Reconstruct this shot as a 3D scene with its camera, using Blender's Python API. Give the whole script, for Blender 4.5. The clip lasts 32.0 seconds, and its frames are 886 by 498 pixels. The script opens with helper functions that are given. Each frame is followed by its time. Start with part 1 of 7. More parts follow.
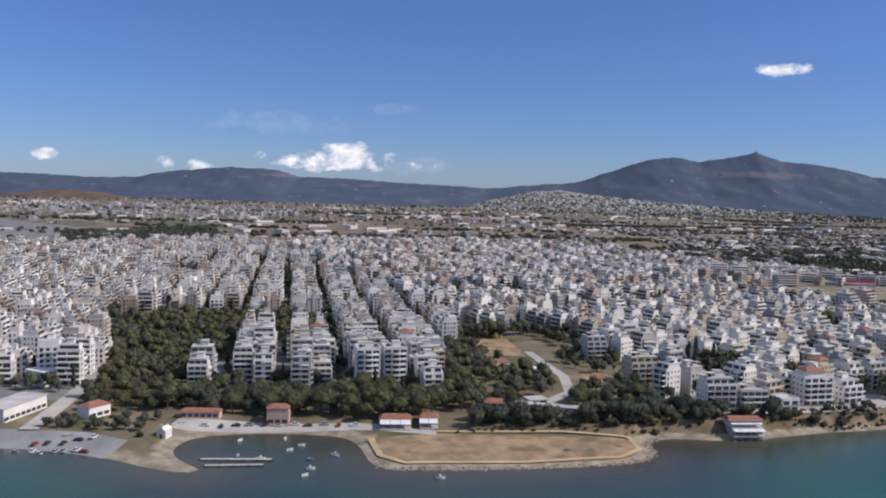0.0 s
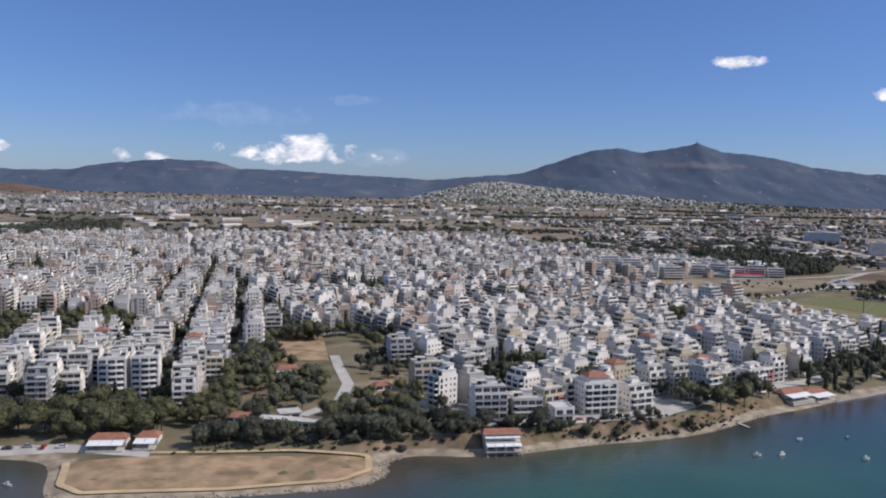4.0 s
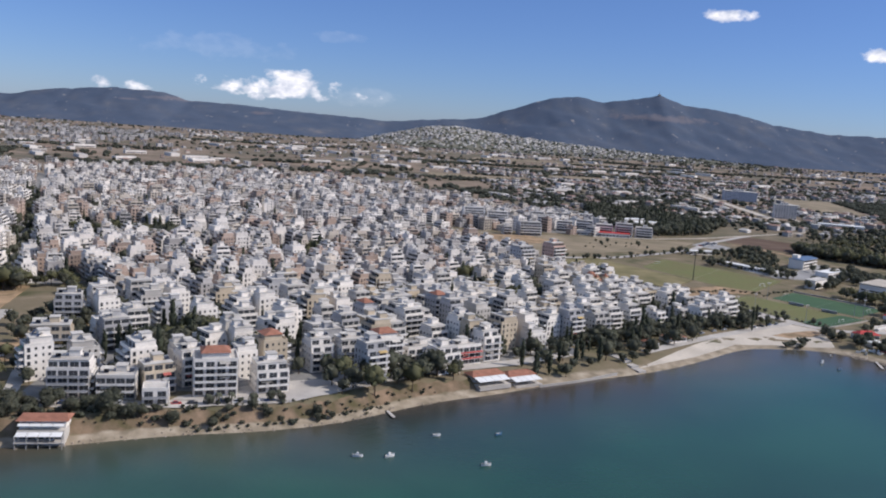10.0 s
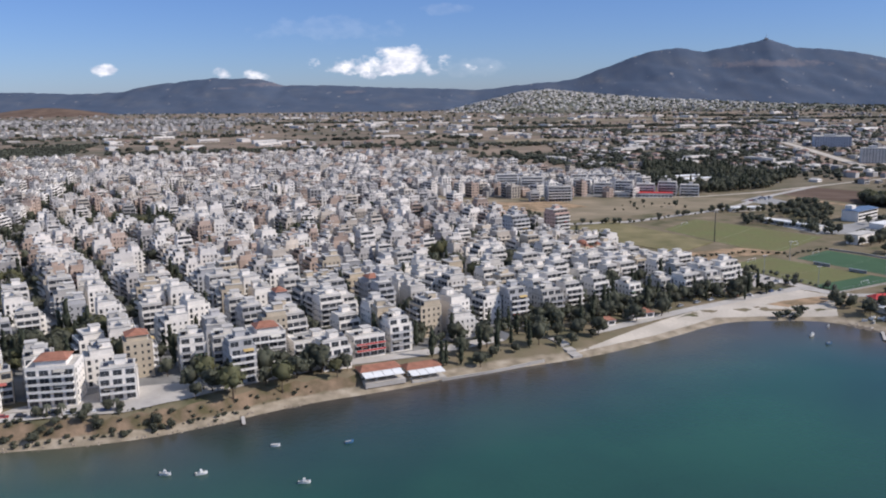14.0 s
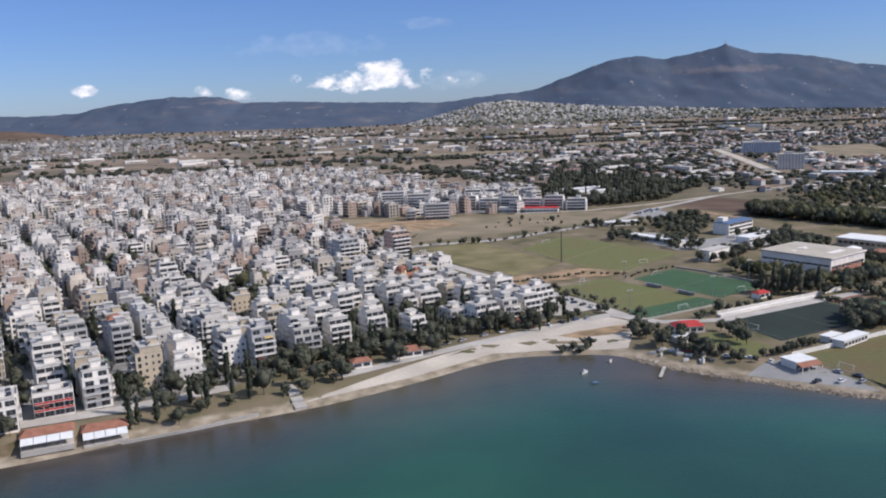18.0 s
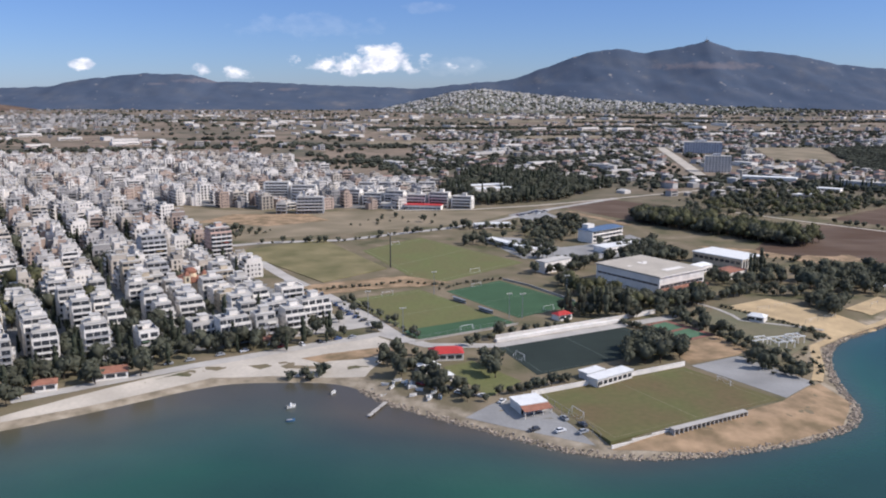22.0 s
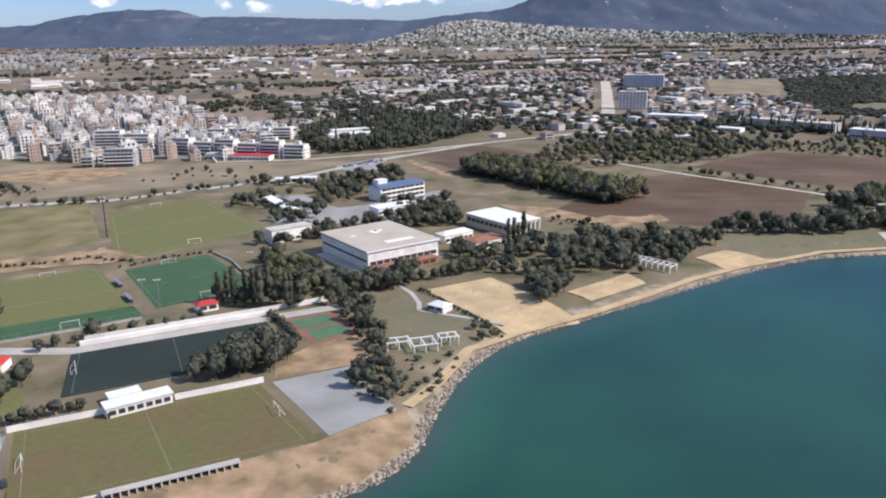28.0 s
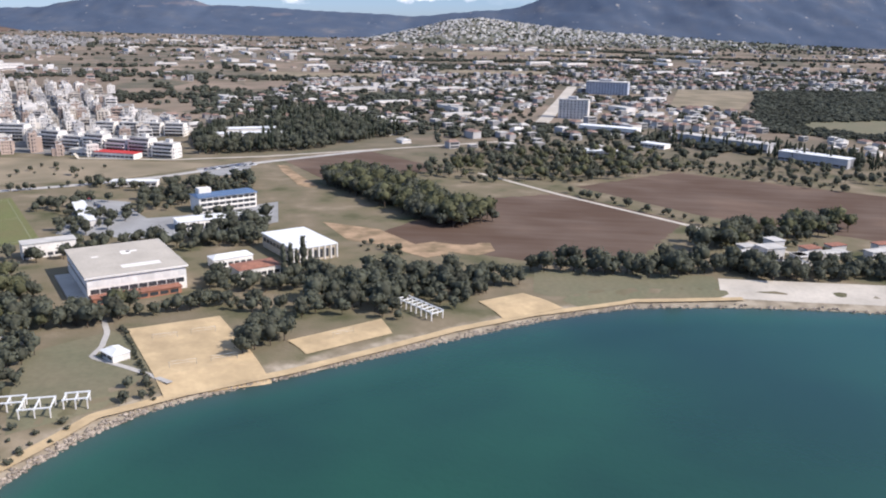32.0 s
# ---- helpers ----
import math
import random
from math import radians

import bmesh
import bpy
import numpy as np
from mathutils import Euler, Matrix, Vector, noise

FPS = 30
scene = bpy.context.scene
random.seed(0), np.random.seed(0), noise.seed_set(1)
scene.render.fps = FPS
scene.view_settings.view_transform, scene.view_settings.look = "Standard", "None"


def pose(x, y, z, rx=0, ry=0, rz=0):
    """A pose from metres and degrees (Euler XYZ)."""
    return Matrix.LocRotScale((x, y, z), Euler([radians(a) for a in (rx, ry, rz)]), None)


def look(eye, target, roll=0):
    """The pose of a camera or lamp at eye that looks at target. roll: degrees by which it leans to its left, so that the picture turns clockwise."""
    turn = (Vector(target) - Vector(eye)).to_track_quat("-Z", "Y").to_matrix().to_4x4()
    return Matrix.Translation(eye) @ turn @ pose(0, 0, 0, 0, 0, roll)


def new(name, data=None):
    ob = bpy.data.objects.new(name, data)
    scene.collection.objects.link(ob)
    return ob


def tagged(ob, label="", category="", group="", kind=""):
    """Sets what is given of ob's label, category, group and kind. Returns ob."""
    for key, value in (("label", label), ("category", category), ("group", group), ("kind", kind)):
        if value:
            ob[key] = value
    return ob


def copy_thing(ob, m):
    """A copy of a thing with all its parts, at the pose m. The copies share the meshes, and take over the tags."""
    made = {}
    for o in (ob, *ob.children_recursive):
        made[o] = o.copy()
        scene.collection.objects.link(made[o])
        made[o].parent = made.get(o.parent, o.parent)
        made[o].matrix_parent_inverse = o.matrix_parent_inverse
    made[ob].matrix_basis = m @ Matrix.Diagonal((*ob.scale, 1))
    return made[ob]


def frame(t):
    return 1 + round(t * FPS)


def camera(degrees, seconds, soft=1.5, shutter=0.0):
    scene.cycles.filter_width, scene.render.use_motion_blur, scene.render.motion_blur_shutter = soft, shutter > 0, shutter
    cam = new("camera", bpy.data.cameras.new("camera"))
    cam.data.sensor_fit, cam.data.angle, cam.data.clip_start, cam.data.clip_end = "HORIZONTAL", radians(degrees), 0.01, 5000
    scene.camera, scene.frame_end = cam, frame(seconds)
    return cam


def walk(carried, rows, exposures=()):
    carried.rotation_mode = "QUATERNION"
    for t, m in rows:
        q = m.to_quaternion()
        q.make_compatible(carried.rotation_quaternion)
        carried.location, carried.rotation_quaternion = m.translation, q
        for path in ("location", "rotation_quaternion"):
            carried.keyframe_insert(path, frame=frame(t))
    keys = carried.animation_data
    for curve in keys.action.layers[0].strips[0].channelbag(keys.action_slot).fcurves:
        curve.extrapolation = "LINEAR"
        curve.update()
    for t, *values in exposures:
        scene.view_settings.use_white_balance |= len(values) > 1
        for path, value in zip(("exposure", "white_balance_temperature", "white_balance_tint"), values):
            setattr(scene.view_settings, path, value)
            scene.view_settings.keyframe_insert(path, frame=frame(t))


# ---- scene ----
cam = camera(55.8, 32.0, soft=2.0)
METRES, EYE, TILT, LEAN, TURN = 1000.0, 118.0, -4.17, -1.5, 0.0
ROWS = [
    (0.0, 0.0, 0.0, 0.0, 0.0, 0.0, -0.0),
    (0.5, 0.0126, 0.0048, 0.0003, -0.41, 0.34, -0.06),
    (1.0, 0.0264, 0.01, 0.0005, -0.84, 0.68, -0.05),
    (1.5, 0.039, 0.0149, 0.0007, -1.2, 0.89, -0.03),
    (2.0, 0.053, 0.0201, 0.0011, -1.58, 0.98, 0.12),
    (2.5, 0.0656, 0.0248, 0.0013, -2.03, 0.87, 0.31),
    (3.0, 0.0795, 0.03, 0.0018, -2.43, 0.48, 0.44),
    (3.5, 0.0923, 0.0347, 0.002, -2.6, -0.01, 0.44),
    (5.5, 0.1471, 0.0536, 0.0041, -2.76, -2.18, 0.06),
    (6.0, 0.1615, 0.0588, 0.0046, -3.13, -2.46, -0.07),
    (6.5, 0.1745, 0.0636, 0.005, -3.54, -2.67, -0.23),
    (7.0, 0.1887, 0.069, 0.0053, -3.82, -2.82, -0.55),
    (7.5, 0.2017, 0.0738, 0.0057, -3.77, -2.95, -0.86),
    (8.0, 0.2162, 0.0789, 0.0063, -3.35, -3.12, -1.08),
    (8.5, 0.2291, 0.084, 0.0064, -3.01, -3.37, -1.23),
    (9.0, 0.2436, 0.0895, 0.0067, -3.01, -3.73, -1.46),
    (9.5, 0.2568, 0.0944, 0.0069, -3.3, -4.07, -1.71),
    (10.0, 0.2706, 0.1003, 0.0072, -3.85, -4.41, -2.01),
    (10.5, 0.2838, 0.1058, 0.0074, -4.05, -4.65, -2.33),
    (11.0, 0.2975, 0.1117, 0.0076, -3.57, -4.93, -2.57),
    (11.5, 0.3106, 0.1167, 0.0078, -2.22, -5.21, -2.47),
    (12.0, 0.3245, 0.1226, 0.0079, -0.11, -5.54, -1.74),
    (12.5, 0.3375, 0.1281, 0.008, 1.32, -5.77, -0.76),
    (13.0, 0.3515, 0.1344, 0.0078, 2.37, -6.03, 0.19),
    (13.5, 0.3644, 0.1404, 0.0077, 3.32, -6.32, 1.09),
    (15.5, 0.4199, 0.1673, 0.0074, 3.87, -6.64, 4.27),
    (16.0, 0.4347, 0.1739, 0.0072, 3.51, -6.17, 4.35),
    (16.5, 0.4483, 0.1801, 0.0071, 3.66, -5.75, 4.3),
    (17.0, 0.4632, 0.1872, 0.0069, 3.56, -5.62, 4.17),
    (17.5, 0.4769, 0.1939, 0.0069, 3.2, -5.66, 3.88),
    (18.0, 0.492, 0.2008, 0.0068, 2.86, -5.71, 3.45),
    (18.5, 0.5056, 0.2073, 0.0071, 2.62, -5.77, 3.07),
    (19.0, 0.5208, 0.2144, 0.0071, 2.53, -5.78, 2.74),
    (19.5, 0.5348, 0.2212, 0.0072, 2.59, -5.79, 2.5),
    (20.0, 0.5499, 0.2283, 0.0075, 2.72, -5.84, 2.3),
    (20.5, 0.5641, 0.2348, 0.0076, 2.85, -5.91, 2.09),
    (21.0, 0.5793, 0.2417, 0.0078, 2.92, -6.07, 1.81),
    (21.5, 0.5936, 0.2487, 0.008, 2.87, -6.31, 1.56),
    (22.0, 0.6087, 0.2564, 0.0083, 2.62, -6.63, 1.38),
    (22.5, 0.6227, 0.2636, 0.0085, 2.38, -6.94, 1.19),
    (23.0, 0.6378, 0.2711, 0.0089, 2.22, -7.25, 1.1),
    (23.5, 0.652, 0.2783, 0.0092, 2.19, -7.57, 1.27),
    (24.0, 0.667, 0.2868, 0.0092, 2.23, -8.12, 1.68),
    (24.5, 0.6809, 0.2941, 0.0095, 2.48, -8.85, 1.97),
    (26.5, 0.7401, 0.325, 0.0104, 4.35, -10.75, 2.61),
    (27.0, 0.7551, 0.3336, 0.0106, 4.47, -10.97, 2.68),
    (27.5, 0.7692, 0.3418, 0.0108, 4.42, -11.05, 2.61),
    (28.0, 0.7844, 0.3509, 0.0108, 4.37, -11.07, 2.31),
    (28.5, 0.7987, 0.3593, 0.0109, 4.42, -11.08, 2.03),
    (29.0, 0.8142, 0.3683, 0.0111, 4.44, -11.2, 1.59),
    (29.5, 0.8284, 0.3773, 0.0109, 4.59, -11.55, 1.27),
    (30.0, 0.8436, 0.3867, 0.0114, 4.77, -12.07, 0.96),
    (30.5, 0.8577, 0.3963, 0.012, 5.01, -12.4, 0.61),
    (31.0, 0.8729, 0.4061, 0.0123, 5.34, -12.38, 0.4),
    (31.5, 0.8868, 0.4158, 0.0125, 5.75, -11.99, 0.24),
    (32.0, 0.9015, 0.426, 0.0125, 6.32, -11.21, 0.05),
]
EXPOSURES = [(0.0, 0.30, 6600, 14), (10.0, 0.40, 6600, 14), (20.0, 0.49, 6600, 14), (26.0, 0.66, 6600, 14), (32.0, 0.88, 6600, 14)]
walk(cam, [(t, pose(0, 0, EYE, TILT, LEAN, TURN) @ pose(METRES * x, METRES * y, METRES * z, 90 + pitch, roll, yaw)) for t, x, y, z, yaw, pitch, roll in ROWS], EXPOSURES)


# ---- world, sun ----
SUN_AZ, SUN_EL = 98.0, 41.0     # degrees clockwise from +y, and above the horizon
world = bpy.data.worlds.new("world")
scene.world = world
world.use_nodes = True


def sky_nodes():
    """Clear blue sky with a few fair-weather clouds low over the mountains."""
    nt = world.node_tree
    nt.nodes.clear()
    N, L = nt.nodes.new, nt.links.new
    out, bg = N("ShaderNodeOutputWorld"), N("ShaderNodeBackground")
    sky = N("ShaderNodeTexSky")
    sky.sky_type, sky.sun_disc = "NISHITA", False
    sky.sun_elevation, sky.sun_rotation = radians(SUN_EL), radians(SUN_AZ)
    sky.air_density, sky.dust_density, sky.ozone_density, sky.altitude = 1.0, 0.5, 6.0, 1500.0
    bg.inputs["Strength"].default_value = 0.15
    tc = N("ShaderNodeTexCoord")

    def math_node(op, a, b=None, clamp=False):
        m = N("ShaderNodeMath")
        m.operation, m.use_clamp = op, clamp
        for i, v in enumerate((a, b)):
            if v is None:
                continue
            if isinstance(v, (int, float)):
                m.inputs[i].default_value = v
            else:
                L(v, m.inputs[i])
        return m.outputs[0]

    def dot(vec):
        m = N("ShaderNodeVectorMath")
        m.operation = "DOT_PRODUCT"
        L(tc.outputs["Generated"], m.inputs[0])
        m.inputs[1].default_value = vec
        return m.outputs["Value"]

    noise_tex = N("ShaderNodeTexNoise")
    noise_tex.inputs["Scale"].default_value, noise_tex.inputs["Detail"].default_value = 34.0, 7.0
    noise_tex.inputs["Roughness"].default_value = 0.6
    stretch = N("ShaderNodeVectorMath")
    stretch.operation = "MULTIPLY"
    stretch.inputs[1].default_value = (1.0, 1.0, 1.7)
    L(tc.outputs["Generated"], stretch.inputs[0])
    L(stretch.outputs[0], noise_tex.inputs["Vector"])
    # azimuth, elevation, half width, half height (degrees), weight
    clouds = [(-7.4, 1.65, 5.2, 0.72, 1.0), (-6.6, 2.0, 2.5, 0.95, 1.0), (-8.6, 1.8, 2.0, 0.7, 1.0), (-25.3, 1.5, 0.75, 0.38, 0.9),
              (-18.3, 1.25, 0.75, 0.4, 0.95), (-16.2, 1.1, 1.2, 0.5, 0.95), (21.9, 7.9, 1.7, 0.4, 1.0),
              (30.4, 5.7, 1.0, 0.5, 0.95), (-2.2, 1.5, 3.0, 0.7, 0.10), (-11.0, 4.0, 4.5, 0.8, 0.07), (-3.5, 5.2, 1.8, 0.4, 0.08)]
    total = None
    for az, el, w, h, weight in clouds:
        a, e = radians(az), radians(el)
        right = (math.cos(a), -math.sin(a), 0)
        up = (-math.sin(e) * math.sin(a), -math.sin(e) * math.cos(a), math.cos(e))
        u = math_node("DIVIDE", dot(right), radians(w))
        v = math_node("DIVIDE", dot(up), radians(h))
        r = math_node("ADD", math_node("MULTIPLY", u, u), math_node("MULTIPLY", v, v))
        ahead = math_node("GREATER_THAN", dot((math.sin(a), math.cos(a), 0)), 0.5)
        soft = math_node("ADD", math_node("MULTIPLY", noise_tex.outputs["Fac"], 5.0), -1.55)
        m = math_node("MULTIPLY", math_node("SUBTRACT", soft, r), 1.15, clamp=True)
        m = math_node("MULTIPLY", math_node("MULTIPLY", m, ahead), weight)
        total = m if total is None else math_node("MAXIMUM", total, m)
    mix = N("ShaderNodeMix")
    mix.data_type = "RGBA"
    L(total, mix.inputs["Factor"])
    tint = N("ShaderNodeMix")
    tint.data_type, tint.blend_type = "RGBA", "MULTIPLY"
    tint.inputs["Factor"].default_value = 1.0
    low = N("ShaderNodeMix")
    low.data_type = "RGBA"
    low.inputs["A"].default_value, low.inputs["B"].default_value = (0.30, 0.36, 0.505, 1), (0.374, 0.427, 0.55, 1)
    L(math_node("MULTIPLY", dot((0, 0, 1)), 5.0, clamp=True), low.inputs["Factor"])
    high = N("ShaderNodeMix")
    high.data_type = "RGBA"
    high.inputs["B"].default_value = (1.95, 1.42, 1.05, 1)
    rise = N("ShaderNodeMapRange")
    rise.interpolation_type = "SMOOTHSTEP"
    rise.inputs["From Min"].default_value, rise.inputs["From Max"].default_value = 0.2, 0.6
    L(dot((0, 0, 1)), rise.inputs["Value"])
    L(rise.outputs[0], high.inputs["Factor"])
    L(low.outputs["Result"], high.inputs["A"])
    L(high.outputs["Result"], tint.inputs["B"])
    L(sky.outputs[0], tint.inputs["A"])
    L(tint.outputs["Result"], mix.inputs["A"])
    shade = ramp_stops = N("ShaderNodeValToRGB")
    ramp_stops.color_ramp.elements[0].position, ramp_stops.color_ramp.elements[0].color = 0.36, (3.1, 3.45, 4.15, 1)
    ramp_stops.color_ramp.elements[1].position, ramp_stops.color_ramp.elements[1].color = 0.62, (5.4, 5.5, 5.8, 1)
    puff = N("ShaderNodeTexNoise")
    puff.inputs["Scale"].default_value, puff.inputs["Detail"].default_value = 70.0, 5.0
    L(stretch.outputs[0], puff.inputs["Vector"])
    L(puff.outputs["Fac"], shade.inputs["Fac"])
    L(shade.outputs["Color"], mix.inputs["B"])
    L(mix.outputs["Result"], bg.inputs["Color"])
    L(bg.outputs[0], out.inputs["Surface"])


sky_nodes()
sun = new("sun", bpy.data.lights.new("sun", "SUN"))
sun.data.energy, sun.data.angle, sun.data.color = 3.05, radians(0.53), (1.0, 0.96, 0.90)
_a, _e = radians(SUN_AZ), radians(SUN_EL)
SUN_DIR = Vector((math.sin(_a) * math.cos(_e), math.cos(_a) * math.cos(_e), math.sin(_e)))
sun.matrix_world = look(SUN_DIR * 900 + Vector((300, 600, 0)), (300, 600, 0))
scene.view_settings.exposure = 0.0

# ---- materials ----


def mat(name, base, rough=0.85, var=0.2, scale=0.15, fine=2.0, spec=0.25, island=0.0, each=0.0, bump=0.0, metal=0.0, tint=None, see_through=0.0):
    """Procedural surface: base colour with stains (1/scale metres), grain, and a shift per island or per object."""
    m = bpy.data.materials.new(name)
    m.use_nodes = True
    nt = m.node_tree
    nt.nodes.clear()
    N, L = nt.nodes.new, nt.links.new
    out, bsdf = N("ShaderNodeOutputMaterial"), N("ShaderNodeBsdfPrincipled")
    L(bsdf.outputs[0], out.inputs["Surface"])
    geo = N("ShaderNodeNewGeometry")

    def noise_at(s, detail):
        n = N("ShaderNodeTexNoise")
        n.inputs["Scale"].default_value, n.inputs["Detail"].default_value = s, detail
        L(geo.outputs["Position"], n.inputs["Vector"])
        return n.outputs["Fac"]

    def mixed(fac, a, b):
        x = N("ShaderNodeMix")
        x.data_type = "RGBA"
        for key, v in (("Factor", fac), ("A", a), ("B", b)):
            if isinstance(v, tuple):
                x.inputs[key].default_value = (*v[:3], 1)
            elif isinstance(v, float):
                x.inputs[key].default_value = v
            else:
                L(v, x.inputs[key])
        return x.outputs["Result"]

    def spread(fac, lo, hi):
        r = N("ShaderNodeMapRange")
        r.inputs["From Min"].default_value, r.inputs["From Max"].default_value = lo, hi
        L(fac, r.inputs["Value"])
        return r.outputs[0]

    dark = tuple(c * (1 - var) for c in base)
    light = tuple(min(1, c * (1 + var * 0.7)) for c in base)
    if tint:
        dark = tuple(tint)
    big = noise_at(scale, 4.0)
    grain = noise_at(fine, 3.0)
    col = mixed(spread(big, 0.32, 0.68), dark, light)
    col = mixed(spread(grain, 0.3, 0.75), col, mixed(0.35, col, tuple(c * 0.6 for c in base)))
    if island or each:
        if island:
            fac, amount = geo.outputs["Random Per Island"], island
        else:
            info = N("ShaderNodeObjectInfo")
            fac, amount = info.outputs["Random"], each
        k = N("ShaderNodeMapRange")
        k.inputs["To Min"].default_value, k.inputs["To Max"].default_value = 1 - amount, 1 + amount * 0.35
        L(fac, k.inputs["Value"])
        hsv = N("ShaderNodeHueSaturation")
        L(k.outputs[0], hsv.inputs["Value"])
        L(col, hsv.inputs["Color"])
        col = hsv.outputs["Color"]
    L(col, bsdf.inputs["Base Color"])
    bsdf.inputs["Roughness"].default_value = rough
    bsdf.inputs["Specular IOR Level"].default_value = spec
    bsdf.inputs["Metallic"].default_value = metal
    if bump:
        b = N("ShaderNodeBump")
        b.inputs["Strength"].default_value, b.inputs["Distance"].default_value = bump, 0.3
        L(grain, b.inputs["Height"])
        L(b.outputs[0], bsdf.inputs["Normal"])
    if see_through:                     # leaves let some light through
        glow, both = N("ShaderNodeBsdfTranslucent"), N("ShaderNodeMixShader")
        L(col, glow.inputs["Color"])
        both.inputs[0].default_value = see_through
        L(bsdf.outputs[0], both.inputs[1])
        L(glow.outputs[0], both.inputs[2])
        L(both.outputs[0], out.inputs["Surface"])
    return m


M = {}
M["white"] = mat("white_render", (0.84, 0.79, 0.72), 0.85, 0.12, 0.12, 0.8, each=0.12)
M["offwhite"] = mat("offwhite_render", (0.62, 0.585, 0.535), 0.88, 0.16, 0.12, 0.8, each=0.22)
M["cream"] = mat("cream_render", (0.56, 0.47, 0.35), 0.88, 0.12, 0.12, 0.8, each=0.15)
M["grey"] = mat("grey_render", (0.47, 0.465, 0.465), 0.88, 0.14, 0.12, 0.8, each=0.2)
M["pink"] = mat("salmon_render", (0.58, 0.40, 0.33), 0.88, 0.12, 0.12, 0.8, each=0.15)
M["town_white"] = mat("town_white_render", (0.83, 0.775, 0.71), 0.88, 0.14, 0.05, 0.5, island=0.25)
M["town_cream"] = mat("town_cream_render", (0.58, 0.51, 0.43), 0.88, 0.16, 0.05, 0.5, island=0.35)
M["town_grey"] = mat("town_grey_render", (0.47, 0.445, 0.425), 0.88, 0.16, 0.05, 0.5, island=0.35)
M["far_wall"] = mat("far_house_render", (0.46, 0.44, 0.42), 0.9, 0.15, 0.02, 0.3, island=0.45)
M["roof"] = mat("flat_roof_screed", (0.56, 0.53, 0.485), 0.92, 0.25, 0.10, 0.8, island=0.3)
M["tile"] = mat("terracotta_tile", (0.33, 0.15, 0.10), 0.85, 0.22, 0.4, 3.0, island=0.2)
M["redpaint"] = mat("red_metal_roof", (0.52, 0.055, 0.05), 0.6, 0.15, 0.2, 2.0)
M["glass"] = mat("window_glass", (0.05, 0.055, 0.062), 0.12, 0.3, 0.3, 1.0, spec=0.6)
M["shade"] = mat("canvas_awning", (0.55, 0.52, 0.46), 0.9, 0.15, 0.3, 1.5, each=0.35)
M["rail"] = mat("balcony_parapet", (0.77, 0.735, 0.685), 0.8, 0.12, 0.3, 1.5, each=0.12)
M["metal"] = mat("galvanised_steel", (0.38, 0.39, 0.40), 0.45, 0.15, 0.5, 3.0, metal=0.6)
M["dark"] = mat("dark_steel", (0.05, 0.05, 0.052), 0.5, 0.2, 0.5, 3.0)
M["asphalt"] = mat("asphalt", (0.22, 0.215, 0.205), 0.92, 0.25, 0.08, 1.2)
M["concrete"] = mat("pale_concrete", (0.45, 0.42, 0.38), 0.92, 0.2, 0.07, 0.8)
M["gravel"] = mat("grey_gravel", (0.30, 0.295, 0.285), 0.95, 0.22, 0.05, 1.0)
M["sand"] = mat("beach_sand", (0.50, 0.37, 0.215), 0.95, 0.2, 0.09, 0.5)
M["paledirt"] = mat("pale_dust_track", (0.51, 0.455, 0.38), 0.95, 0.18, 0.05, 0.6)
M["dirt"] = mat("ochre_dirt", (0.36, 0.245, 0.15), 0.95, 0.3, 0.11, 0.3, tint=(0.17, 0.125, 0.07))
M["drygrass"] = mat("dry_grass", (0.27, 0.215, 0.145), 0.95, 0.2, 0.025, 0.2, tint=(0.165, 0.14, 0.088))
M["lawn"] = mat("lawn_grass", (0.135, 0.13, 0.078), 0.95, 0.2, 0.05, 0.5, tint=(0.185, 0.16, 0.10))
M["turf_olive"] = mat("olive_pitch_grass", (0.112, 0.112, 0.044), 0.95, 0.2, 0.05, 0.4, tint=(0.150, 0.112, 0.056))
M["turf_dry"] = mat("yellowed_pitch_grass", (0.215, 0.180, 0.092), 0.95, 0.2, 0.05, 0.4, tint=(0.135, 0.125, 0.055))
M["turf_green"] = mat("green_pitch_grass", (0.128, 0.138, 0.052), 0.95, 0.2, 0.045, 0.4, tint=(0.155, 0.142, 0.062))
M["turf_bright"] = mat("green_synthetic_turf", (0.050, 0.105, 0.052), 0.9, 0.12, 0.05, 0.8)
M["turf_dark"] = mat("dark_synthetic_turf", (0.025, 0.036, 0.030), 0.9, 0.15, 0.05, 0.8)
M["line"] = mat("white_line_paint", (0.75, 0.75, 0.73), 0.8, 0.1, 0.3, 2.0)
M["leaf"] = mat("broad_leaves", (0.140, 0.149, 0.106), 0.8, 0.3, 0.14, 1.5, island=0.25, tint=(0.105, 0.104, 0.074), see_through=0.45)
M["pine"] = mat("pine_needles", (0.164, 0.167, 0.090), 0.8, 0.3, 0.14, 1.5, island=0.25, tint=(0.125, 0.122, 0.062), see_through=0.45)
M["cypress"] = mat("cypress_leaves", (0.085, 0.098, 0.066), 0.8, 0.3, 0.2, 1.5, island=0.25, see_through=0.45)
M["wood_far"] = mat("far_foliage", (0.138, 0.146, 0.11), 0.85, 0.3, 0.01, 0.3, island=0.5, see_through=0.5)
M["bark"] = mat("bark", (0.10, 0.075, 0.055), 0.95, 0.3, 1.0, 5.0)
M["rock"] = mat("shore_rock", (0.38, 0.315, 0.25), 0.9, 0.25, 0.3, 1.5, island=0.45)
M["court_green"] = mat("green_court", (0.09, 0.17, 0.10), 0.8, 0.1, 0.2, 1.5)
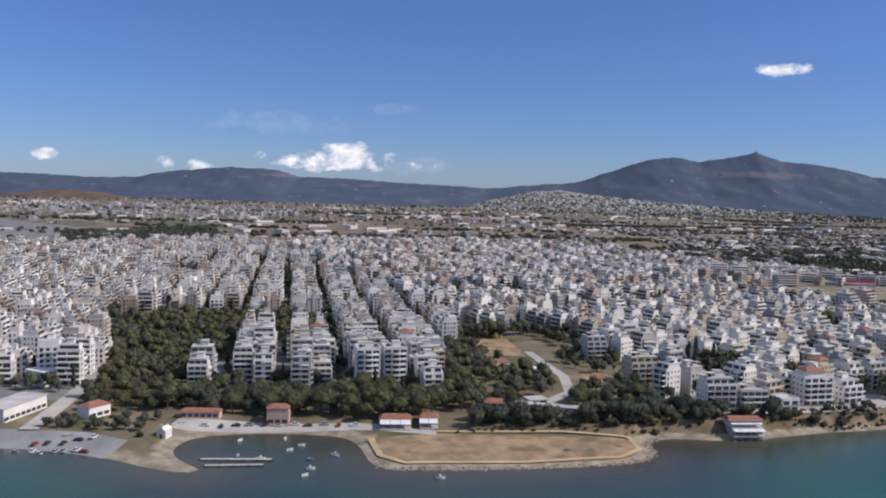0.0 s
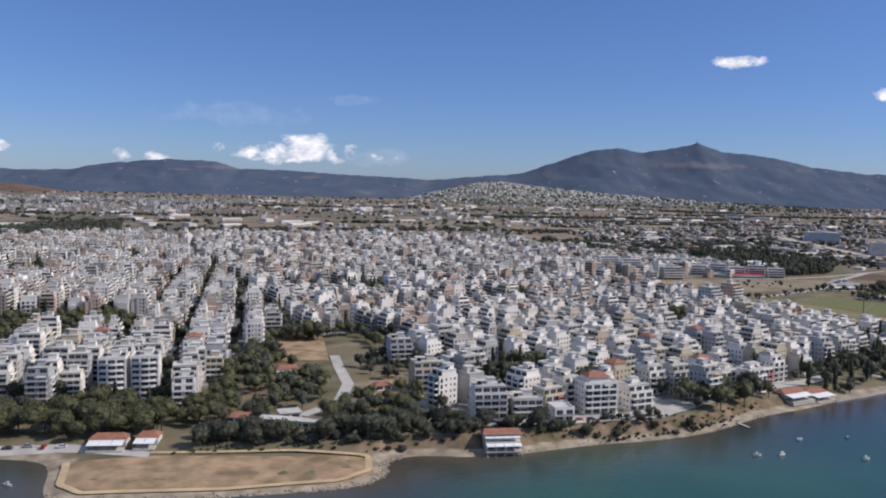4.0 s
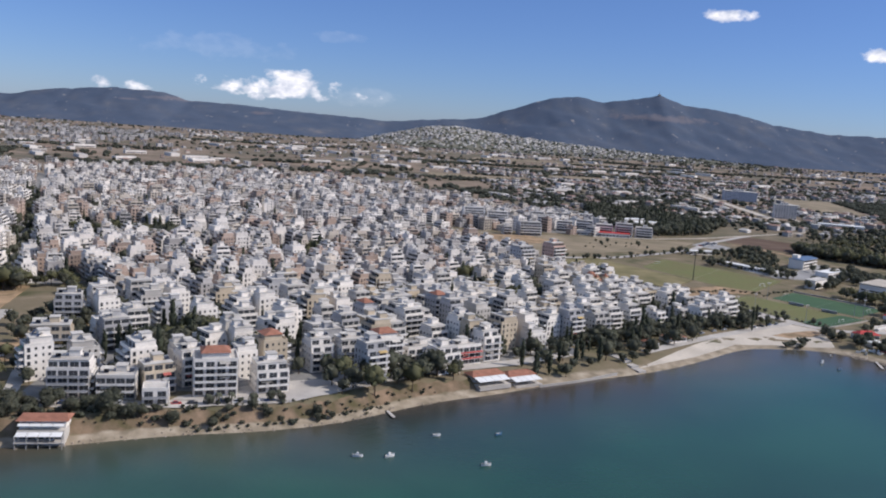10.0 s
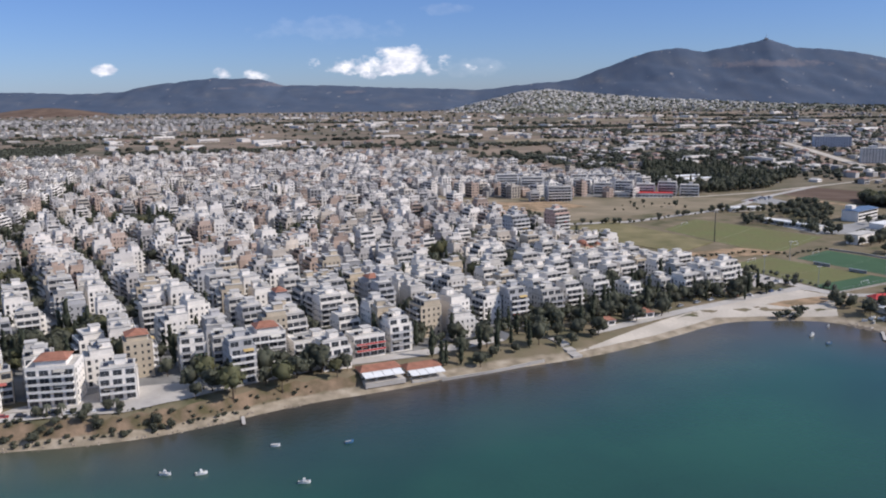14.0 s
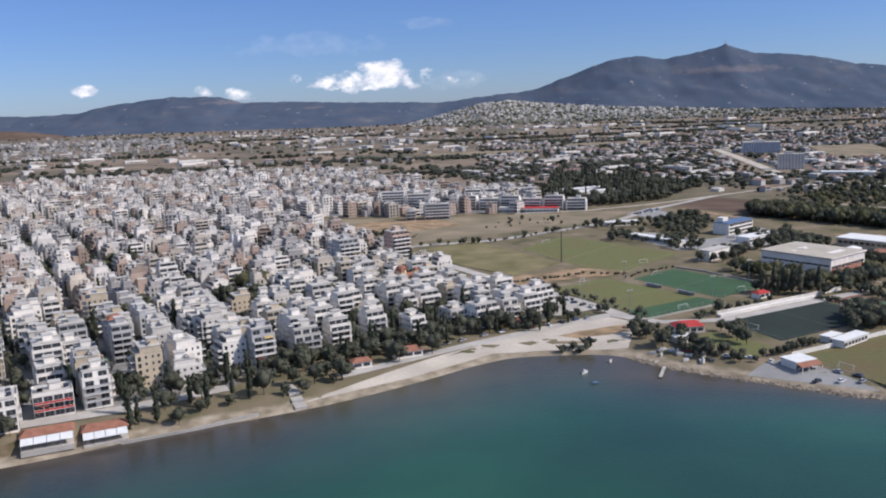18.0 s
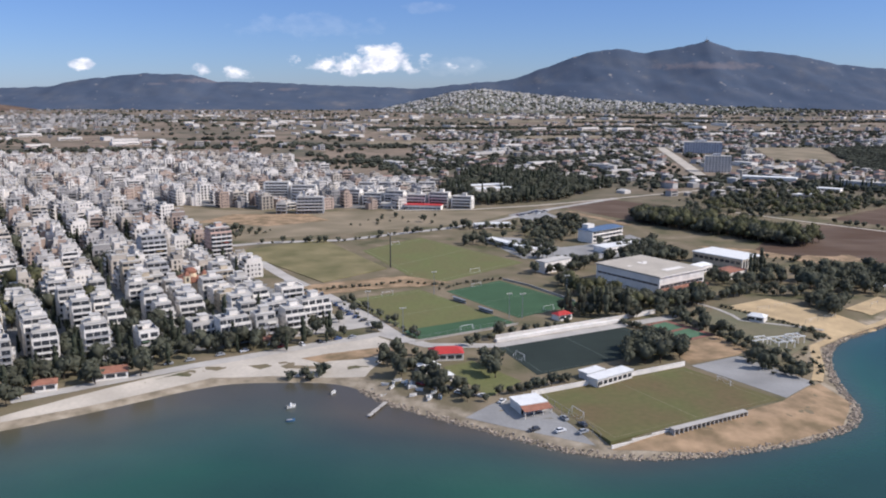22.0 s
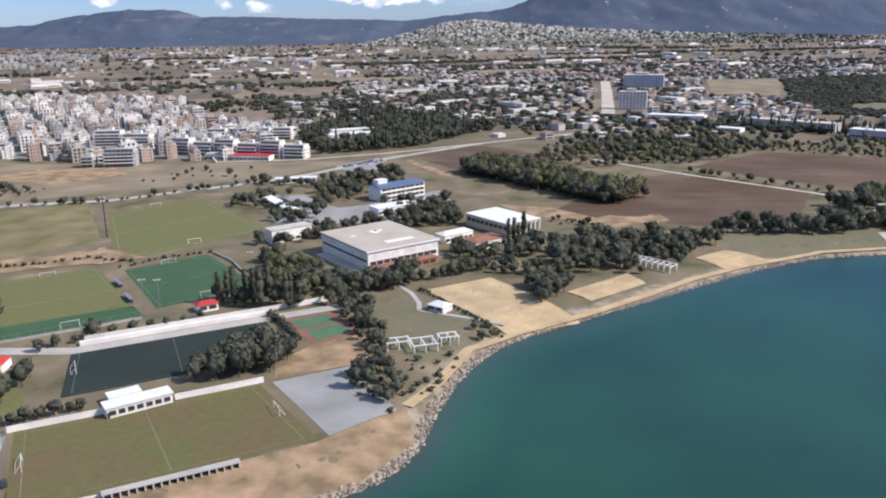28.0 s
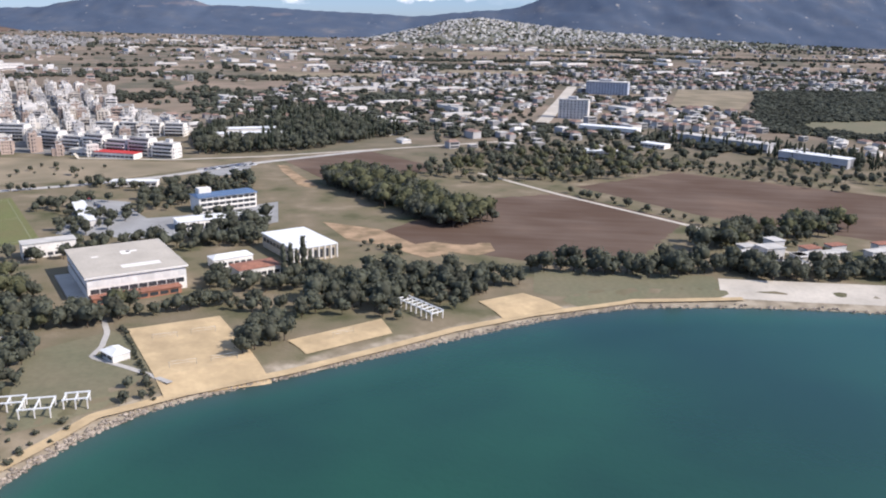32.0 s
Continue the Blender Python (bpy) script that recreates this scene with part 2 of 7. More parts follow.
M["court_red"] = mat("red_court_surround", (0.26, 0.12, 0.09), 0.85, 0.15, 0.2, 1.5)
M["brick"] = mat("orange_brick_wall", (0.40, 0.18, 0.11), 0.9, 0.2, 0.3, 2.0)
M["bluemetal"] = mat("blue_metal_roof", (0.10, 0.16, 0.26), 0.5, 0.15, 0.2, 1.5)
M["solar"] = mat("solar_collector", (0.03, 0.035, 0.05), 0.2, 0.2, 0.5, 2.0, spec=0.6)


def node_kit(m):
    m.use_nodes = True
    nt = m.node_tree
    nt.nodes.clear()
    return nt, nt.nodes.new, nt.links.new


def ramp(N, L, fac, stops):
    r = N("ShaderNodeValToRGB")
    el = r.color_ramp.elements
    while len(el) < len(stops):
        el.new(0.5)
    for e, (p, c) in zip(el, stops):
        e.position, e.color = p, (*c, 1)
    L(fac, r.inputs["Fac"])
    return r.outputs["Color"]


def ground_material():
    """Dry Mediterranean land: beach by the water, parched grass and earth, and a mosaic of fields farther off."""
    m = bpy.data.materials.new("dry_land")
    nt, N, L = node_kit(m)
    out, bsdf, geo = N("ShaderNodeOutputMaterial"), N("ShaderNodeBsdfPrincipled"), N("ShaderNodeNewGeometry")
    L(bsdf.outputs[0], out.inputs["Surface"])
    bsdf.inputs["Roughness"].default_value, bsdf.inputs["Specular IOR Level"].default_value = 0.95, 0.1

    def tex(kind, scale, detail=4.0):
        n = N(kind)
        n.inputs["Scale"].default_value = scale
        if kind == "ShaderNodeTexNoise":
            n.inputs["Detail"].default_value = detail
        L(geo.outputs["Position"], n.inputs["Vector"])
        return n

    def mix(fac, a, b):
        x = N("ShaderNodeMix")
        x.data_type = "RGBA"
        L(fac, x.inputs["Factor"])
        L(a, x.inputs["A"])
        L(b, x.inputs["B"])
        return x.outputs["Result"]

    sep = N("ShaderNodeSeparateXYZ")
    L(geo.outputs["Position"], sep.inputs[0])
    near = ramp(N, L, tex("ShaderNodeTexNoise", 0.045, 9).outputs["Fac"],
                [(0.30, (0.085, 0.085, 0.045)), (0.44, (0.15, 0.13, 0.08)), (0.58, (0.185, 0.15, 0.10)), (0.72, (0.26, 0.21, 0.145))])
    cells = tex("ShaderNodeTexVoronoi", 0.0075)
    cells.inputs["Randomness"].default_value = 0.9
    bright = N("ShaderNodeSeparateColor")
    L(cells.outputs["Color"], bright.inputs[0])
    fields = ramp(N, L, bright.outputs[0],
                  [(0.0, (0.10, 0.10, 0.07)), (0.3, (0.135, 0.115, 0.085)), (0.55, (0.205, 0.155, 0.115)), (0.85, (0.29, 0.22, 0.165))])
    rough = ramp(N, L, tex("ShaderNodeTexNoise", 0.02, 6).outputs["Fac"],
                 [(0.35, (0.10, 0.10, 0.072)), (0.5, (0.16, 0.13, 0.095)), (0.65, (0.25, 0.195, 0.145))])
    half = tex("ShaderNodeTexNoise", 0.006, 3).outputs["Fac"]
    far = mix(half, fields, rough)
    away = N("ShaderNodeMapRange")
    away.inputs["From Min"].default_value, away.inputs["From Max"].default_value = 1050, 1350
    L(sep.outputs["Y"], away.inputs["Value"])
    col = mix(away.outputs[0], near, far)
    wob = N("ShaderNodeMath")
    wob.operation = "MULTIPLY_ADD"
    L(tex("ShaderNodeTexNoise", 0.12, 4).outputs["Fac"], wob.inputs[0])
    wob.inputs[1].default_value = 1.4
    L(sep.outputs["Z"], wob.inputs[2])
    beach = N("ShaderNodeMapRange")
    beach.inputs["From Min"].default_value, beach.inputs["From Max"].default_value = 1.9, 2.5
    L(wob.outputs[0], beach.inputs["Value"])
    sandy = ramp(N, L, tex("ShaderNodeTexNoise", 0.15, 5).outputs["Fac"],
                 [(0.3, (0.18, 0.15, 0.105)), (0.5, (0.29, 0.24, 0.175)), (0.7, (0.40, 0.34, 0.26))])
    nrm = N("ShaderNodeSeparateXYZ")
    L(geo.outputs["True Normal"], nrm.inputs[0])
    steep = N("ShaderNodeMapRange")
    steep.inputs["From Min"].default_value, steep.inputs["From Max"].default_value = 0.96, 0.88
    L(nrm.outputs["Z"], steep.inputs["Value"])
    clay = ramp(N, L, tex("ShaderNodeTexNoise", 0.11, 6).outputs["Fac"],
                [(0.36, (0.10, 0.085, 0.045)), (0.5, (0.165, 0.122, 0.08)), (0.66, (0.27, 0.19, 0.128))])
    col = mix(beach.outputs[0], sandy, mix(steep.outputs[0], col, clay))
    L(col, bsdf.inputs["Base Color"])
    b = N("ShaderNodeBump")
    b.inputs["Strength"].default_value, b.inputs["Distance"].default_value = 0.5, 0.4
    L(tex("ShaderNodeTexNoise", 0.6, 5).outputs["Fac"], b.inputs["Height"])
    L(b.outputs[0], bsdf.inputs["Normal"])
    return m


def water_material():
    """Teal sea water, paler and browner over the shallows."""
    m = bpy.data.materials.new("sea_water")
    nt, N, L = node_kit(m)
    out, bsdf, geo = N("ShaderNodeOutputMaterial"), N("ShaderNodeBsdfPrincipled"), N("ShaderNodeNewGeometry")
    L(bsdf.outputs[0], out.inputs["Surface"])
    depth = N("ShaderNodeAttribute")
    depth.attribute_name = "depth"
    n = N("ShaderNodeTexNoise")
    n.inputs["Scale"].default_value, n.inputs["Detail"].default_value = 0.0065, 5
    L(geo.outputs["Position"], n.inputs["Vector"])
    add = N("ShaderNodeMath")
    add.operation = "MULTIPLY_ADD"
    L(n.outputs["Fac"], add.inputs[0])
    add.inputs[1].default_value = 85.0
    L(depth.outputs["Fac"], add.inputs[2])
    rng = N("ShaderNodeMapRange")
    rng.inputs["From Min"].default_value, rng.inputs["From Max"].default_value = 38, 165
    L(add.outputs[0], rng.inputs["Value"])
    col = ramp(N, L, rng.outputs[0], [(0.0, (0.080, 0.068, 0.050)), (0.16, (0.046, 0.058, 0.049)), (0.36, (0.028, 0.066, 0.054)),
                                      (0.6, (0.015, 0.068, 0.047)), (1.0, (0.010, 0.054, 0.037))])
    drift = N("ShaderNodeTexNoise")
    drift.inputs["Scale"].default_value, drift.inputs["Detail"].default_value = 0.0075, 4
    L(geo.outputs["Position"], drift.inputs["Vector"])
    hue = ramp(N, L, drift.outputs["Fac"], [(0.36, (0.78, 0.76, 0.86)), (0.5, (1.0, 1.0, 1.0)), (0.64, (1.25, 1.28, 1.16))])
    patchy = N("ShaderNodeMix")
    patchy.data_type, patchy.blend_type = "RGBA", "MULTIPLY"
    patchy.inputs["Factor"].default_value = 1.0
    L(col, patchy.inputs["A"])
    L(hue, patchy.inputs["B"])
    L(patchy.outputs["Result"], bsdf.inputs["Base Color"])
    bsdf.inputs["Roughness"].default_value, bsdf.inputs["IOR"].default_value = 0.22, 1.33
    wave = N("ShaderNodeTexNoise")
    wave.inputs["Scale"].default_value, wave.inputs["Detail"].default_value = 0.35, 5
    L(geo.outputs["Position"], wave.inputs["Vector"])
    b = N("ShaderNodeBump")
    b.inputs["Strength"].default_value, b.inputs["Distance"].default_value = 0.2, 0.5
    L(wave.outputs["Fac"], b.inputs["Height"])
    L(b.outputs[0], bsdf.inputs["Normal"])
    return m


def mountain_material():
    """Wooded limestone mountains with bare pale patches, the haze of distance mixed into their colours."""
    m = bpy.data.materials.new("haze_tinted_mountain")
    nt, N, L = node_kit(m)
    out, bsdf, geo = N("ShaderNodeOutputMaterial"), N("ShaderNodeBsdfPrincipled"), N("ShaderNodeNewGeometry")
    L(bsdf.outputs[0], out.inputs["Surface"])
    bsdf.inputs["Roughness"].default_value, bsdf.inputs["Specular IOR Level"].default_value = 1.0, 0.0
    n = N("ShaderNodeTexNoise")
    n.inputs["Scale"].default_value, n.inputs["Detail"].default_value, n.inputs["Roughness"].default_value = 0.007, 8, 0.62
    L(geo.outputs["Position"], n.inputs["Vector"])
    # forest tones shifted to blue-grey: aerial haze painted into the base colour
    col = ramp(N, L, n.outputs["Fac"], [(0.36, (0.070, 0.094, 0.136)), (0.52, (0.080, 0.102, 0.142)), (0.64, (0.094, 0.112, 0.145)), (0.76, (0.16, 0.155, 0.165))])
    spots = N("ShaderNodeTexNoise")
    spots.inputs["Scale"].default_value, spots.inputs["Detail"].default_value = 0.03, 3
    L(geo.outputs["Position"], spots.inputs["Vector"])
    lit = N("ShaderNodeMapRange")
    lit.inputs["From Min"].default_value, lit.inputs["From Max"].default_value = 0.69, 0.74
    L(spots.outputs["Fac"], lit.inputs["Value"])
    scar = N("ShaderNodeMix")
    scar.data_type = "RGBA"
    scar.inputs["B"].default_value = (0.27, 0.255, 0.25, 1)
    L(lit.outputs[0], scar.inputs["Factor"])
    L(col, scar.inputs["A"])
    place = N("ShaderNodeSeparateXYZ")
    L(geo.outputs["Position"], place.inputs[0])

    def calc(op, a, b):
        q = N("ShaderNodeMath")
        q.operation = op
        for k, v in enumerate((a, b)):
            if isinstance(v, (int, float)):
                q.inputs[k].default_value = v
            else:
                L(v, q.inputs[k])
        return q.outputs[0]

    col = scar.outputs["Result"]
    for cx, cz, w, h in ((1790, 236, 300, 20), (-880, 168, 170, 13), (-1120, 150, 60, 7), (-420, 120, 60, 8)):       # bare limestone slopes
        u, v = calc("DIVIDE", calc("SUBTRACT", place.outputs["X"], cx), w), calc("DIVIDE", calc("SUBTRACT", place.outputs["Z"], cz), h)
        r = calc("ADD", calc("MULTIPLY", u, u), calc("MULTIPLY", v, v))
        edge = N("ShaderNodeMapRange")
        edge.inputs["From Min"].default_value, edge.inputs["From Max"].default_value = 1.3, 0.2
        edge.inputs["To Max"].default_value = 0.62
        L(calc("ADD", r, calc("MULTIPLY", calc("SUBTRACT", spots.outputs["Fac"], 0.5), 4.0)), edge.inputs["Value"])
        bare = N("ShaderNodeMix")
        bare.data_type = "RGBA"
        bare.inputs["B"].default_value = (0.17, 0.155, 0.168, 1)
        L(edge.outputs[0], bare.inputs["Factor"])
        L(col, bare.inputs["A"])
        col = bare.outputs["Result"]
    L(col, bsdf.inputs["Base Color"])
    return m


def soil_material():
    """Ploughed red-brown earth: streaks along the furrows, paler dry patches."""
    m = bpy.data.materials.new("ploughed_soil")
    nt, N, L = node_kit(m)
    out, bsdf, geo = N("ShaderNodeOutputMaterial"), N("ShaderNodeBsdfPrincipled"), N("ShaderNodeNewGeometry")
    L(bsdf.outputs[0], out.inputs["Surface"])
    bsdf.inputs["Roughness"].default_value, bsdf.inputs["Specular IOR Level"].default_value = 0.95, 0.1
    turned = N("ShaderNodeMapping")
    turned.inputs["Rotation"].default_value = (0, 0, radians(48))
    turned.inputs["Scale"].default_value = (0.02, 0.14, 0.1)
    L(geo.outputs["Position"], turned.inputs["Vector"])
    streak = N("ShaderNodeTexNoise")
    streak.inputs["Scale"].default_value, streak.inputs["Detail"].default_value = 1.0, 6
    L(turned.outputs[0], streak.inputs["Vector"])
    broad = N("ShaderNodeTexNoise")
    broad.inputs["Scale"].default_value, broad.inputs["Detail"].default_value = 0.014, 5
    L(geo.outputs["Position"], broad.inputs["Vector"])
    a = ramp(N, L, streak.outputs["Fac"], [(0.3, (0.112, 0.076, 0.056)), (0.5, (0.126, 0.088, 0.066)), (0.7, (0.142, 0.104, 0.08))])
    b = ramp(N, L, broad.outputs["Fac"], [(0.36, (0.80, 0.74, 0.70)), (0.52, (1.0, 1.0, 1.0)), (0.7, (1.35, 1.32, 1.28))])
    both = N("ShaderNodeMix")
    both.data_type, both.blend_type = "RGBA", "MULTIPLY"
    both.inputs["Factor"].default_value = 1.0
    L(a, both.inputs["A"])
    L(b, both.inputs["B"])
    L(both.outputs["Result"], bsdf.inputs["Base Color"])
    return m


M["soil"] = soil_material()
M["tile_far"] = mat("weathered_roof_tile", (0.30, 0.20, 0.16), 0.9, 0.22, 0.4, 3.0, island=0.3)
M["wooded_hill"] = mat("scrubby_hillside", (0.16, 0.145, 0.11), 0.95, 0.3, 0.012, 0.08, tint=(0.07, 0.085, 0.06))
M["town_pink"] = mat("faded_pink_render", (0.50, 0.38, 0.31), 0.88, 0.16, 0.05, 0.5, island=0.35)
M["ground"], M["water"], M["mountain"] = ground_material(), water_material(), mountain_material()

# ---- mesh helpers ----


def mesh_of(name, verts, faces, materials, index=None):
    """A mesh from arrays of corners and of quads or triangles (rows of 4 or 3)."""
    verts, faces = np.asarray(verts, float), np.asarray(faces, int)
    me = bpy.data.meshes.new(name)
    k, s = faces.shape
    me.vertices.add(len(verts))
    me.vertices.foreach_set("co", verts.ravel())
    me.loops.add(k * s)
    me.loops.foreach_set("vertex_index", faces.ravel())
    me.polygons.add(k)
    me.polygons.foreach_set("loop_start", np.arange(0, k * s, s))
    if index is not None:
        me.polygons.foreach_set("material_index", np.asarray(index, int))
    me.polygons.foreach_set("use_smooth", np.zeros(k, bool))
    for m in materials:
        me.materials.append(m)
    me.update(calc_edges=True)
    return me


BOX_FACES = np.array([(0, 1, 5, 4), (1, 2, 6, 5), (2, 3, 7, 6), (3, 0, 4, 7), (4, 5, 6, 7), (3, 2, 1, 0)])


class Solid:
    """Collects boxes and quads into one mesh."""

    def __init__(self):
        self.v, self.f, self.m, self.n = [], [], [], 0

    def quads(self, verts, faces, m=0):
        verts, faces = np.asarray(verts, float), np.asarray(faces, int)
        self.v.append(verts)
        self.f.append(faces + self.n)
        self.m.append(np.full(len(faces), m))
        self.n += len(verts)
        return self

    def box(self, x0, y0, z0, x1, y1, z1, m=0, top=None, taper=0.0):
        t = taper
        v = [(x0, y0, z0), (x1, y0, z0), (x1, y1, z0), (x0, y1, z0), (x0 + t, y0 + t, z1), (x1 - t, y0 + t, z1), (x1 - t, y1 - t, z1), (x0 + t, y1 - t, z1)]
        self.quads(v, BOX_FACES, m)
        if top is not None:
            self.m[-1][4] = top
        return self

    def slab(self, corners, z0, z1, m=0):
        """A four-cornered block on any plan."""
        v = [(*c, z0) for c in corners] + [(*c, z1) for c in corners]
        return self.quads(v, BOX_FACES, m)

    def gable(self, x0, y0, x1, y1, z0, z1, m=0, hip=0.0, over=0.4):
        x0, y0, x1, y1 = x0 - over, y0 - over, x1 + over, y1 + over
        ym = (y0 + y1) / 2
        v = [(x0, y0, z0), (x1, y0, z0), (x1, y1, z0), (x0, y1, z0), (x0 + hip, ym, z1), (x1 - hip, ym, z1), (x1, ym, z0), (x0, ym, z0)]
        return self.quads(v, [(0, 1, 5, 4), (2, 3, 4, 5), (1, 6, 2, 5), (3, 7, 0, 4), (3, 2, 1, 0)], m)

    def tube(self, p, q, r0, r1=None, k=6, m=0):
        p, q = Vector(p), Vector(q)
        r1 = r0 if r1 is None else r1
        ax = (q - p).normalized()
        s = ax.orthogonal().normalized()
        t = ax.cross(s)
        v = [tuple(c + (s * math.cos(a) + t * math.sin(a)) * r) for c, r in ((p, r0), (q, r1)) for a in [2 * math.pi * i / k for i in range(k)]]
        f = [(i, (i + 1) % k, k + (i + 1) % k, k + i) for i in range(k)]
        self.quads(v, f, m)
        self.quads(v[k:], [(0, i, i + 1, i + 1) for i in range(1, k - 1)], m)
        return self

    def arrays(self):
        return np.concatenate(self.v), np.concatenate(self.f), np.concatenate(self.m)

    def mesh(self, name, *materials):
        v, f, m = self.arrays()
        me = mesh_of(name, v, f, materials, m)
        if (f[:, 2] == f[:, 3]).any():
            me.validate()
        return me


def part(name, solid, material, parent, label="", at=None):
    """One mesh under a thing or a part. solid: a Solid or mesh data."""
    data = solid.mesh(name, *(material if isinstance(material, (list, tuple)) else (material,))) if isinstance(solid, Solid) else solid
    ob = new(name, data)
    ob.parent = parent
    if at is not None:
        ob.matrix_basis = at
    return tagged(ob, label=label)


def thing(name, label, category, at, group="", kind=""):
    ob = new(name)
    ob.empty_display_size = 0.5
    ob.matrix_basis = at
    return tagged(ob, label, category, group, kind)


def stuff(name, arrays, materials, places, label, category, quad=4):
    """One joined mesh of many alike things: arrays of one (corners, faces, material index); places: rows of x, y, z, turn (radians), sx, sy, sz."""
    v, f, m = arrays
    P = np.asarray(places, float)
    c, s = np.cos(P[:, 3])[:, None], np.sin(P[:, 3])[:, None]
    x, y, z = v[None, :, 0] * P[:, 4:5], v[None, :, 1] * P[:, 5:6], v[None, :, 2] * P[:, 6:7]
    V = np.stack([x * c - y * s + P[:, 0:1], x * s + y * c + P[:, 1:2], z + P[:, 2:3]], -1).reshape(-1, 3)
    F = (f[None] + (np.arange(len(P)) * len(v))[:, None, None]).reshape(-1, f.shape[1])
    me = mesh_of(name, V, F, materials, np.tile(m, len(P)))
    if f.shape[1] == 4 and (f[:, 2] == f[:, 3]).any():
        me.validate()
    return tagged(new(name, me), label, category, kind="stuff")


def inside(x, y, poly):
    """Which of the points (arrays) lie in the polygon."""
    x, y = np.asarray(x, float), np.asarray(y, float)
    hit = np.zeros(x.shape, bool)
    for (ax, ay), (bx, by) in zip(poly, poly[1:] + poly[:1]):
        cross = (ay > y) != (by > y)
        with np.errstate(divide="ignore", invalid="ignore"):
            hit ^= cross & (x < (bx - ax) * (y - ay) / (by - ay) + ax)
    return hit


# ---- the land ----
COAST = [(-2500, 300), (-400, 345), (-200, 360), (-148, 352), (-112, 333), (-92, 332), (-112, 350), (-117, 364), (-112, 381), (-82, 389), (-51, 388),
         (-37, 381), (-27, 345), (-16, 341), (38, 347), (88, 357), (101, 371), (99, 388), (112, 398), (145, 394), (194, 414), (228, 421), (260, 435),
         (297, 465), (331, 481), (363, 503), (415, 525), (457, 555), (496, 590), (520, 594), (554, 594), (570, 571), (611, 546), (648, 523), (687, 525),
         (740, 546), (758, 568), (761, 604), (777, 655), (823, 692), (896, 752), (926, 772), (958, 788), (1062, 797), (3500, 760)]


def rounded(pts, times=2):
    for _ in range(times):
        out = [pts[0]]
        for (ax, ay), (bx, by) in zip(pts, pts[1:]):
            out += [(ax * 0.75 + bx * 0.25, ay * 0.75 + by * 0.25), (ax * 0.25 + bx * 0.75, ay * 0.25 + by * 0.75)]
        pts = out + [pts[-1]]
    return pts


SHORE = rounded(COAST)
LAND = SHORE + [(3500, 6000), (-2500, 6000)]


def inland(x, y):
    """Metres from the waterline, positive on land."""
    x, y = np.asarray(x, float), np.asarray(y, float)
    d = np.full(x.shape, 1e9)
    for (ax, ay), (bx, by) in zip(SHORE, SHORE[1:]):
        ex, ey = bx - ax, by - ay
        t = np.clip(((x - ax) * ex + (y - ay) * ey) / (ex * ex + ey * ey), 0, 1)
        d = np.minimum(d, (x - ax - t * ex) ** 2 + (y - ay - t * ey) ** 2)
    return np.sqrt(d) * np.where(inside(x, y, LAND), 1, -1)


def step(a, b, x):
    t = np.clip((x - a) / (b - a), 0, 1)
    return t * t * (3 - 2 * t)


def waves(x, y, s, seed=0.0):
    """Smooth irregular field in about -1..1, s metres from crest to crest."""
    k = 2 * math.pi / s
    return (np.sin(k * (x + 0.6 * y) + seed) + np.sin(k * (0.45 * x - 0.9 * y) * 1.31 + 1.7 + seed * 2) + np.sin(k * (0.8 * y + 0.3 * x) * 1.83 + 4 + seed * 3)) / 3


def land_height(x, y, d=None):
    x, y = np.asarray(x, float), np.asarray(y, float)
    d = inland(x, y) if d is None else d
    plateau = np.interp(x, [-900, -200, -60, 20, 70, 130, 290, 340, 420, 490, 2000], [5, 4, 3.2, 4, 6, 6.5, 6, 4, 3.2, 2.8, 2.8])
    low = step(404, 388, y) * step(-60, -40, x) * step(112, 104, x)
    plateau = plateau * (1 - low) + 2.1 * low
    rise = np.interp(d, [-30, 0, 4, 9], [-4, 0, 0.8, 1.4]) + (plateau - 1.4) * (step(7, 18, d) * (plateau < 4.5) + step(5, 13, d) * (plateau >= 4.5))
    rise = np.where(d < 0, np.maximum(d * 0.2, -4), rise)
    rough = 0.5 * waves(x, y, 23) * step(2, 12, d) * step(30, 14, d) * step(2.5, 5, plateau)
    return rise + rough + 0.005 * np.clip(y - 1000, 0, None) * (d > 0)


def ground_z(x, y):
    return float(land_height(np.array([x]), np.array([y]))[0])


def lines(spans):
    return np.unique(np.concatenate([np.arange(a, b + 1e-6, s) for a, b, s in spans]))


def sheet(name, xs, ys, z, material, keep=None):
    X, Y = np.meshgrid(xs, ys)
    V = np.stack([X, Y, z(X, Y)], -1).reshape(-1, 3)
    n, k = len(xs), len(ys)
    i = np.arange((n - 1) * (k - 1))
    a = (i // (n - 1)) * n + i % (n - 1)
    F = np.stack([a, a + 1, a + n + 1, a + n], -1)
    if keep is not None:
        F = F[keep(V[F].mean(1))]
    me = mesh_of(name, V, F, [material])
    me.polygons.foreach_set("use_smooth", np.ones(len(F), bool))
    return me


gx = lines([(-3600, -1200, 120), (-1200, -240, 24), (-240, 820, 4), (820, 1100, 6), (1100, 1700, 24), (1700, 4400, 120)])
gy = lines([(180, 320, 20), (320, 830, 4), (830, 1200, 10), (1200, 2400, 40), (2400, 4960, 80)])
ground = new("ground", sheet("ground", gx, gy, land_height, M["ground"]))
STREETS = [(-1300, 420), (-60, 425), (0, 445), (120, 420), (300, 492), (420, 595), (540, 665), (450, 800), (330, 985), (230, 1100), (560, 1098), (520, 1290), (300, 1560), (-350, 1480), (-1300, 2300)]
ground.data.materials.append(M["asphalt"])
mid = np.empty(len(ground.data.polygons) * 3)
ground.data.polygons.foreach_get("center", mid)
mid = mid.reshape(-1, 3)
